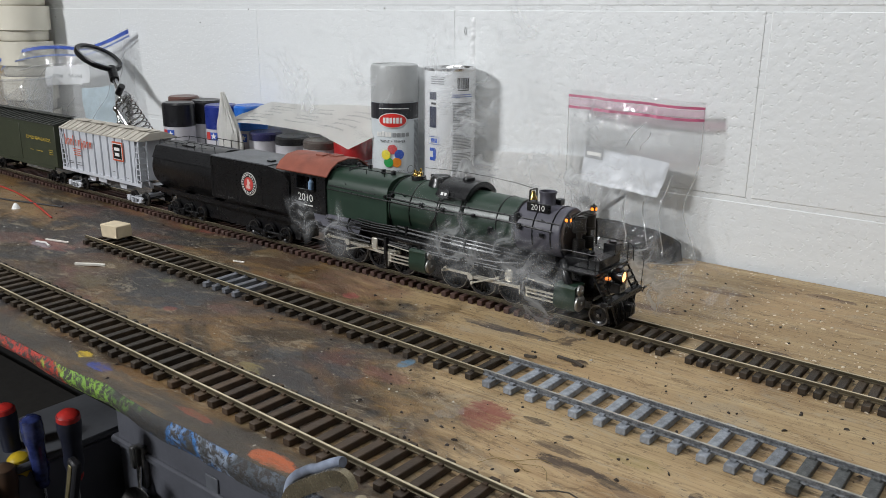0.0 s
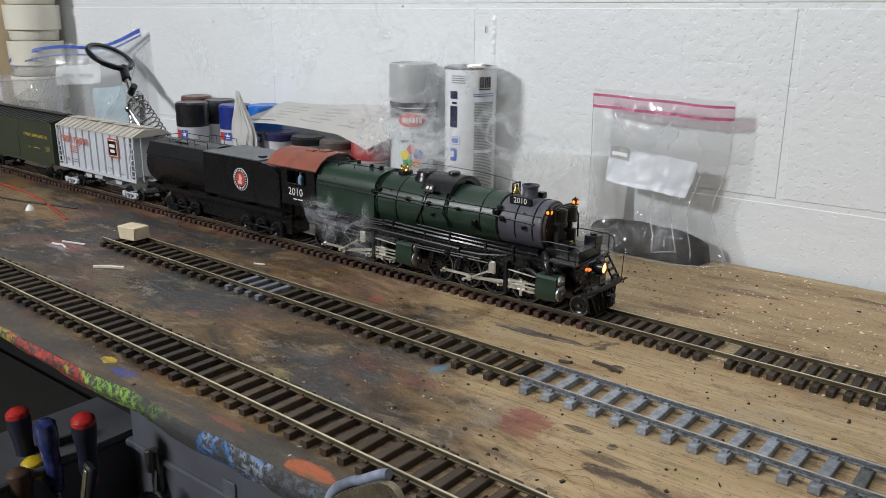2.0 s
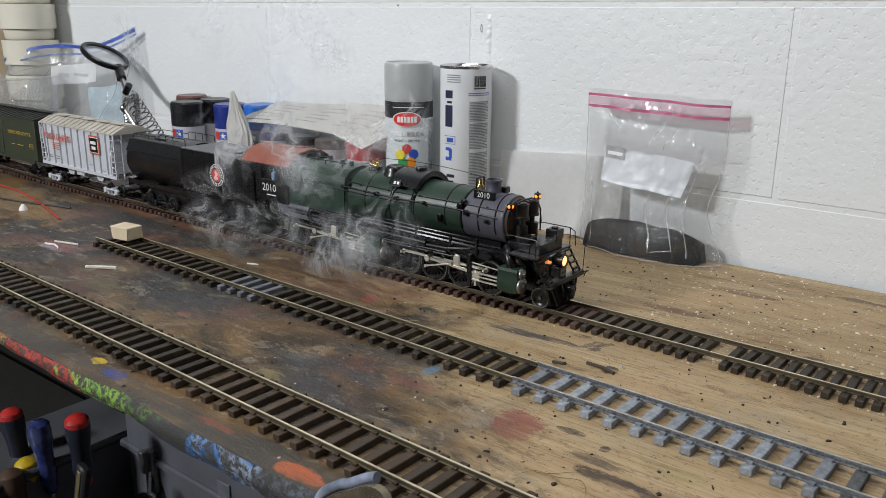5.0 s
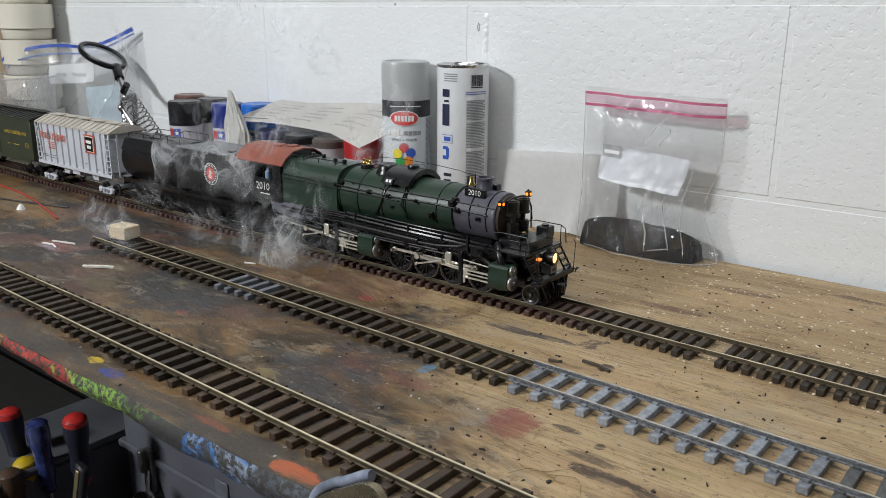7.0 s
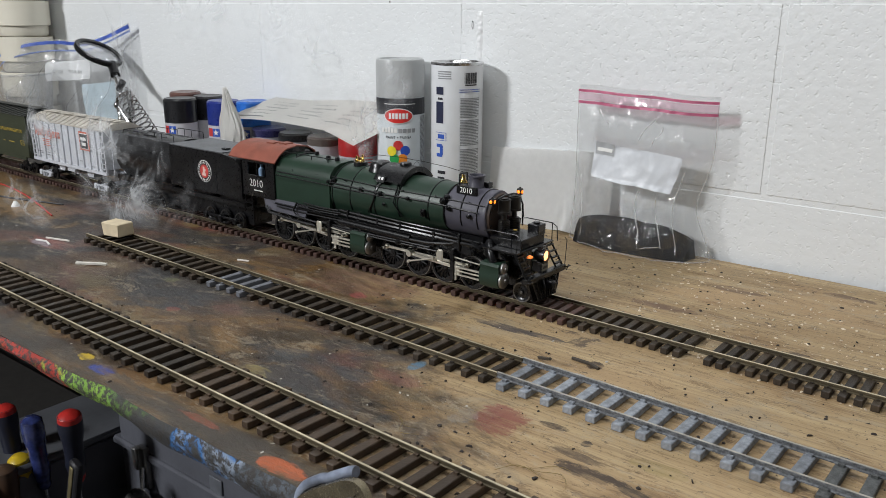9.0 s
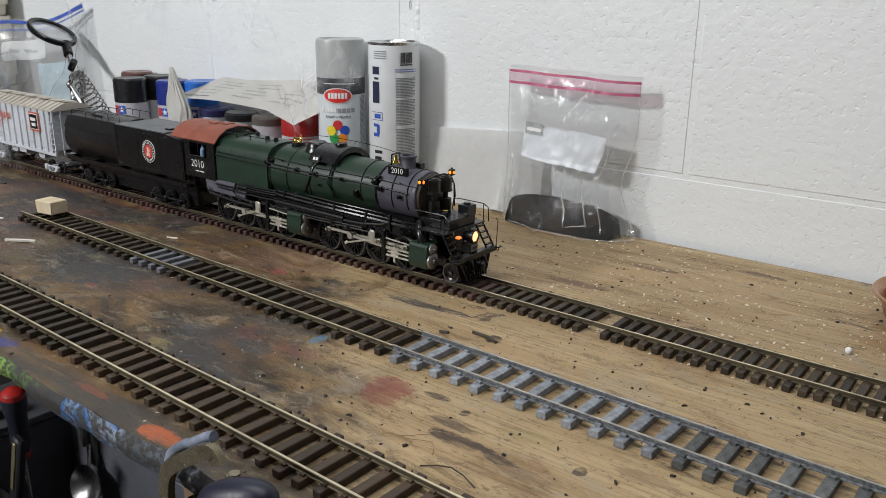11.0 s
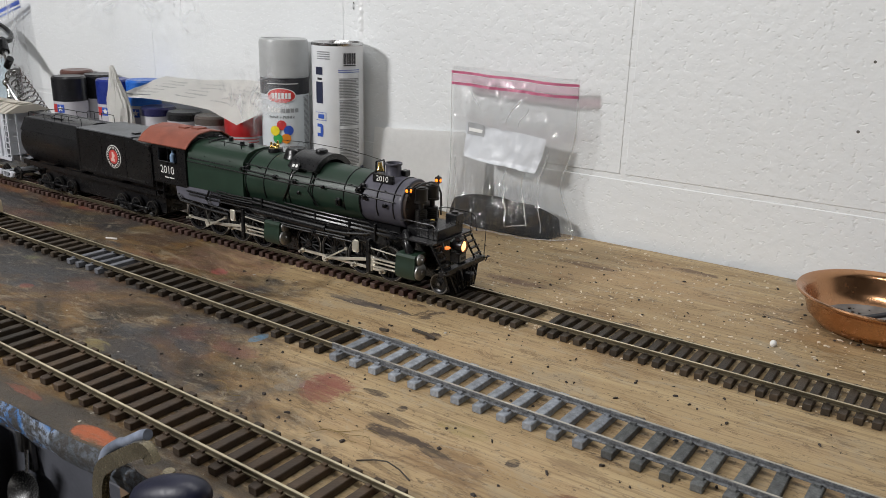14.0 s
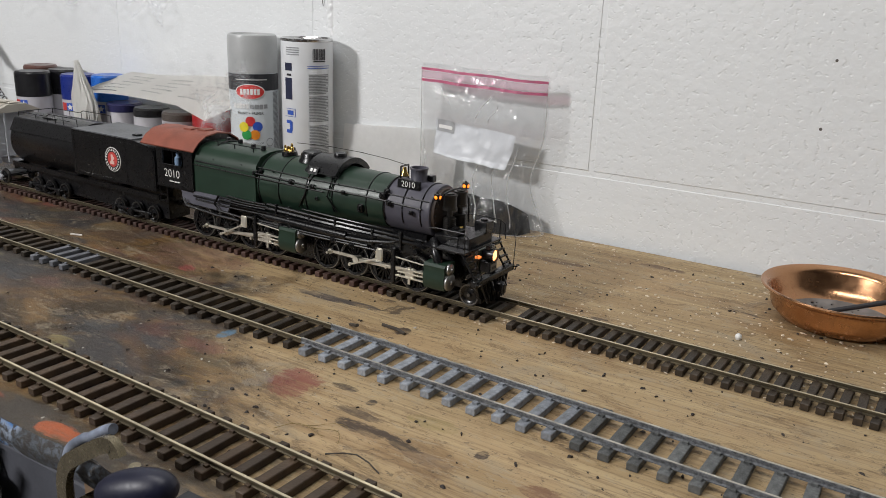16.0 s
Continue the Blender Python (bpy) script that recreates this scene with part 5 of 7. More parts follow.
def truck(parent, cx, axles, r, side_mat, y=0.0245, h=0.006):
    bm = bmesh.new()
    x0, x1 = cx + min(axles) - r * 0.6, cx + max(axles) + r * 0.6
    for s in (-1, 1):
        ys_ = sorted((s * y, s * (y + 0.0028)))
        box(bm, x0, x1, *ys_, RT + r * 1.05, RT + r * 1.05 + h * 0.45, bevel=0.0005)
        box(bm, cx - 0.010, cx + 0.010, *ys_, RT + r * 0.35, RT + r * 0.35 + h * 0.4, bevel=0.0005)
        for a in axles:
            box(bm, cx + a - 0.0036, cx + a + 0.0036, min(s * y, s * (y + 0.0042)), max(s * y, s * (y + 0.0042)), RT + r - 0.0036, RT + r + 0.0042, bevel=0.0008)
        for d in (-1, 1):
            rod(bm, (cx + d * 0.010, s * (y + 0.001), RT + r * 0.5), (cx + d * (max(axles) - 0.004), s * (y + 0.001), RT + r * 1.1), 0.0014, seg=6)
            for q in range(2):
                rod(bm, (cx + d * 0.0035, s * (y + 0.0025), RT + r * 0.55), (cx + d * 0.0035, s * (y + 0.0025), RT + r * 1.2), 0.0021, seg=10)
    box(bm, cx - 0.005, cx + 0.005, -y, y, RT + r * 0.6, RT + r * 1.4)
    part("truck_frame", bm, side_mat, parent)
    for a in axles:
        small_axle(parent, cx + a, r)


truck(tender, -0.452, (-0.029, 0, 0.029), 0.0092, BLACK)
truck(tender, -0.618, (-0.029, 0, 0.029), 0.0092, BLACK)

# covered hopper
HG = mat("hopper_light_grey", (0.52, 0.54, 0.58), 0.5, vary=0.06, scale=30)
HR = mat("dusty_roof_grey", (0.42, 0.39, 0.34), 0.65, vary=0.15, scale=30)
SEAM = mat("dark_seam", (0.10, 0.10, 0.11), 0.6)
ORANGE = mat("orange_red_print", (0.52, 0.10, 0.05), 0.5, vary=0.1)
hx0, hx1, hw = -0.906, -0.690, 0.0305
part("body", prism([(hx0 + 0.016, 0.0420), (hx1 - 0.016, 0.0420), (hx1 - 0.013, 0.1010), (hx0 + 0.013, 0.1010)], -hw + 0.001, hw - 0.001, "y"), HG, hopper, "light grey hopper body")
part("roof", prism([(-hw, 0.1005), (-hw, 0.1020), (-0.012, 0.1105), (0.012, 0.1105), (hw, 0.1020), (hw, 0.1005)], hx0, hx1), HR, hopper, "dusty grey roof")
part("roof_walk", boxed(hx0 + 0.004, hx1 - 0.004, -0.008, 0.008, 0.1115, 0.1124), HR, hopper)
for k in range(15):
    x = hx0 + 0.008 + k * (hx1 - hx0 - 0.016) / 14
    part("roof_rib", prism([(-hw, 0.1020), (-0.012, 0.1105), (-0.012, 0.1117), (-hw, 0.1030)], x - 0.0008, x + 0.0008), HR, hopper)
for k in range(5):
    x = hx0 + 0.03 + k * 0.039
    part("roof_hatch", boxed(x, x + 0.02, -0.011, -0.003, 0.1124, 0.1140, bevel=0.0004), HR, hopper)
for k in range(10):
    x = hx0 + 0.022 + k * (hx1 - hx0 - 0.044) / 9
    part("side_rib", boxed(x - 0.0006, x + 0.0006, -hw - 0.0012, -hw + 0.0015, 0.0425, 0.1005), HG, hopper)
    part("side_rib", boxed(x - 0.0006, x + 0.0006, hw - 0.0015, hw + 0.0006, 0.0425, 0.1005), HG, hopper)
part("side_sill", boxed(hx0, hx1, -hw - 0.0005, -hw + 0.0025, 0.0380, 0.0425), HG, hopper)
part("side_sill", boxed(hx0, hx1, hw - 0.0025, hw + 0.0005, 0.0380, 0.0425), HG, hopper)
for x, d in ((hx0, 1), (hx1, -1)):
    bm = boxed(min(x, x + d * 0.002), max(x, x + d * 0.002), -hw, -hw + 0.002, 0.0380, 0.1010)
    box(bm, min(x + d * 0.0095, x + d * 0.0115), max(x + d * 0.0095, x + d * 0.0115), -hw, -hw + 0.002, 0.0425, 0.1010)
    for k in range(7):
        box(bm, min(x, x + d * 0.011), max(x, x + d * 0.011), -hw, -hw + 0.0012, 0.046 + 0.0078 * k, 0.0470 + 0.0078 * k)
    rod(bm, (x + d * 0.014, -hw + 0.001, 0.0425), (x + d * 0.003, -hw + 0.001, 0.0980), 0.0009, seg=6)
    part("end_ladder", bm, HG, hopper)
    for k in range(7):
        bm = bmesh.new()
        box(bm, min(x, x + d * 0.0012), max(x, x + d * 0.0012), -hw, -hw + 0.013, 0.046 + 0.0078 * k, 0.0468 + 0.0078 * k)
        part("rung", bm, HG, hopper)
    bm = bmesh.new()
    box(bm, min(x, x + d * 0.002), max(x, x + d * 0.002), -hw + 0.012, -hw + 0.0135, 0.038, 0.101)
    part("end_post", bm, HG, hopper)
    part("end_post", boxed(min(x, x + d * 0.0018), max(x, x + d * 0.0018), hw - 0.002, hw, 0.038, 0.101), HG, hopper)
    part("slope_sheet", prism([(min(x + d * 0.0125, x + d * 0.034), 0.044), (max(x + d * 0.0125, x + d * 0.034), 0.044), (x + d * 0.0125 + 0.001, 0.099), (x + d * 0.0125, 0.099)], -hw + 0.003, hw - 0.003, "y"), HG, hopper)
part("centre_sill", boxed(hx0 - 0.006, hx1 + 0.006, -0.006, 0.006, 0.0310, 0.0380), HG, hopper)
for x in (-0.84, -0.798, -0.756):
    part("discharge_chute", prism([(x - 0.014, 0.0420), (x + 0.014, 0.0420), (x + 0.007, 0.0265), (x - 0.007, 0.0265)], -0.020, 0.020, "y"), HG, hopper)
bm = bmesh.new()
for k in range(10):
    tall, x = 0.0150 if k in (0, 3, 6) else 0.0095, -0.888 + k * 0.0078
    y0 = 0.0755 if k == 6 else 0.0785
    box(bm, x, x + 0.0017, y0, y0 + tall, -0.0001, 0.0001)
    if k not in (3, 4):
        box(bm, x + 0.0034, x + 0.0048, y0, y0 + min(tall, 0.0095), -0.0001, 0.0001)
        box(bm, x + 0.0017, x + 0.0034, y0 + 0.0080, y0 + 0.0094, -0.0001, 0.0001)
part("print_block", flat(bm, Matrix.Translation((0, -hw - 0.0014, 0)) @ SIDE), ORANGE, hopper, "tall orange-red lettering")
bm = bars([(-0.868, -0.842, 0.0735, 0.0745), (-0.866, -0.844, 0.0705, 0.0715), (-0.862, -0.848, 0.0675, 0.0685), (-0.866, -0.844, 0.0645, 0.0655)])
part("print_block", flat(bm, Matrix.Translation((0, -hw - 0.0014, 0)) @ SIDE), ORANGE, hopper)
bm = bars([(-0.884, -0.872, 0.0535, 0.0543), (-0.884, -0.870, 0.0510, 0.0518), (-0.862, -0.846, 0.0535, 0.0543), (-0.862, -0.843, 0.0500, 0.0508), (-0.76, -0.752, 0.052, 0.0527), (-0.728, -0.720, 0.047, 0.0476)])
part("print_block", flat(bm, Matrix.Translation((0, -hw - 0.0009, 0)) @ SIDE), SEAM, hopper)
pl = part("square_plate", flat(boxed(-0.0135, 0.0135, -0.0135, 0.0135, -0.0002, 0.0002, bevel=0.0), Matrix.Translation((-0.7415, -hw - 0.0011, 0.0825)) @ SIDE), ORANGE, hopper, "red-framed square emblem")
part("plate_rim", flat(boxed(-0.0112, 0.0112, -0.0112, 0.0112, -0.0002, 0.0002), Matrix.Translation((-0.7415, -hw - 0.0015, 0.0825)) @ SIDE), WHITE, pl)
part("plate_centre", flat(boxed(-0.0102, 0.0102, -0.0102, 0.0102, -0.0002, 0.0002), Matrix.Translation((-0.7415, -hw - 0.0019, 0.0825)) @ SIDE), BLACK, pl)
part("print_block", flat(bars([(-0.007, 0.007, 0.001, 0.0055), (-0.0055, 0.0055, -0.0065, -0.002)]), Matrix.Translation((-0.7415, -hw - 0.0023, 0.0825)) @ SIDE), WHITE, pl)
for cx in (-0.883, -0.718):
    truck(hopper, cx, (-0.0145, 0.0145), 0.0088, HG, 0.0235)
part("brake_rigging", boxed(-0.812, -0.790, -0.026, -0.020, 0.0300, 0.0375, bevel=0.0006), HG, hopper)
part("coupler", boxed(-0.6895, -0.6765, -0.003, 0.003, 0.0270, 0.0345, bevel=0.0005), BLACK, hopper)
part("coupler", boxed(-0.9195, -0.9065, -0.003, 0.003, 0.0270, 0.0345, bevel=0.0005), BLACK, hopper)

# refrigerator car
OLIVE = mat("olive_green_car_paint", (0.035, 0.042, 0.024), 0.5, vary=0.12)
ROOFB = mat("black_car_roof", (0.03, 0.032, 0.028), 0.6, vary=0.2)
YELLOW = mat("yellow_print", (0.5, 0.36, 0.05), 0.5)
rx1 = -0.921
rx0 = rx1 - 0.275
part("body", boxed(rx0, rx1, -0.0312, 0.0312, 0.0370, 0.1020, bevel=0.0005), OLIVE, reefer, "olive green car body")
part("roof", prism([(-0.0325, 0.1020), (-0.0325, 0.1032), (0, 0.1105), (0.0325, 0.1032), (0.0325, 0.1020)], rx0 - 0.001, rx1 + 0.001), ROOFB, reefer)
for k in range(20):
    x = rx0 + 0.006 + k * 0.0138
    part("roof_rib", prism([(-0.0325, 0.1032), (0, 0.1105), (0, 0.1119), (-0.0325, 0.1046)], x - 0.001, x + 0.001), ROOFB, reefer)
part("roof_walk", boxed(rx0, rx1, -0.006, 0.006, 0.1120, 0.1130), ROOFB, reefer)
part("side_sill", boxed(rx0 + 0.01, rx1 - 0.01, -0.0318, -0.0300, 0.0330, 0.0372), OLIVE, reefer)
part("ice_door", boxed(-1.075, -1.035, -0.0320, -0.0308, 0.0400, 0.0980, bevel=0.0003), OLIVE, reefer)
part("lettering", flat(letters("EXPRESS REFRIGERATOR", 0.0072), Matrix.Translation((-0.975, -0.0316, 0.0775)) @ SIDE), YELLOW, reefer, "yellow lettering")
part("print_block", flat(bars([(-1.005, -0.995, 0.058, 0.0588), (-0.985, -0.965, 0.058, 0.0590)]), Matrix.Translation((0, -0.0316, 0)) @ SIDE), YELLOW, reefer)
bm = bars([(-0.944, -0.932, 0.0560, 0.0566), (-0.944, -0.932, 0.0626, 0.0632), (-0.944, -0.9434, 0.0560, 0.0632), (-0.9326, -0.932, 0.0560, 0.0632), (-0.942, -0.934, 0.0590, 0.0598)])
part("print_block", flat(bm, Matrix.Translation((0, -0.0316, 0)) @ SIDE), YELLOW, reefer)
part("centre_sill", boxed(rx0, rx1 + 0.002, -0.006, 0.006, 0.0270, 0.0370), BLACK, reefer)
for cx in (-0.952, -1.16):
    truck(reefer, cx, (-0.0145, 0.0145), 0.0088, BLACK, 0.0235)

# ---- things along the wall ----
LABELGREY = mat("pale_grey_label", (0.56, 0.60, 0.62), 0.4, vary=0.04, coat=0.2)
CAPGREY = mat("grey_plastic_cap", (0.40, 0.41, 0.41), 0.35, vary=0.05, coat=0.2)
INK = mat("black_print", (0.02, 0.02, 0.025), 0.4)
INKGREY = mat("grey_print", (0.25, 0.26, 0.27), 0.5)
INKBLUE = mat("blue_print", (0.03, 0.09, 0.42), 0.45)


def label_on(name, bm, material, parent, r, turn, lift=0.0004, label=""):
    return part(name, wrap(bm, r + lift, turn), material, parent, label, smooth=False)


# grey-capped spray can
can = thing("spray_can", pose(-0.480, -0.042, 0, 0, 0, 4), "grey spray paint can with grey cap and coloured dots", "spray can", "spray paint cans by the wall")
R = 0.0325
part("body", lathed([(0, 0.0), (0.030, 0.0), (R, 0.003), (R, 0.1545), (0.0318, 0.157), (0, 0.157)], 48), LABELGREY, can, "pale grey printed body")
part("cap", lathed([(0.0330, 0.1550), (0.0330, 0.1990), (0.0318, 0.2035), (0.0295, 0.2048), (0.0285, 0.2030), (0.0, 0.2026)], 48), CAPGREY, can, "glossy grey cap")
FACE = 0.55  # the side of the label that looks to the camera
label_on("black_band", bars([(-0.058, 0.058, 0.1325, 0.1542)]), INK, can, R, FACE, 0.0003)
label_on("logo", flat(disc(0.0205, 40, 0.0002, 0.5), pose(0, 0.1312, 0)), WHITE, can, R, FACE, 0.0006, "white-rimmed red oval logo")
label_on("logo_oval", flat(disc(0.0192, 40, 0.0002, 0.48), pose(0, 0.1312, 0)), mat("logo_red", (0.62, 0.03, 0.025), 0.4), can, R, FACE, 0.0009)
label_on("print_block", bars([(-0.0130 + k * 0.0046, -0.0130 + k * 0.0046 + 0.0034, 0.1274, 0.1350) for k in range(6)]), WHITE, can, R, FACE, 0.0012)
label_on("print_block", bars([(-0.0245 + k * 0.0047, -0.0245 + k * 0.0047 + 0.0037, 0.1090, 0.1152 + 0.0015 * (k in (2,))) for k in range(5)]), WHITE, can, R, FACE, 0.0005)
label_on("print_block", bars([(0.0000 + k * 0.0062, 0.0000 + k * 0.0062 + 0.0050, 0.1090, 0.1144) for k in range(4)]), INKGREY, can, R, FACE, 0.0005)
label_on("lettering", flat(letters("PAINT + PRIMER", 0.0050), pose(0, 0.1026, 0)), INK, can, R, FACE, 0.0005)
for k, (dx, dy, c) in enumerate(((-0.0005, 0.0105, (0.60, 0.05, 0.05)), (0.0092, 0.0035, (0.03, 0.09, 0.45)), (0.0056, -0.0075, (0.75, 0.25, 0.03)), (-0.0058, -0.0075, (0.03, 0.30, 0.08)), (-0.0095, 0.0030, (0.75, 0.62, 0.04)))):
    label_on("colour_dot", flat(disc(0.0066, 28, 0.0002), pose(dx, 0.0815 + dy, 0)), mat("dot_%d" % k, c, 0.35, vary=0.15, scale=80), can, R, FACE, 0.0005 + 0.0003 * k)
label_on("lettering", flat(letters("INDOOR - OUTDOOR", 0.0034), pose(0, 0.0622, 0)), INK, can, R, FACE, 0.0005)
label_on("seal", flat(disc(0.0058, 24, 0.0002), pose(0.0265, 0.0632, 0)), INKGREY, can, R, FACE, 0.0004)
label_on("seal_centre", flat(disc(0.0048, 24, 0.0002), pose(0.0265, 0.0632, 0)), LABELGREY, can, R, FACE, 0.0007)
label_on("print_block", bars([(-0.020, 0.024, 0.1465, 0.1475), (-0.016, 0.022, 0.0460, 0.0480)]), WHITE, can, R, FACE, 0.0007)
label_on("print_block", bars([(0.0335, 0.0455, 0.022 + 0.0016 * k, 0.0229 + 0.0016 * k) for k in range(68)]), INKGREY, can, R, FACE, 0.0004)

# white can standing on its cap
can2 = thing("upturned_spray_can", pose(-0.385, -0.040, 0, 0, 0, 0), "white spray paint can standing upside down on its cap", "spray can", "spray paint cans by the wall")
R2 = 0.0333
CANW = mat("white_can_print", (0.74, 0.76, 0.78), 0.35, vary=0.03, coat=0.3)
part("cap", lathed([(0, 0.0), (0.029, 0.0), (0.0325, 0.003), (0.0330, 0.042), (0.0305, 0.045), (0, 0.045)], 48), mat("navy_cap", (0.02, 0.035, 0.10), 0.35), can2, "dark blue cap")
part("body", lathed([(0.0310, 0.0440), (R2, 0.0480), (R2, 0.2005), (0.0325, 0.2015)], 48), CANW, can2)
part("bottom_rim", lathed([(R2 - 0.0006, 0.2000), (R2 + 0.0004, 0.2015), (R2 + 0.0002, 0.2042), (0.0318, 0.2048), (0.0305, 0.2030), (0.0290, 0.1985), (0.015, 0.2010), (0, 0.2020)], 48), TIN, can2, "shiny metal rim and domed bottom")
label_on("text_panel", bars([(-0.0005, 0.0305, 0.0480, 0.1665)]), mat("panel_white", (0.66, 0.68, 0.70), 0.4), can2, R2, 0.75, 0.0003)
label_on("print_block", bars([(0.0010, 0.0290 - 0.004 * ((k * 7) % 5 == 0), 0.0490 + 0.00195 * k, 0.0501 + 0.00195 * k) for k in range(58) if k not in (25, 26, 44)]), INKGREY, can2, R2, 0.75, 0.0006)
label_on("print_block", bars([(-0.0005, 0.0305, 0.1685, 0.1692), (-0.0005, 0.0305, 0.1712, 0.1719)]), INKBLUE, can2, R2, 0.75, 0.0005)
label_on("barcode", bars([(0.0062 + 0.00115 * k, 0.0062 + 0.00115 * k + (0.0008 if k % 3 else 0.0004), 0.1790, 0.1925) for k in range(16)]), INK, can2, R2, 0.75, 0.0004)
label_on("print_block", bars([(0.0068, 0.024, 0.1765, 0.1779)]), INK, can2, R2, 0.75, 0.0004)
label_on("print_block", bars([(-0.030, -0.011, 0.1845 + 0.0028 * k, 0.1856 + 0.0028 * k) for k in range(4)]), INKGREY, can2, R2, 0.75, 0.0004)
label_on("black_panel", bars([(-0.033, -0.0215, 0.1650, 0.1745), (-0.033, -0.0215, 0.1290, 0.1560)]), mat("navy_print", (0.02, 0.025, 0.06), 0.4), can2, R2, 0.75, 0.0004)
label_on("print_block", bars([(-0.030, -0.0225, 0.1585, 0.1612), (-0.030, -0.0190, 0.0555, 0.0600), (-0.030, -0.0180, 0.0640, 0.0680)]), INK, can2, R2, 0.75, 0.0004)
bm = bars([(-0.032, -0.0225, 0.0860, 0.0905), (-0.0262, -0.0217, 0.0890, 0.1010), (-0.032, -0.0235, 0.0985, 0.1025)])
label_on("blue_figure", bm, INKBLUE, can2, R2, 0.75, 0.0004)
label_on("print_block", bars([(-0.034, -0.0175, 0.1070, 0.1075), (-0.034, -0.0175, 0.1170, 0.1175), (-0.0175, -0.0170, 0.1070, 0.1175), (-0.030, -0.0200, 0.1095, 0.1150)]), INKBLUE, can2, R2, 0.75, 0.0004)

# small paint cans
for x, y, capc, h, words, blue in ((-0.926, -0.086, (0.012, 0.012, 0.014), 0.125, "small spray can with glossy black cap", True), (-0.925, -0.030, (0.012, 0.012, 0.014), 0.125, "small spray can with black cap, behind another can", False),
                             (-0.852, -0.055, (0.015, 0.03, 0.2), 0.124, "small spray can with dark blue cap", True), (-0.795, -0.040, (0.02, 0.13, 0.5), 0.126, "small spray can with bright blue cap", True),
                             (-0.985, -0.034, (0.12, 0.06, 0.05), 0.128, "small spray can with brown cap", False), (-0.742, -0.055, (0.03, 0.03, 0.1), 0.09, "short paint can under a sheet of paper", True),
                             (-0.683, -0.052, (0.02, 0.02, 0.022), 0.088, "short paint can under a sheet of paper", False), (-0.622, -0.050, (0.12, 0.10, 0.09), 0.088, "short paint can under a sheet of paper", False)):
    c = thing("small_spray_can", pose(x, y, 0, 0, 0, 0), words, "spray can", "small paint cans by the wall")
    r, cut = 0.0262, 0.86 if h < 0.1 else 0.69
    part("body", lathed([(0, 0), (0.024, 0), (r, 0.002), (r, h * (cut - 0.005)), (0.024, h * (cut + 0.01)), (0, h * (cut + 0.01))], 36), mat("lilac_grey_label", (0.50, 0.49, 0.52), 0.45, vary=0.06), c)
    part("cap", lathed([(r + 0.0004, h * cut), (r + 0.0004, h - 0.003), (r - 0.002, h), (r - 0.005, h - 0.0006), (0, h - 0.001)], 36), mat("cap_%d_%d" % (int(capc[0] * 999), int(capc[2] * 999)), capc, 0.3), c)
    label_on("print_block", bars([(-0.008, 0.022, 0.02 + 0.004 * k, 0.0215 + 0.004 * k) for k in range(9)]), INKGREY, c, r, 0.75, 0.0003)
    if blue:
        label_on("star_square", bars([(-0.0065, 0.0065, h * 0.675 - 0.016, h * 0.675 - 0.003)]), INKBLUE, c, r, 0.35, 0.0003)
        label_on("red_square", bars([(-0.018, -0.0066, h * 0.675 - 0.016, h * 0.675 - 0.003)]), RED, c, r, 0.35, 0.0003)
        st = bmesh.new()
        vs = [st.verts.new(((0.0055 if k % 2 == 0 else 0.0024) * math.sin(math.pi * k / 5), h * 0.675 - 0.0095 + (0.0055 if k % 2 == 0 else 0.0024) * math.cos(math.pi * k / 5), 0)) for k in range(10)]
        st.faces.new(vs)
        label_on("star", st, WHITE, c, r, 0.35, 0.0006)
red = thing("red_capped_can", pose(-0.553, -0.050, 0), "short spray can with bright red cap under the paper", "spray can", "small paint cans by the wall")
part("body", lathed([(0, 0), (0.026, 0), (0.0288, 0.002), (0.0288, 0.068), (0, 0.069)], 36), mat("lilac_grey_label", (0.5, 0.49, 0.52), 0.45), red)
part("cap", lathed([(0.0292, 0.068), (0.0292, 0.0950), (0.027, 0.099), (0.022, 0.0985), (0, 0.098)], 36), mat("red_cap", (0.42, 0.018, 0.02), 0.35), red)
label_on("print_block", bars([(-0.015, 0.026, 0.03 + 0.0042 * k, 0.0313 + 0.0042 * k) for k in range(10)]), RED, red, 0.0288, 0.6, 0.0003)

# written note lying over the cans and curling up the wall
note = thing("paper_note", pose(0, 0, 0), "curled sheet of white paper with handwriting, lying over cans", "paper")


def note_at(u, v):
    x = -0.800 + 0.040 * v + u * (0.285 + 0.005 * v) + 0.02 * v * u
    y = -0.100 + 0.078 * v + 0.008 * (1 - u) * (1 - v)
    z = 0.102 + 0.030 * v + 0.006 * math.sin(u * 3.1) - 0.016 * max(0, u - 0.8) * 4 * (1 - v) + 0.0025 * math.sin(7 * u + 3 * v) * (0.3 + v)
    return Vector((x, y, z))


part("sheet", thick(sheet(40, 20, note_at), 0.0004), PAPER, note)
rnd = random.Random(4)
bm = bmesh.new()
for line_ in range(15):
    u0 = 0.10 + (line_ % 3) * 0.29 + rnd.uniform(0, 0.04)
    v0 = 0.25 + (line_ // 3) * 0.13
    pts = []
    for k in range(34):
        u = u0 + k * 0.0048
        p = note_at(u, v0 + 0.020 * math.sin(k * 2.2 + line_) + 0.014 * rnd.uniform(-1, 1))
        pts.append(p + Vector((0, -0.0002, 0.0009)))
    tube(bm, pts, 0.00011, 4)
part("scribble", bm, INKGREY, note, "thin grey handwriting")
bm = bmesh.new()
tube(bm, [note_at(0.06 + 0.01 * k, 0.12 + 0.004 * (k % 2)) + Vector((0, -0.0003, 0.001)) for k in range(22)], 0.0006, 4)
part("scribble", bm, INKGREY, note)

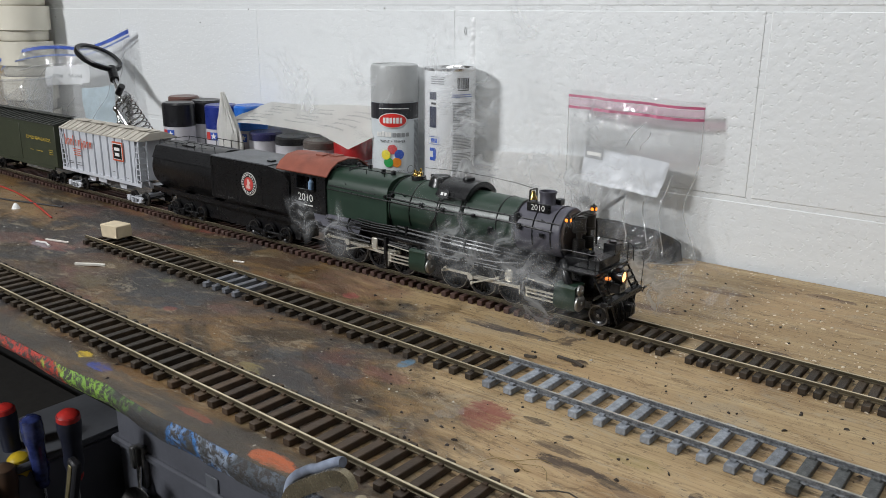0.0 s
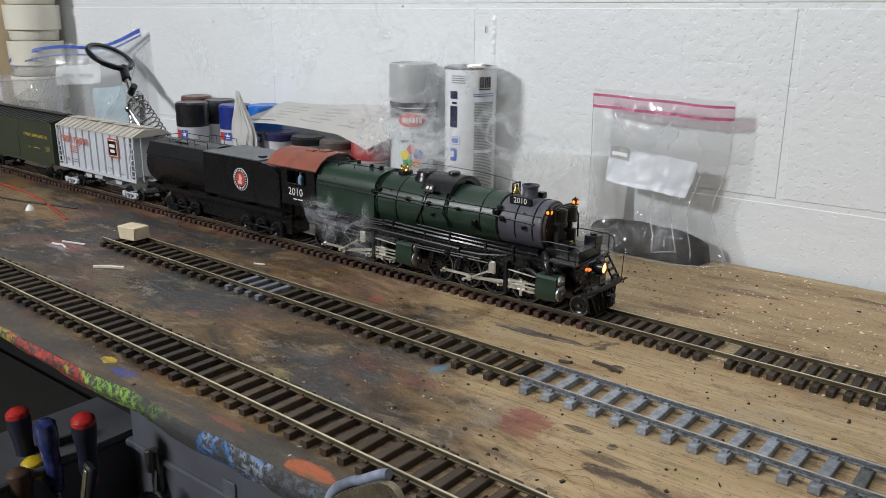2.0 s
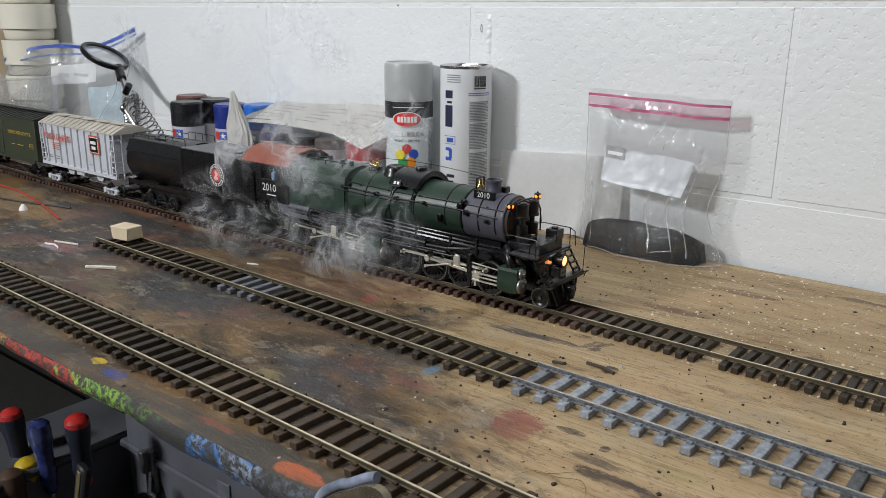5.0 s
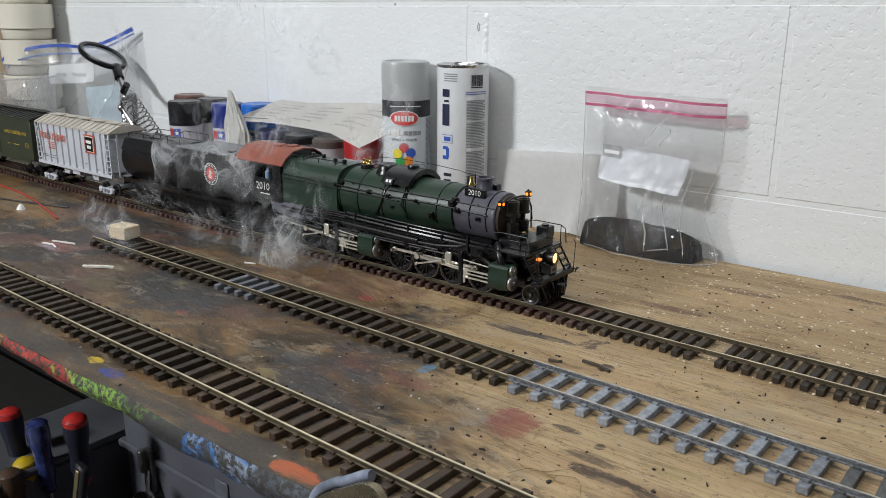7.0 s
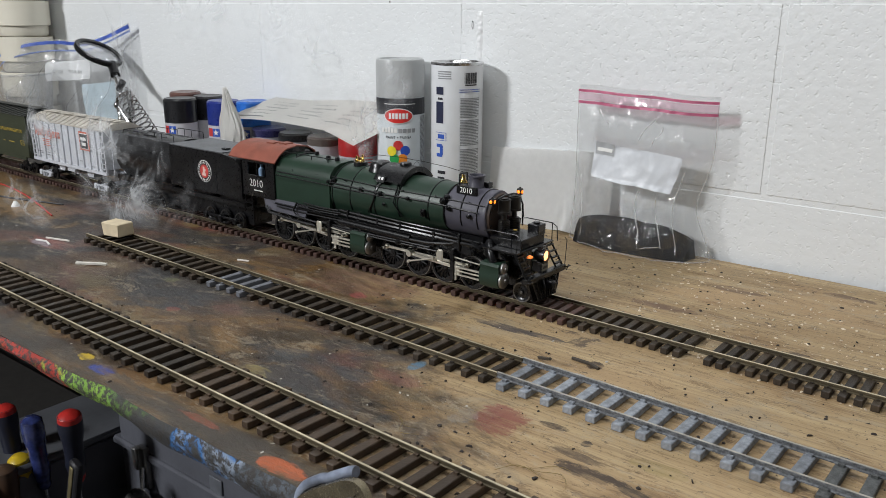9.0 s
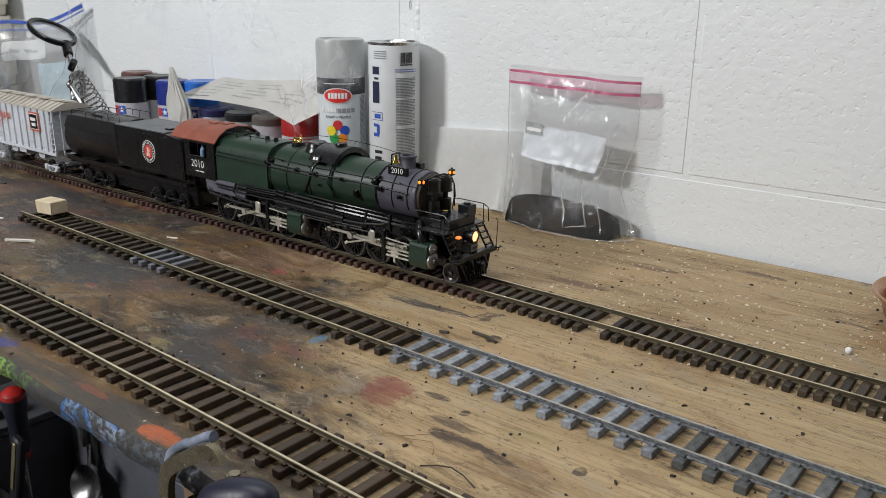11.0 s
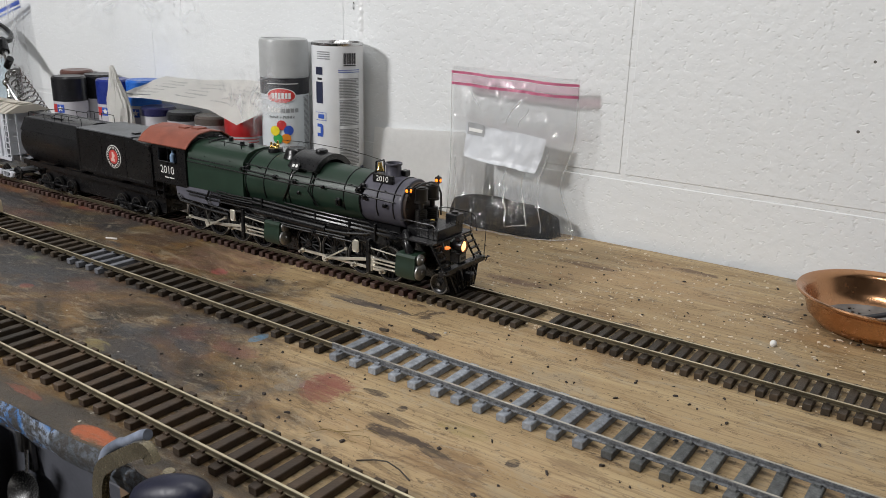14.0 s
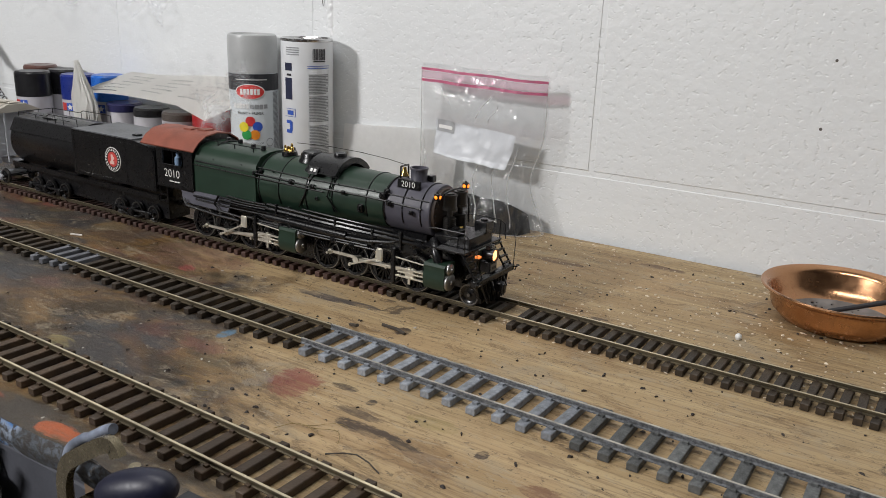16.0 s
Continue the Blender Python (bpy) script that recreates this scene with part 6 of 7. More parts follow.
tissue = thing("crumpled_tissue", pose(-0.770, -0.100, 0), "crumpled white tissue standing up between paint cans", "tissue")
part("cloth", thick(sheet(36, 26, lambda u, v: Vector(((0.046 * (1 - v) ** 0.9 * (0.85 + 0.25 * math.cos(9 * v)) + 0.004) * math.cos(6.283 * u) * (1 + 0.55 * noise.noise((4 * math.cos(6.283 * u), 4 * math.sin(6.283 * u), 3 * v))) + -0.016 * v * v,
     (0.022 * (1 - v) + 0.003) * math.sin(6.283 * u) * (1 + 0.4 * noise.noise((5 * math.cos(6.283 * u), 5 * math.sin(6.283 * u), 3 * v + 9))), 0.0005 + v * 0.150 + 0.004 * noise.noise((6 * u, 6 * v, 1))))), 0.0006),
     mat("white_tissue", (0.80, 0.79, 0.76), 0.85, vary=0.03), tissue)

pad = thing("paper_towel", pose(0, 0, 0), "folded white embossed paper towel leaning on the wall", "paper towel")


def towel_at(u, v):
    x = -0.350 + 0.178 * u
    lip = math.exp(-((u - 0.69) / 0.07) ** 2) * (1 - v) ** 3
    y = -0.0175 + 0.0105 * v - 0.016 * lip + 0.0012 * math.sin(u * 22 + 6 * v) * (1 - v)
    return Vector((x, y, 0.0005 + (0.0945 + 0.0105 * u) * v + 0.0006 * math.sin(60 * u) * v + 0.006 * lip))


part("sheet", thick(sheet(60, 30, towel_at), 0.0025), mat("embossed_towel", (0.85, 0.85, 0.84), 0.85, vary=0.03, scale=120, bump=0.8), pad)

# zip bag with black powder
bag = thing("zip_bag", pose(0, 0, 0), "clear zip bag with pink seal, holding black powder", "plastic bag", "zip bags by the wall")


def fold(u, v, k):
    """Sharp folds of thin film: ridges where the noise crosses its middle."""
    return max(0.0, 1 - 3.2 * abs(noise.noise((u * 5.6 + k, v * 4.0 - 0.8 * u, k))))


def bag_front(u, v):
    waist = math.exp(-((v - 0.33) / 0.20) ** 2)
    w = 0.168 + 0.010 * (1 - v) ** 3 - 0.018 * waist
    x = -0.1315 + (u - 0.5) * w + 0.004 * (1 - v) - 0.008 * waist
    bulge = math.sin(math.pi * min(max(u, 0), 1)) ** 0.6
    body = 0.030 * (1 - v) ** 1.4 + 0.006
    crumple = 0.0058 * fold(u, v, 3.1) + 0.0042 * fold(1.7 * u + 0.4 * v, 0.8 * v, 8.4) + 0.0026 * fold(2.6 * u - 0.9 * v, 2.1 * v + 0.5 * u, 5.7) + 0.0018 * noise.noise((u * 16, v * 9, 8))
    window = max(0.0, min(1.0, 9 * (u - 0.12), 9 * (0.88 - u), 12 * (v - 0.36), 12 * (0.72 - v)))
    crumple *= 1 - 0.86 * window
    y = -0.026 - bulge * body - crumple * bulge * min(1.0, 4.0 * (1 - v))
    return Vector((x, y, 0.001 + 0.184 * v - 0.004 * u * v + 0.002 * noise.noise((u * 3, 0, 5))))


def bag_back(u, v):
    p = bag_front(u, v)
    return Vector((p.x, -0.0215 - 0.003 * math.sin(math.pi * u) * (1 - v) + 0.001 * noise.noise((u * 9, v * 9, 1)), p.z))


part("front_film", sheet(90, 96, bag_front), BAG, bag, "wrinkled clear film")
part("back_film", sheet(30, 30, bag_back), BAG, bag)
PINK = clear("pink_zip", (0.97, 0.70, 0.79), 0.10, 0.15, 0.3, 60, 0.25)
for v0, v1 in ((0.885, 0.902), (0.906, 0.952), (0.956, 0.972)):
    part("zip_strip", thick(sheet(50, 3, lambda u, v: bag_front(u, v0 + (v1 - v0) * v) + Vector((0, -0.0012, 0))), 0.001), PINK if 0.903 < v0 < 0.95 else mat("pink_plastic", (0.66, 0.20, 0.33), 0.35), bag, "pink seal strip")
part("label", sheet(40, 24, lambda u, v: bag_front(0.18 + 0.64 * u, 0.44 + 0.22 * v - 0.03 * u) + Vector((0, -0.0010, 0))), mat("bag_label_white", (0.60, 0.625, 0.66), 0.4, vary=0.05, scale=25), bag, "white writing panel")
part("label_tab", sheet(10, 6, lambda u, v: bag_front(0.19 + 0.15 * u, 0.585 + 0.075 * v) + Vector((0, -0.0016, 0))), mat("tab_grey", (0.36, 0.37, 0.38), 0.4), bag)
part("print_block", sheet(10, 2, lambda u, v: bag_front(0.205 + 0.12 * u, 0.605 + 0.022 * v) + Vector((0, -0.0021, 0))), WHITE, bag)


def powder_at(u, v):
    w = 0.146 + 0.006 * v
    x = -0.133 + (u - 0.5) * w
    prof = math.sin(math.pi * u) ** 0.16
    return Vector((x, -0.027 - (0.028 * prof) * (1 - v) ** 0.7, 0.0008 + (0.036 - 0.004 * u) * prof * v ** 0.8 + (0.0016 * noise.noise((u * 6, 1, 2)) * v)))


part("powder", thick(sheet(40, 14, powder_at), 0.004), mat("black_powder", (0.012, 0.012, 0.013), 0.75, vary=0.4, scale=300, bump=0.8), bag, "heap of fine black powder")
# whitish tubes paint the glints along the folds; the welded seams share their film
GLINT_SEAM = clear("glint_and_seam_film", (0.99, 0.99, 0.99), 0.25, 0.15, 0.2, haze=0.22)
FOLDS = [(0.60, 0.06, 0.61, 0.40, 0.0009), (0.74, 0.08, 0.745, 0.40, 0.0007), (0.61, 0.06, 0.74, 0.09, 0.0006), (0.52, 0.70, 0.60, 0.84, 0.0007), (0.62, 0.68, 0.66, 0.80, 0.0006), (0.84, 0.05, 0.86, 0.55, 0.0006), (0.14, 0.05, 0.10, 0.42, 0.0005), (0.28, 0.76, 0.20, 0.86, 0.0005)]
for k, (u0, v0, u1, v1, r) in enumerate(FOLDS):
    pts = [bag_front(u0 + (u1 - u0) * f / 10 + 0.012 * math.sin(f * 0.5 + k), min(0.88, v0 + (v1 - v0) * f / 10)) + Vector((0, -0.0008, 0)) for f in range(11)]
    part("crease_glint", tube(bmesh.new(), pts, r, 5), GLINT_SEAM, bag, "hazy white strand painting the glint of a fold")

for u_ in (0.004, 0.996):
    part("side_seam", tube(bmesh.new(), [bag_front(u_, 0.01 + 0.95 * f / 40) + Vector((0, -0.0004, 0)) for f in range(41)], 0.0006, 5), GLINT_SEAM, bag, "welded edge of the bag")
part("bottom_seam", tube(bmesh.new(), [bag_front(0.01 + 0.98 * f / 40, 0.004) + Vector((0, -0.0004, 0.0004)) for f in range(41)], 0.0006, 5), GLINT_SEAM, bag)
part("corner_flap", sheet(8, 8, lambda u, v: bag_front(0.90, 0.16 * (1 - v)) + Vector((0.030 * u * v + 0.004 * u, 0.004 + 0.010 * u, -0.001 * v))), BAG, bag, "loose bottom corner of the film")

# large zip bag, soldering stand with magnifier, tubs, tape, bowl at the far end
bag2 = thing("large_zip_bag", pose(0, 0, 0), "large clear zip bag with blue seal and written label", "plastic bag", "zip bags by the wall")


def bigbag(u, v):
    x = -1.500 + 0.322 * u + 0.025 * (1 - 0.6 * v) * u
    y = -0.062 + 0.044 * u - 0.052 * math.exp(-((u - 0.04) / 0.2) ** 2) - 0.026 * math.sin(math.pi * u) * (1 - v) ** 0.7 - 0.006 * noise.noise((u * 6, v * 5, 2))
    z = 0.001 + v * (0.172 + 0.062 * u ** 0.8 + 0.010 * math.sin(u * 7))
    return Vector((x, y, z))


part("film", sheet(60, 40, bigbag), BAGHAZE, bag2, "wrinkled hazy film")
part("back_film", sheet(20, 16, lambda u, v: bigbag(u, v) + Vector((0, 0.012 * math.sin(math.pi * u) * (1 - v) + 0.002, 0))), BAG, bag2)
part("zip_strip", thick(sheet(50, 3, lambda u, v: bigbag(u, 0.955 + 0.030 * v) + Vector((0, -0.0015, 0))), 0.001), mat("blue_zip", (0.13, 0.22, 0.66), 0.35), bag2, "blue seal strip")
part("zip_line", thick(sheet(50, 2, lambda u, v: bigbag(u, 0.865 + 0.065 * u + 0.014 * v) + Vector((0, -0.0015, 0))), 0.001), mat("pale_blue_zip", (0.30, 0.38, 0.65), 0.35), bag2)
part("label", sheet(20, 8, lambda u, v: bigbag(0.30 + 0.36 * u, 0.60 + 0.18 * v + 0.05 * u) + Vector((0, -0.0015, 0))), clear("milky_label", (1, 1, 1), 0.05, 0.2, 0.1, haze=0.55), bag2, "translucent white writing panel")
part("card", sheet(12, 10, lambda u, v: bigbag(0.58 + 0.25 * u, 0.18 + 0.42 * v) + Vector((0, 0.004, 0))), mat("pale_blue_card", (0.50, 0.62, 0.68), 0.6), bag2, "pale blue card inside")
bm = bmesh.new()
for a, b in ((0.36, 0.44), (0.49, 0.60)):
    tube(bm, [bigbag(a + (b - a) * k / 14, 0.70 + 0.02 * math.sin(k * 2.1) + 0.1 * (a - 0.36)) + Vector((0, -0.0026, 0)) for k in range(15)], 0.00032, 4)
part("scribble", bm, INKGREY, bag2)

# painted glints again: pale tubes laid over the large bag's crinkles
for u0, v0, u1, v1 in ((0.08, 0.15, 0.30, 0.80), (0.30, 0.05, 0.52, 0.50), (0.55, 0.05, 0.95, 0.85), (0.02, 0.55, 0.20, 0.12), (0.86, 0.10, 0.93, 0.75), (0.15, 0.78, 0.42, 0.82)):
    part("crease_glint", tube(bmesh.new(), [bigbag(u0 + (u1 - u0) * f / 16 + 0.012 * math.sin(f * 0.9), v0 + (v1 - v0) * f / 16) + Vector((0, -0.0012, 0)) for f in range(17)], 0.0007, 5), GLINT_SEAM, bag2, "hazy white strand painting the glint of a fold")
stand = thing("magnifier_stand", pose(0.018, -0.016, 0), "metal magnifier and soldering iron stand with wire coil holder", "magnifier stand")
part("base", lathed([(0, 0), (0.045, 0), (0.045, 0.008), (0.040, 0.012), (0, 0.012)], 36, Matrix.Translation((-1.090, -0.075, 0))), mat("cast_iron", (0.05, 0.05, 0.055), 0.5, metal=0.6), stand)
part("post", rods([((-1.083, -0.075, 0.01), (-1.083, -0.075, 0.128))], 0.0055, 14), TIN, stand, "grey steel post")
bm = rods([((-1.135, -0.075, 0.058), (-1.078, -0.075, 0.082)), ((-1.118, -0.078, 0.115), (-1.130, -0.072, 0.088)), ((-1.130, -0.072, 0.088), (-1.118, -0.075, 0.070))], 0.0035, 10)
for c in ((-1.106, -0.076, 0.120), (-1.128, -0.074, 0.100), (-1.118, -0.075, 0.076), (-1.090, -0.075, 0.122)):
    bmesh.ops.create_icosphere(bm, subdivisions=2, radius=0.0075, matrix=Matrix.Translation(c))
part("joint", bm, TIN, stand, "clamp joints of bare metal")
bm = bmesh.new()
tube(bm, [Vector((-1.100, -0.078, 0.124)).lerp(Vector((-1.030, -0.072, 0.052)), k / 180) + Vector((0.0135 * math.cos(k * 0.36) * 0.72, 0.0135 * math.sin(k * 0.36), 0.0135 * math.cos(k * 0.36) * 0.7)) for k in range(181)], 0.0014, 5)
part("coil", bm, TIN, stand, "bright wire coil")
bm = bmesh.new()
tube(bm, [(-1.106, -0.085, 0.100), (-1.070, -0.088, 0.070), (-1.035, -0.080, 0.030), (-1.020, -0.075, 0.0022)], 0.0022, 6)
part("wire_arm", bm, TIN, stand)
part("arm", rods([((-1.166, -0.051, 0.150), (-1.108, -0.074, 0.122))], 0.0048, 12), TIN, stand)
part("thumb_screw", rods([((-1.100, -0.085, 0.130), (-1.086, -0.085, 0.144))], 0.006, 10), BLACK, stand)
q = Matrix.Translation((-1.216, -0.050, 0.187)) @ Vector((0.46, 0.18, 0.84)).normalized().to_track_quat("Z", "Y").to_matrix().to_4x4()
part("ring", lathed([(0.0362, -0.004), (0.0418, -0.005), (0.0435, -0.003), (0.0435, 0.003), (0.0418, 0.005), (0.0362, 0.004), (0.0362, -0.004)], 48, q), BLACK, stand, "black plastic lens ring")
part("lens", lathed([(0.0, 0.003), (0.020, 0.002), (0.0362, 0.0)], 40, q), LENS, stand, "clear magnifying lens")
part("ring_neck", rods([((-1.188, -0.042, 0.168), (-1.164, -0.052, 0.149))], 0.0085, 12), BLACK, stand)

TUBW = mat("white_tub_plastic", (0.72, 0.685, 0.58), 0.4, vary=0.06, scale=8)
for k in range(5):
    z = 0.0 + k * 0.070
    t_ = thing("plastic_tub", pose(-1.487, -0.061, z + 0.0005), "stained white plastic tub in a tall stack", "plastic tub", "stacked plastic tubs")
    part("wall", lathed([(0, 0.0), (0.044, 0.0), (0.046, 0.003), (0.0475, 0.0205), (0.0525, 0.0215), (0.0535, 0.0690), (0.0515, 0.0692), (0.049, 0.030), (0, 0.028)], 40), TUBW, t_)
post = thing("tan_board", pose(0, 0, 0), "tan hardboard panel leaning against the block wall", "board")
part("panel", boxed(-1.80, -1.527, -0.0050, -0.0006, 0.0004, 0.62, bevel=0.0006), mat("tan_cardboard", (0.36, 0.28, 0.17), 0.8, vary=0.15, scale=12), post)
tape = thing("tape_roll", pose(-1.52, -0.155, 0.0475, 90, 0, 30), "roll of black tape with a pale blue core", "tape roll")
part("tape", lathed([(0.026, -0.012), (0.047, -0.012), (0.047, 0.012), (0.026, 0.012), (0.026, -0.012)], 40), RUBBER, tape)
part("core", lathed([(0.024, -0.0125), (0.0262, -0.0125), (0.0262, 0.0125), (0.024, 0.0125), (0.024, -0.0125)], 40), mat("core_blue", (0.35, 0.5, 0.6), 0.5), tape)
jar = thing("clear_bowl", pose(-1.43, -0.135, 0.0), "clear plastic bowl with a thin rim", "bowl")
part("wall", lathed([(0, 0.001), (0.055, 0.001), (0.075, 0.06), (0.084, 0.142), (0.0845, 0.142), (0.077, 0.06), (0.058, -0.0)], 48), BAGHAZE, jar)
part("rim", lathed([(0.084, 0.140), (0.087, 0.141), (0.087, 0.1445), (0.084, 0.1445), (0.084, 0.140)], 48), BAGHAZE, jar)

bowl = thing("copper_bowl", pose(0.2825, -0.106, 0), "shallow copper bowl with dark crumbs and a thin rod", "bowl")
part("wall", lathed([(0, 0.0005), (0.040, 0.0005), (0.048, 0.003), (0.0565, 0.012), (0.0598, 0.0235), (0.0612, 0.0262), (0.0640, 0.0280), (0.0668, 0.0298), (0.0676, 0.0312), (0.0668, 0.0324), (0.0650, 0.0322), (0.0628, 0.0308), (0.0600, 0.0292), (0.0582, 0.0265), (0.0545, 0.0150), (0.046, 0.0052), (0.038, 0.0035), (0, 0.0033)], 72), COPPER, bowl)
part("residue", lathed([(0, 0.0044), (0.036, 0.0044), (0.0455, 0.0060)], 40), mat("grey_residue", (0.16, 0.155, 0.15), 0.6, vary=0.4, scale=70), bowl, "grey powdery residue")
rnd = random.Random(8)
bm = bmesh.new()
for k in range(70):
    a, r = rnd.uniform(0, 6.28), 0.038 * rnd.random() ** 0.5
    q = rnd.uniform(0.0005, 0.0013)
    box(bm, r * math.cos(a) - q, r * math.cos(a) + q, r * math.sin(a) - q, r * math.sin(a) + q, 0.0045, 0.0045 + q)
tagged(part("crumbs", bm, BLACK, bowl), kind="stuff")
rod_ = thing("metal_rod", pose(0.2825, -0.106, 0), "thin dark metal rod lying in the copper bowl", "rod")
part("shaft", rods([((-0.024, -0.020, 0.0085), (0.085, 0.022, 0.0425))], 0.0022, 10), RUBBER, rod_)
part("tip", rods([((-0.034, -0.0235, 0.0062), (-0.024, -0.020, 0.0085))], 0.003, 10), BLACK, rod_)

# ---- on the bench ----
blk = thing("wood_block", pose(-0.617, -0.3935, 0.0046, 0, 0, 8), "small pale wood block set across the siding end", "wood block")
bm = boxed(-0.0138, 0.0138, -0.0110, 0.0110, 0.0052, 0.0205, bevel=0.0010)
for v in bm.verts:
    v.co += Vector([0.0008 * noise.noise(v.co * 90 + Vector((k, 0, 0))) for k in range(3)])
    if v.co.x < 0 and v.co.z > 0.012:
        v.co.x -= 0.002
part("body", bm, mat("pale_pine", (0.62, 0.52, 0.36), 0.7, vary=0.12, scale=70), blk)
bm = thing("wire", pose(0, 0, 0), "loose black hook-up wire lying across the bench", "wire")
part("strand", tube(bmesh.new(), [(-1.3 + 0.05 * k, -0.395 + 0.012 * math.sin(k * 0.8) + 0.005 * k, 0.0013) for k in range(10)], 0.0012, 6), RUBBER, bm)
bm = thing("red_wire", pose(0, 0, 0), "loose red hook-up wire running beside the track", "wire")
part("strand", tube(bmesh.new(), [(-1.35 + 0.05 * k, -0.375 + 0.045 * math.sin(k * 0.30), 0.0013) for k in range(12)], 0.0011, 6), mat("red_insulation", (0.45, 0.04, 0.03), 0.4), bm)


def twig(pts, r, words, colour):
    t_ = thing("wood_splinter", pose(0, 0, 0), words, "splinter")
    part("body", tube(bmesh.new(), pts, r, 5), mat("splinter_%d" % int(colour[0] * 999), colour, 0.7), t_)


twig([(-0.052, -0.367, 0.001), (-0.042, -0.372, 0.004), (-0.034, -0.380, 0.009)], 0.0014, "dark splinter lying by the rail", (0.05, 0.04, 0.03))
twig([(-0.030, -0.352, 0.0012), (-0.015, -0.353, 0.0014), (-0.004, -0.357, 0.0012)], 0.0014, "dark curl of wood on the bench", (0.05, 0.035, 0.03))
twig([(-0.575, -0.470, 0.001), (-0.555, -0.460, 0.002), (-0.545, -0.452, 0.001)], 0.0018, "pale paint chip lying on the bench", (0.6, 0.58, 0.52))
twig([(-0.70, -0.440, 0.001), (-0.665, -0.430, 0.001)], 0.0012, "pale sliver of wood on the bench", (0.58, 0.55, 0.5))
twig([(-0.45, -0.352, 0.001), (-0.437, -0.347, 0.001)], 0.001, "pale sliver of wood on the bench", (0.58, 0.55, 0.5))
twig([(0.060, -0.530, 0.0006), (0.070, -0.525, 0.0022), (0.078, -0.523, 0.003), (0.088, -0.5245, 0.0022), (0.098, -0.528, 0.0006)], 0.0005, "dark curl of swarf on the bench", (0.05, 0.035, 0.03))
twig([(-0.700, -0.452, 0.001), (-0.684, -0.448, 0.0012), (-0.668, -0.452, 0.001)], 0.0012, "white paint chip lying on the bench", (0.66, 0.65, 0.62))
for k, (x, y, w_, a_) in enumerate(((0.034, -0.508, 0.040, 10), (0.046, -0.512, 0.030, -20), (0.030, -0.518, 0.034, 25), (-0.07, -0.515, 0.032, 5), (-0.06, -0.522, 0.026, -12))):
    c_, s_ = math.cos(math.radians(a_)), math.sin(math.radians(a_))
    pts = []
    for q in range(9):
        f_ = q / 8 - 0.5
        d_ = 0.006 * math.sin(5.0 * f_ + k) + 0.004 * f_ * f_
        pts.append((x + w_ * f_ * c_ - d_ * s_, y + w_ * f_ * s_ + d_ * c_, 0.0007 + 0.0012 * abs(math.sin(3 * f_ + k))))
    strand = thing("wire_strand", pose(0, 0, 0), "fine loose strand of brassy wire on the bench", "wire", "loose wire strands")
    part("strand", tube(bmesh.new(), pts, 0.00018, 5), mat("dull_strand", (0.22, 0.16, 0.06), 0.45, metal=0.5), strand)
pea = thing("round_pellet", pose(0.2197, -0.1989, 0.0), "small white round pellet on the bench", "pellet")
part("ball", lathed([(0.0001, 0.0), (0.0018, 0.0003), (0.0026, 0.0017), (0.0028, 0.0028), (0.0024, 0.0043), (0.0012, 0.0053), (0.0001, 0.0055)], 18), WHITE, pea)
nut = thing("glue_blob", pose(-0.895, -0.385, 0.0), "small dried white glue blob on the bench", "glue blob")
part("blob", lathed([(0.006, 0.0), (0.005, 0.003), (0.002, 0.0075), (0.0001, 0.0082)], 14), WHITE, nut)
rnd = random.Random(21)


def crumbs(name, words, count, area, lo, hi, material, flatness=0.5):
    bm = bmesh.new()
    for _ in range(count):
        x, y = rnd.uniform(*area[:2]), rnd.uniform(*area[2:])
        q = lo + (hi - lo) * rnd.random() ** 2.5
        a = rnd.uniform(0, 360)
        q *= 0.7
        got = bmesh.ops.create_cone(bm, cap_ends=True, segments=5, radius1=q, radius2=q * rnd.uniform(0.3, 0.8), depth=q * flatness, matrix=pose(x, y, q * flatness / 2 + 0.0001, rnd.uniform(-12, 12), rnd.uniform(-12, 12), a) @ Matrix.Diagonal((rnd.uniform(0.8, 1.8), rnd.uniform(0.5, 1.1), 1, 1)))
        for v in got["verts"]:
            v.co += Vector((rnd.uniform(-1, 1), rnd.uniform(-1, 1), 0)) * q * 0.35
    tagged(part(name, bm, material, smooth=False), words, name.split("_")[0], kind="stuff")


crumbs("sawdust", "scattered pale sawdust and wood chips on the bench", 1700, (-0.1, 0.42, -0.30, -0.02), 0.0003, 0.0026, mat("sawdust_pale", (0.66, 0.57, 0.44), 0.8))
crumbs("dark_grit", "scattered dark grit and crumbs on the bench", 800, (-0.25, 0.45, -0.60, -0.04), 0.0003, 0.0023, mat("dark_grit", (0.03, 0.022, 0.018), 0.7), 0.8)
crumbs("paint_flakes", "pale flakes of dried paint on the bench", 420, (-1.1, 0.0, -0.61, -0.30), 0.0003, 0.0020, mat("paint_flake", (0.42, 0.40, 0.36), 0.7), 0.3)
crumbs("dirt_crumbs", "dark dirt crumbs on the bench", 500, (-1.2, 0.0, -0.61, -0.04), 0.0003, 0.0018, mat("dark_grit", (0.03, 0.022, 0.018), 0.7), 0.8)

# ---- below the bench: toolbox and tools ----
boxx = thing("tool_case", pose(-0.825, -0.315, 0, 0, 0, 0), "dark grey plastic tool case with metal latch under the bench", "tool case")
part("body", boxed(0, 0.62, 0.0, 0.19, -0.5545, -0.272, bevel=0.012), PLASTIC_GREY, boxx)
part("rim", boxed(-0.004, 0.624, -0.006, 0.194, -0.375, -0.362, bevel=0.003), PLASTIC_GREY, boxx)
bm = boxed(0.068, 0.090, -0.010, 0.0, -0.420, -0.352, bevel=0.002)
box(bm, 0.060, 0.072, -0.014, -0.002, -0.392, -0.356, bevel=0.002)
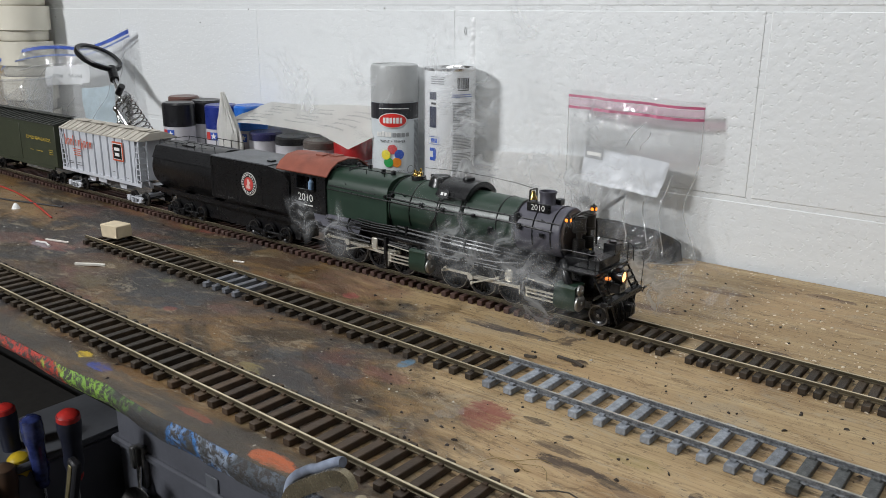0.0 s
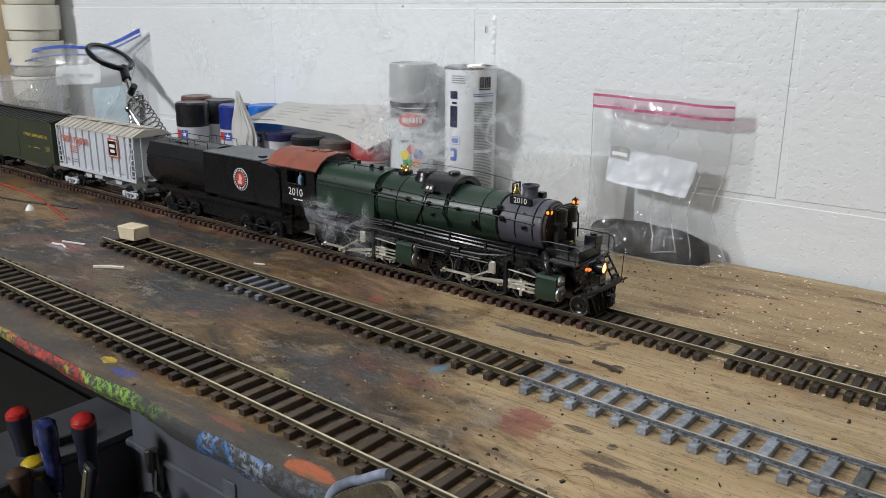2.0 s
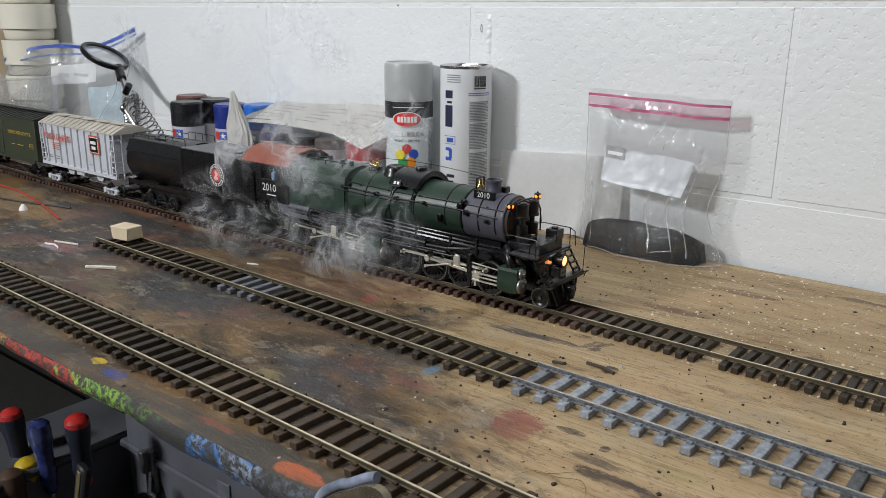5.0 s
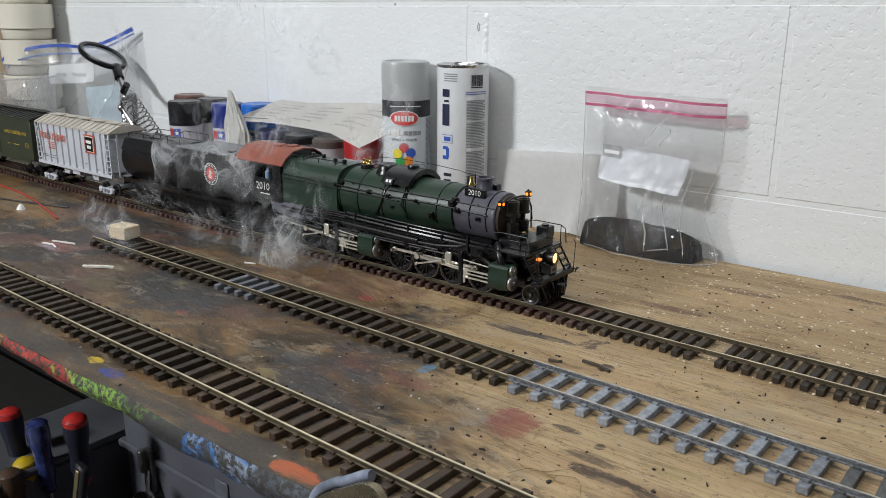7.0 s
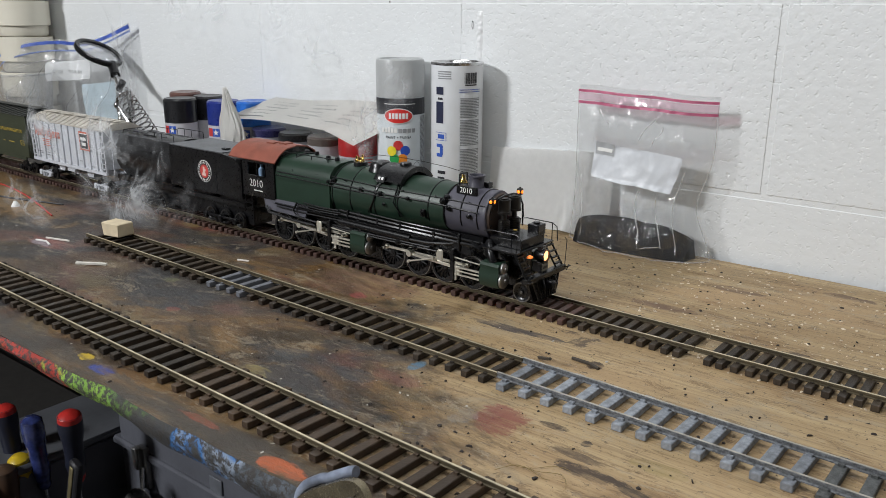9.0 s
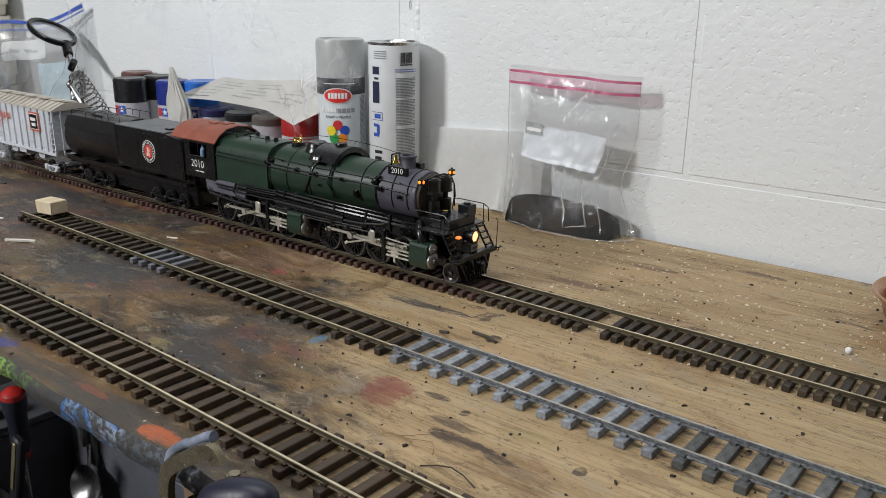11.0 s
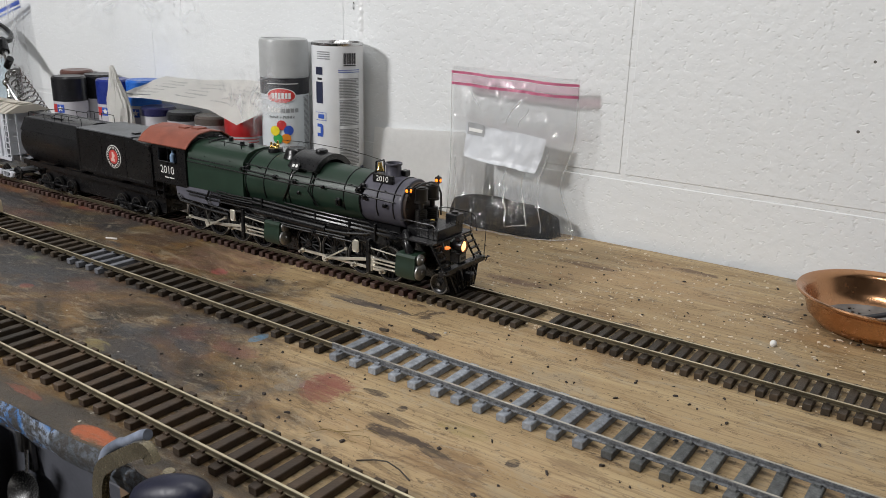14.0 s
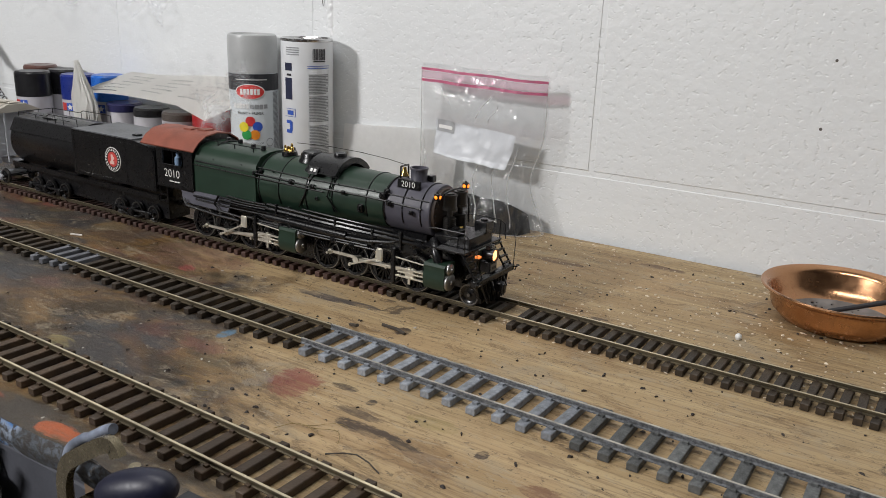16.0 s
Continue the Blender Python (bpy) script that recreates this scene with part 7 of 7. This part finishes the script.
part("latch", bm, mat("old_steel", (0.25, 0.25, 0.25), 0.4, metal=0.8), boxx, "scratched metal latch")
part("plate", boxed(0.235, 0.262, -0.003, 0.0, -0.372, -0.340, bevel=0.001), mat("grey_patch", (0.14, 0.15, 0.17), 0.4), boxx)
spoon = thing("metal_ladle", pose(-0.730, -0.345, -0.440, 72, 0, 10), "polished round metal dish hanging by the case", "ladle")
part("dish", lathed([(0.0001, -0.012), (0.018, -0.0095), (0.030, -0.002), (0.0325, 0.002), (0.031, 0.0022), (0.018, -0.007), (0.0001, -0.0095)], 36), TIN, spoon)
part("stem", rods([((0, 0.031, 0), (-0.006, 0.062, 0.0))], 0.003, 10), TIN, spoon)
lid = thing("grey_bin", pose(0, 0, -0.5545), "grey plastic bin with a flat lid beside the tool case", "bin")
part("lid", boxed(-0.992, -0.838, -0.62, -0.27, 0.182, 0.1945, bevel=0.004), mat("mid_grey_plastic", (0.085, 0.09, 0.10), 0.45, vary=0.2, scale=12), lid, "flat grey lid")
part("wall", boxed(-0.985, -0.845, -0.52, -0.28, 0.001, 0.182, bevel=0.006), PLASTIC_GREY, lid)
cup = thing("tool_holder", pose(-0.80, -0.52, -0.5545), "dark cup holding screwdrivers with handles up", "tool holder")
part("cup", lathed([(0, 0.0005), (0.085, 0.0005), (0.092, 0.12), (0.089, 0.12), (0.082, 0.006), (0, 0.006)], 40), mat("dark_cup", (0.02, 0.02, 0.022), 0.5), cup)


def driver(words, x, y, ztop, lean, grip, end, r, clear_=False):
    d = thing("screwdriver", pose(x, y, ztop, lean[0], lean[1], 0), words, "screwdriver", "screwdrivers in the holder")
    L = 0.105
    part("handle", lathed([(0.0001, -0.004), (r * 0.9, -0.005), (r * 1.02, -0.016), (r * 1.0, -0.03), (r * 0.82, -0.05), (r * 0.78, -0.07), (r * 0.85, -0.085), (r * 0.6, -L), (0.0001, -L)], 20), grip, d, "screwdriver grip")
    part("end_cap", lathed([(0.0001, 0.0), (r * 0.6, -0.001), (r * 0.95, -0.006), (r * 1.0, -0.0155), (r * 0.9, -0.017)], 20), end, d)
    part("collar", lathed([(r * 0.62, -L + 0.001), (r * 0.66, -L - 0.004), (r * 0.5, -L - 0.010), (0.003, -L - 0.011)], 16), end, d)
    part("shank", rods([((0, 0, -L - 0.008), (0, 0, -0.245))], 0.0028, 8), TIN, d)


CAPRED = mat("red_handle_cap", (0.55, 0.03, 0.025), 0.4)
DKBLUE = mat("navy_handle", (0.015, 0.018, 0.035), 0.45)
CLEARBLUE = mat("clear_blue_handle", (0.035, 0.05, 0.17), 0.12, coat=0.8, vary=0.5, scale=90)
driver("screwdriver with navy grip and red cap", -0.764, -0.412, -0.264, (3, 6), DKBLUE, CAPRED, 0.0165)
driver("screwdriver with navy grip and red cap", -0.904, -0.440, -0.288, (2, -4), DKBLUE, CAPRED, 0.0165)
driver("screwdriver with translucent blue handle", -0.842, -0.430, -0.290, (2, -2), CLEARBLUE, CLEARBLUE, 0.0155)
driver("old screwdriver with brown handle and yellow cap", -0.846, -0.475, -0.350, (2, -3), mat("brown_handle", (0.09, 0.05, 0.03), 0.35), mat("brown_cap", (0.09, 0.055, 0.035), 0.35), 0.0165)
driver("screwdriver with yellow end cap", -0.860, -0.448, -0.350, (6, 0), mat("yellow_handle", (0.6, 0.42, 0.02), 0.35), mat("yellow_handle", (0.6, 0.42, 0.02), 0.35), 0.0155)
knife = thing("folding_knife", pose(-0.722, -0.430, -0.318, 0, 20, 0), "black tool handle with brass inlay", "knife")
part("grip", boxed(-0.011, 0.011, -0.006, 0.006, -0.20, 0.0, bevel=0.003), RUBBER, knife)
part("inlay", boxed(-0.004, 0.004, -0.0078, -0.0055, -0.095, -0.006, bevel=0.0008), mat("dull_brass", (0.42, 0.36, 0.2), 0.4, metal=0.7), knife)

# clamp on the bench edge, nearest the camera
CLAMPSTEEL = mat("worn_clamp_steel", (0.27, 0.23, 0.155), 0.27, metal=0.85, vary=0.35, scale=40)
clamp = thing("bench_clamp", pose(0, 0, 0), "worn steel clamp with blue grip holding the bench edge", "clamp")


def flat_bar(row, wide, deep):
    """A flat bar bent along a row of (x, z) places, deep along y."""
    bm = bmesh.new()
    rings = []
    for i, (x, z) in enumerate(row):
        a, c_ = row[max(0, i - 1)], row[min(len(row) - 1, i + 1)]
        d = Vector((c_[0] - a[0], 0, c_[1] - a[1])).normalized()
        n_ = Vector((-d.z, 0, d.x)) * wide / 2
        o = Vector((x, 0, z))
        rings.append([bm.verts.new(o + n_ + Vector((0, -deep / 2, 0))), bm.verts.new(o - n_ + Vector((0, -deep / 2, 0))), bm.verts.new(o - n_ + Vector((0, deep / 2, 0))), bm.verts.new(o + n_ + Vector((0, deep / 2, 0)))])
    for a, c_ in zip(rings, rings[1:]):
        for k in range(4):
            bm.faces.new((a[k], a[(k + 1) % 4], c_[(k + 1) % 4], c_[k]))
    bm.faces.new(rings[0])
    bm.faces.new(rings[-1][::-1])
    return bm


BEND = [(-0.0475, -0.090), (-0.0475, -0.050), (-0.047, -0.016), (-0.0452, -0.002), (-0.040, 0.0085), (-0.030, 0.0165), (-0.015, 0.0265), (-0.004, 0.0330), (0.0025, 0.0335), (0.0055, 0.0285)]


def smooth_row(row, n_=6):
    """A smooth row of places through the given ones."""
    out = []
    for i in range(len(row) - 1):
        p0, p1, p2, p3 = (Vector(row[min(max(i + d, 0), len(row) - 1)]) for d in (-1, 0, 1, 2))
        for k in range(n_):
            f = k / n_
            out.append(tuple(0.5 * (2 * p1 + (p2 - p0) * f + (2 * p0 - 5 * p1 + 4 * p2 - p3) * f * f + (3 * p1 - p0 - 3 * p2 + p3) * f ** 3)))
    return out + [row[-1]]


BEND = smooth_row(BEND)
fr = part("frame", flat_bar(BEND, 0.0090, 0.0045), CLAMPSTEEL, clamp, "worn bare steel frame")
fr.location = (-0.001, -0.628, -0.001)
gr = part("blue_grip", tube(bmesh.new(), [(x - 0.0062 + (0.002 if z > 0.02 else 0), 0.006, z + 0.0045) for x, z in BEND[:-10]], 0.0031, 12), mat("worn_blue_white_grip", (0.20, 0.23, 0.30), 0.35, vary=0.85, scale=45), clamp, "faded blue rubber grip")
gr.location = (-0.001, -0.628, -0.001)
part("screw", lathed([(0.0001, 0.0150), (0.0032, 0.0150), (0.0034, 0.007), (0.0085, 0.006), (0.0092, 0.0012), (0.0001, 0.0012)], 20, Matrix.Translation((0.0005, -0.6160, 0.0))), CLAMPSTEEL, clamp, "clamp screw with round foot")
part("wing", boxed(-0.006, 0.0045, -0.6185, -0.6155, 0.0045, 0.012, bevel=0.001), CLAMPSTEEL, clamp)
part("lower_jaw", boxed(-0.052, -0.010, -0.632, -0.600, -0.036, -0.0235, bevel=0.002), CLAMPSTEEL, clamp)
grip = thing("clamp_handle", pose(0.041, -0.645, 0.031), "dark blue rubber handle of a bench clamp", "clamp handle")
part("handle", lathed([(0.0001 + 0.0108 * math.sin(math.pi * k / 16) ** 0.8, -0.0235 * math.cos(math.pi * k / 16)) for k in range(17)], 28, pose(0, 0, 0, 0, 72, 14)), mat("navy_rubber", (0.006, 0.0075, 0.024), 0.45), grip)
part("bolt", rods([((0.0, 0.012, -0.0255), (0.0, 0.004, -0.006))], 0.004, 10), TIN, grip)
part("foot", boxed(-0.012, 0.012, 0.010, 0.040, -0.0298, -0.0255, bevel=0.001), RUBBER, grip)

# ---- smoke: thin rigid veils that drift ----


def smoke_mat(name, dense, scale):
    m = bpy.data.materials.new(name)
    m.use_nodes = True
    n, l = m.node_tree.nodes, m.node_tree.links
    n.remove(n["Principled BSDF"])
    tr, di, tl = n.new("ShaderNodeBsdfTransparent"), n.new("ShaderNodeBsdfDiffuse"), n.new("ShaderNodeBsdfTranslucent")
    for k in (di, tl):
        k.inputs[0].default_value = (0.82, 0.84, 0.86, 1)
    both, mix = n.new("ShaderNodeMixShader"), n.new("ShaderNodeMixShader")
    l.new(di.outputs[0], both.inputs[1])
    l.new(tl.outputs[0], both.inputs[2])
    uv, tc = n.new("ShaderNodeUVMap"), n.new("ShaderNodeTexCoord")
    sep = n.new("ShaderNodeSeparateXYZ")
    l.new(uv.outputs[0], sep.inputs[0])

    def op(kind, a, b=None):
        k = n.new("ShaderNodeMath")
        k.operation = kind
        for i, v in enumerate((a, b)):
            if v is None:
                continue
            if isinstance(v, (int, float)):
                k.inputs[i].default_value = v
            else:
                l.new(v, k.inputs[i])
        return k.outputs[0]

    fade = op("MULTIPLY", op("SINE", op("MULTIPLY", sep.outputs[0], math.pi)), op("SINE", op("MULTIPLY", sep.outputs[1], math.pi)))
    warp, no = n.new("ShaderNodeTexNoise"), n.new("ShaderNodeTexNoise")
    warp.inputs["Scale"].default_value, warp.inputs["Detail"].default_value = scale * 0.35, 2
    l.new(tc.outputs["Object"], warp.inputs["Vector"])
    add = n.new("ShaderNodeMixRGB")
    add.blend_type, add.inputs[0].default_value = "LINEAR_LIGHT", 0.085
    l.new(tc.outputs["Object"], add.inputs[1])
    l.new(warp.outputs["Color"], add.inputs[2])
    no.inputs["Scale"].default_value, no.inputs["Detail"].default_value, no.inputs["Roughness"].default_value = scale, 4, 0.5
    l.new(add.outputs[0], no.inputs["Vector"])
    ridge = op("SUBTRACT", 1.0, op("ABSOLUTE", op("MULTIPLY", op("SUBTRACT", no.outputs["Fac"], 0.5), 7.0)))
    ridge = op("MAXIMUM", ridge, 0.0)
    veil = n.new("ShaderNodeMapRange")
    veil.inputs[1].default_value, veil.inputs[2].default_value = 0.38, 0.75
    l.new(warp.outputs["Fac"], veil.inputs[0])
    patch = n.new("ShaderNodeTexNoise")
    patch.inputs["Scale"].default_value, patch.inputs["Detail"].default_value = scale * 0.55, 2
    shift = n.new("ShaderNodeMapping")
    shift.inputs["Location"].default_value = (0.31, 0.17, 0.53)
    l.new(tc.outputs["Object"], shift.inputs["Vector"])
    l.new(shift.outputs[0], patch.inputs["Vector"])
    here = n.new("ShaderNodeMapRange")
    here.interpolation_type = "SMOOTHSTEP"
    here.inputs[1].default_value, here.inputs[2].default_value = 0.38, 0.62
    l.new(patch.outputs["Fac"], here.inputs[0])
    body = op("MULTIPLY", op("ADD", op("MULTIPLY", op("POWER", ridge, 2.2), 0.85), op("MULTIPLY", veil.outputs[0], 0.35)), here.outputs[0])
    fac = op("MULTIPLY", op("MULTIPLY", body, fade), dense)
    l.new(fac, mix.inputs[0])
    l.new(tr.outputs[0], mix.inputs[1])
    l.new(both.outputs[0], mix.inputs[2])
    l.new(mix.outputs[0], n["Material Output"].inputs[0])
    return m


SMOKE = smoke_mat("thin_smoke", 0.62, 30)
HAZE = smoke_mat("faint_haze", 0.50, 17)
WISPS = []


def wisp(seed, w, h, material, rows):
    """A curled veil w wide and h high, with the rows of its drift (seconds, place, turn)."""
    q = seed * 7.3

    def f(u, v):
        x = (u - 0.5) * w * (0.6 + 0.5 * v) + 0.22 * w * noise.noise((q, 2.2 * v, 0.7 * u)) * 1.6
        y = 0.10 * w * noise.noise((2.0 * u + q, 1.8 * v, 3.0)) + 0.05 * w * math.sin(4 * u + 3 * v + q)
        return Vector((x, y, (v - 0.5) * h + 0.15 * h * noise.noise((2.5 * u, q, v))))

    bm = sheet(22, 26, f)
    lay = bm.loops.layers.uv.new("UVMap")
    index = {v: k for k, v in enumerate(bm.verts)}
    for face in bm.faces:
        for lp in face.loops:
            k = index[lp.vert]
            lp[lay].uv = ((k // 27) / 22, (k % 27) / 26)
    ob = part("smoke_wisp", bm, material)
    ob.visible_shadow = False
    tagged(ob, "thin drifting wisp of white smoke", "smoke", "smoke wisps")
    WISPS.append((ob, rows))


rnd = random.Random(12)
# haze that leaves the stack, rises to the wall and hangs there
for k in range(5):
    x0, z0 = -0.16 - 0.12 * k, 0.14 + 0.03 * ((k * 3) % 4)
    x1, z1 = -0.62 - 0.12 * k, 0.20 + 0.03 * ((k * 5) % 4)
    rows = []
    for t in (0, 1, 2, 3, 4, 5.2, 6.5, 8, 9.5, 11, 12.5, 14, 16):
        f = min(1, t / 4.0) ** 0.8
        rows.append((t, x0 + (x1 - x0) * f + 0.012 * math.sin(t * 0.8 + k), -0.075 + 0.025 * f * (k % 2) - 0.004 * k, z0 + (z1 - z0) * f + 0.010 * math.sin(t * 0.5 + 2 * k), 4 * math.sin(t * 0.4 + k), 14 * math.sin(t * 0.25 + k), 10 * math.sin(t * 0.3 + 2 * k)))
    wisp(k + 1, 0.22, 0.17, HAZE, rows)
# curls about the spray cans
for k in range(3):
    rows = []
    for t in (0, 1, 2, 3, 4, 5.2, 6.5, 8, 9.5, 11, 12.5, 14, 16):
        f = min(1, t / 2.5)
        rows.append((t, -0.30 - 0.16 * f + 0.045 * k - 0.05 + 0.015 * math.sin(0.9 * t + 2 * k), -0.100 - 0.008 * k, 0.115 + 0.030 * k * 0.9 + 0.02 * math.sin(0.6 * t + k), 0, 25 * math.sin(0.35 * t + k), 15 * math.sin(0.4 * t + k)))
    wisp(k + 20, 0.085, 0.11, SMOKE, rows)
ROUTE_UP = ((0, -0.10, -0.312, 0.055), (0.7, -0.15, -0.312, 0.060), (1.5, -0.24, -0.29, 0.105), (2.3, -0.33, -0.20, 0.150), (3.2, -0.42, -0.11, 0.190), (5, -0.60, -0.09, 0.250), (7, -0.80, -0.09, 0.300), (9.5, -0.95, -0.09, 0.300), (12.5, -0.80, -0.09, 0.285), (16, -0.62, -0.09, 0.270))
ROUTE_BACK = ((0, -0.10, -0.205, 0.090), (1.5, -0.16, -0.205, 0.105), (3, -0.26, -0.215, 0.130), (4, -0.33, -0.290, 0.120), (5.2, -0.40, -0.315, 0.090), (6.5, -0.46, -0.322, 0.080), (7.5, -0.52, -0.330, 0.080), (8.5, -0.66, -0.335, 0.088),
              (9.5, -0.78, -0.335, 0.090), (11, -1.00, -0.32, 0.110), (12.5, -1.20, -0.30, 0.160), (14, -1.38, -0.28, 0.210), (16, -1.55, -0.26, 0.260))


def drift(route, k, wide):
    """The rows of one wisp that follows a route beside its fellows."""
    return [(t, x + wide * math.sin(2.4 * k) + 0.008 * math.sin(t + k), y - 0.006 * (k % 3), z + 0.35 * wide * math.cos(3.1 * k) + 0.005 * math.sin(0.8 * t + k), 0, 30 * math.sin(0.4 * t + 1.7 * k), 12 * math.sin(0.5 * t + k)) for t, x, y, z in route]


# steam about the cylinders that lifts off over the boiler to the wall
for k in range(3):
    wisp(k + 40, 0.11, 0.095, SMOKE, drift(ROUTE_UP, k, 0.055))
# exhaust that sinks over the boiler, rolls along the tender and off the far end
for k in range(6):
    wisp(k + 50, 0.17 + 0.03 * (k % 3), 0.12 + 0.015 * (k % 2), SMOKE, drift(ROUTE_BACK, k, 0.11))
# a puff that rolls out over the bench
for k in range(2):
    rows = []
    for t in (0, 2, 4, 5.2, 6.5, 7.5, 8.5, 9.5, 11, 12.5, 14, 16):
        f = max(0, min(1, (t - 3) / 4))
        rows.append((t, -0.30 - 0.22 * f - 0.05 * k - max(0, t - 7) * 0.085, -0.33 - 0.12 * f, 0.060 - 0.012 * f + 0.01 * k, 0, 20 * math.sin(0.4 * t + k), 20 * math.sin(0.3 * t)))
    wisp(k + 60, 0.075, 0.07, SMOKE, rows)

TRAVEL = [(0, -0.018), (0.5, -0.033), (1, -0.046), (1.5, -0.059), (2, -0.070), (2.5, -0.079), (3, -0.086), (3.5, -0.092), (4, -0.0970), (4.5, -0.1012), (5, -0.1048),
          (5.5, -0.1077), (6, -0.1098), (6.5, -0.111), (7, -0.111), (7.5, -0.111), (8, -0.111), (8.5, -0.111), (9, -0.111), (9.5, -0.109), (10, -0.1045), (10.5, -0.0985),
          (11, -0.0925), (11.5, -0.0865), (12, -0.0798), (12.5, -0.072), (13, -0.063), (13.5, -0.052), (14, -0.039), (14.5, -0.026), (15, -0.010), (15.5, 0.006), (16, 0.024)]


def travelled(t):
    for (a, p), (b, q) in zip(TRAVEL, TRAVEL[1:]):
        if a <= t <= b:
            return p + (q - p) * (t - a) / (b - a)
    return TRAVEL[-1][1]


PHASE = (1.40, 0.75)  # crank angles of the two engines when the train stands at 0.006


def motions():
    for ob, gap in ((loco, 0), (tender, 0), (hopper, 0.016), (reefer, 0.016)):
        walk(ob, [(t, on_track(s - gap)) for t, s in TRAVEL])
    ticks = [k * 0.25 for k in range(65)]
    for ob, g in DRIVERS:
        x = ob.location.x
        walk(ob, [(t, pose(x, 0, RT + WR, 0, -math.degrees(PHASE[g] - (travelled(t) - 0.006) / WR), 0)) for t in ticks])
    for ob, r in SMALL:
        x = ob.location.x
        walk(ob, [(t / 8, pose(x, 0, RT + r, 0, math.degrees((travelled(t / 8) + 0.018) / r), 0)) for t in range(129)])
    for ob, g, what, s in RODS:
        rows = []
        main = (FRONT, REAR)[g][2]
        for t in ticks:
            a = PHASE[g] - (travelled(t) - 0.006) / WR
            px, pz = CRANK * math.cos(a), CRANK * math.sin(a)
            ez = RT + WR + pz - 0.0295
            ang = math.asin(max(-0.9, min(0.9, ez / 0.064)))
            if what == "side":
                rows.append((t, pose(px, 0, RT + WR + pz)))
            elif what == "main":
                rows.append((t, pose(main + px, 0, RT + WR + pz, 0, math.degrees(ang), 0)))
            elif what == "cross":
                rows.append((t, pose(main + px + 0.064 * math.cos(ang), 0, 0.0295)))
            else:
                e = (main + px * 0.5, RT + WR + pz * 0.5 - 0.003)
                hz = 0.0355 - e[1]
                rows.append((t, pose(e[0], 0, e[1], 0, -math.degrees(math.asin(max(-0.9, min(0.9, hz / 0.034)))), 0)))
        walk(ob, rows)
    smoke_rows()


def smoke_rows():
    for ob, rows in WISPS:
        walk(ob, [(t, pose(x, y, z, rx, ry, rz)) for t, x, y, z, rx, ry, rz in rows])


motions()
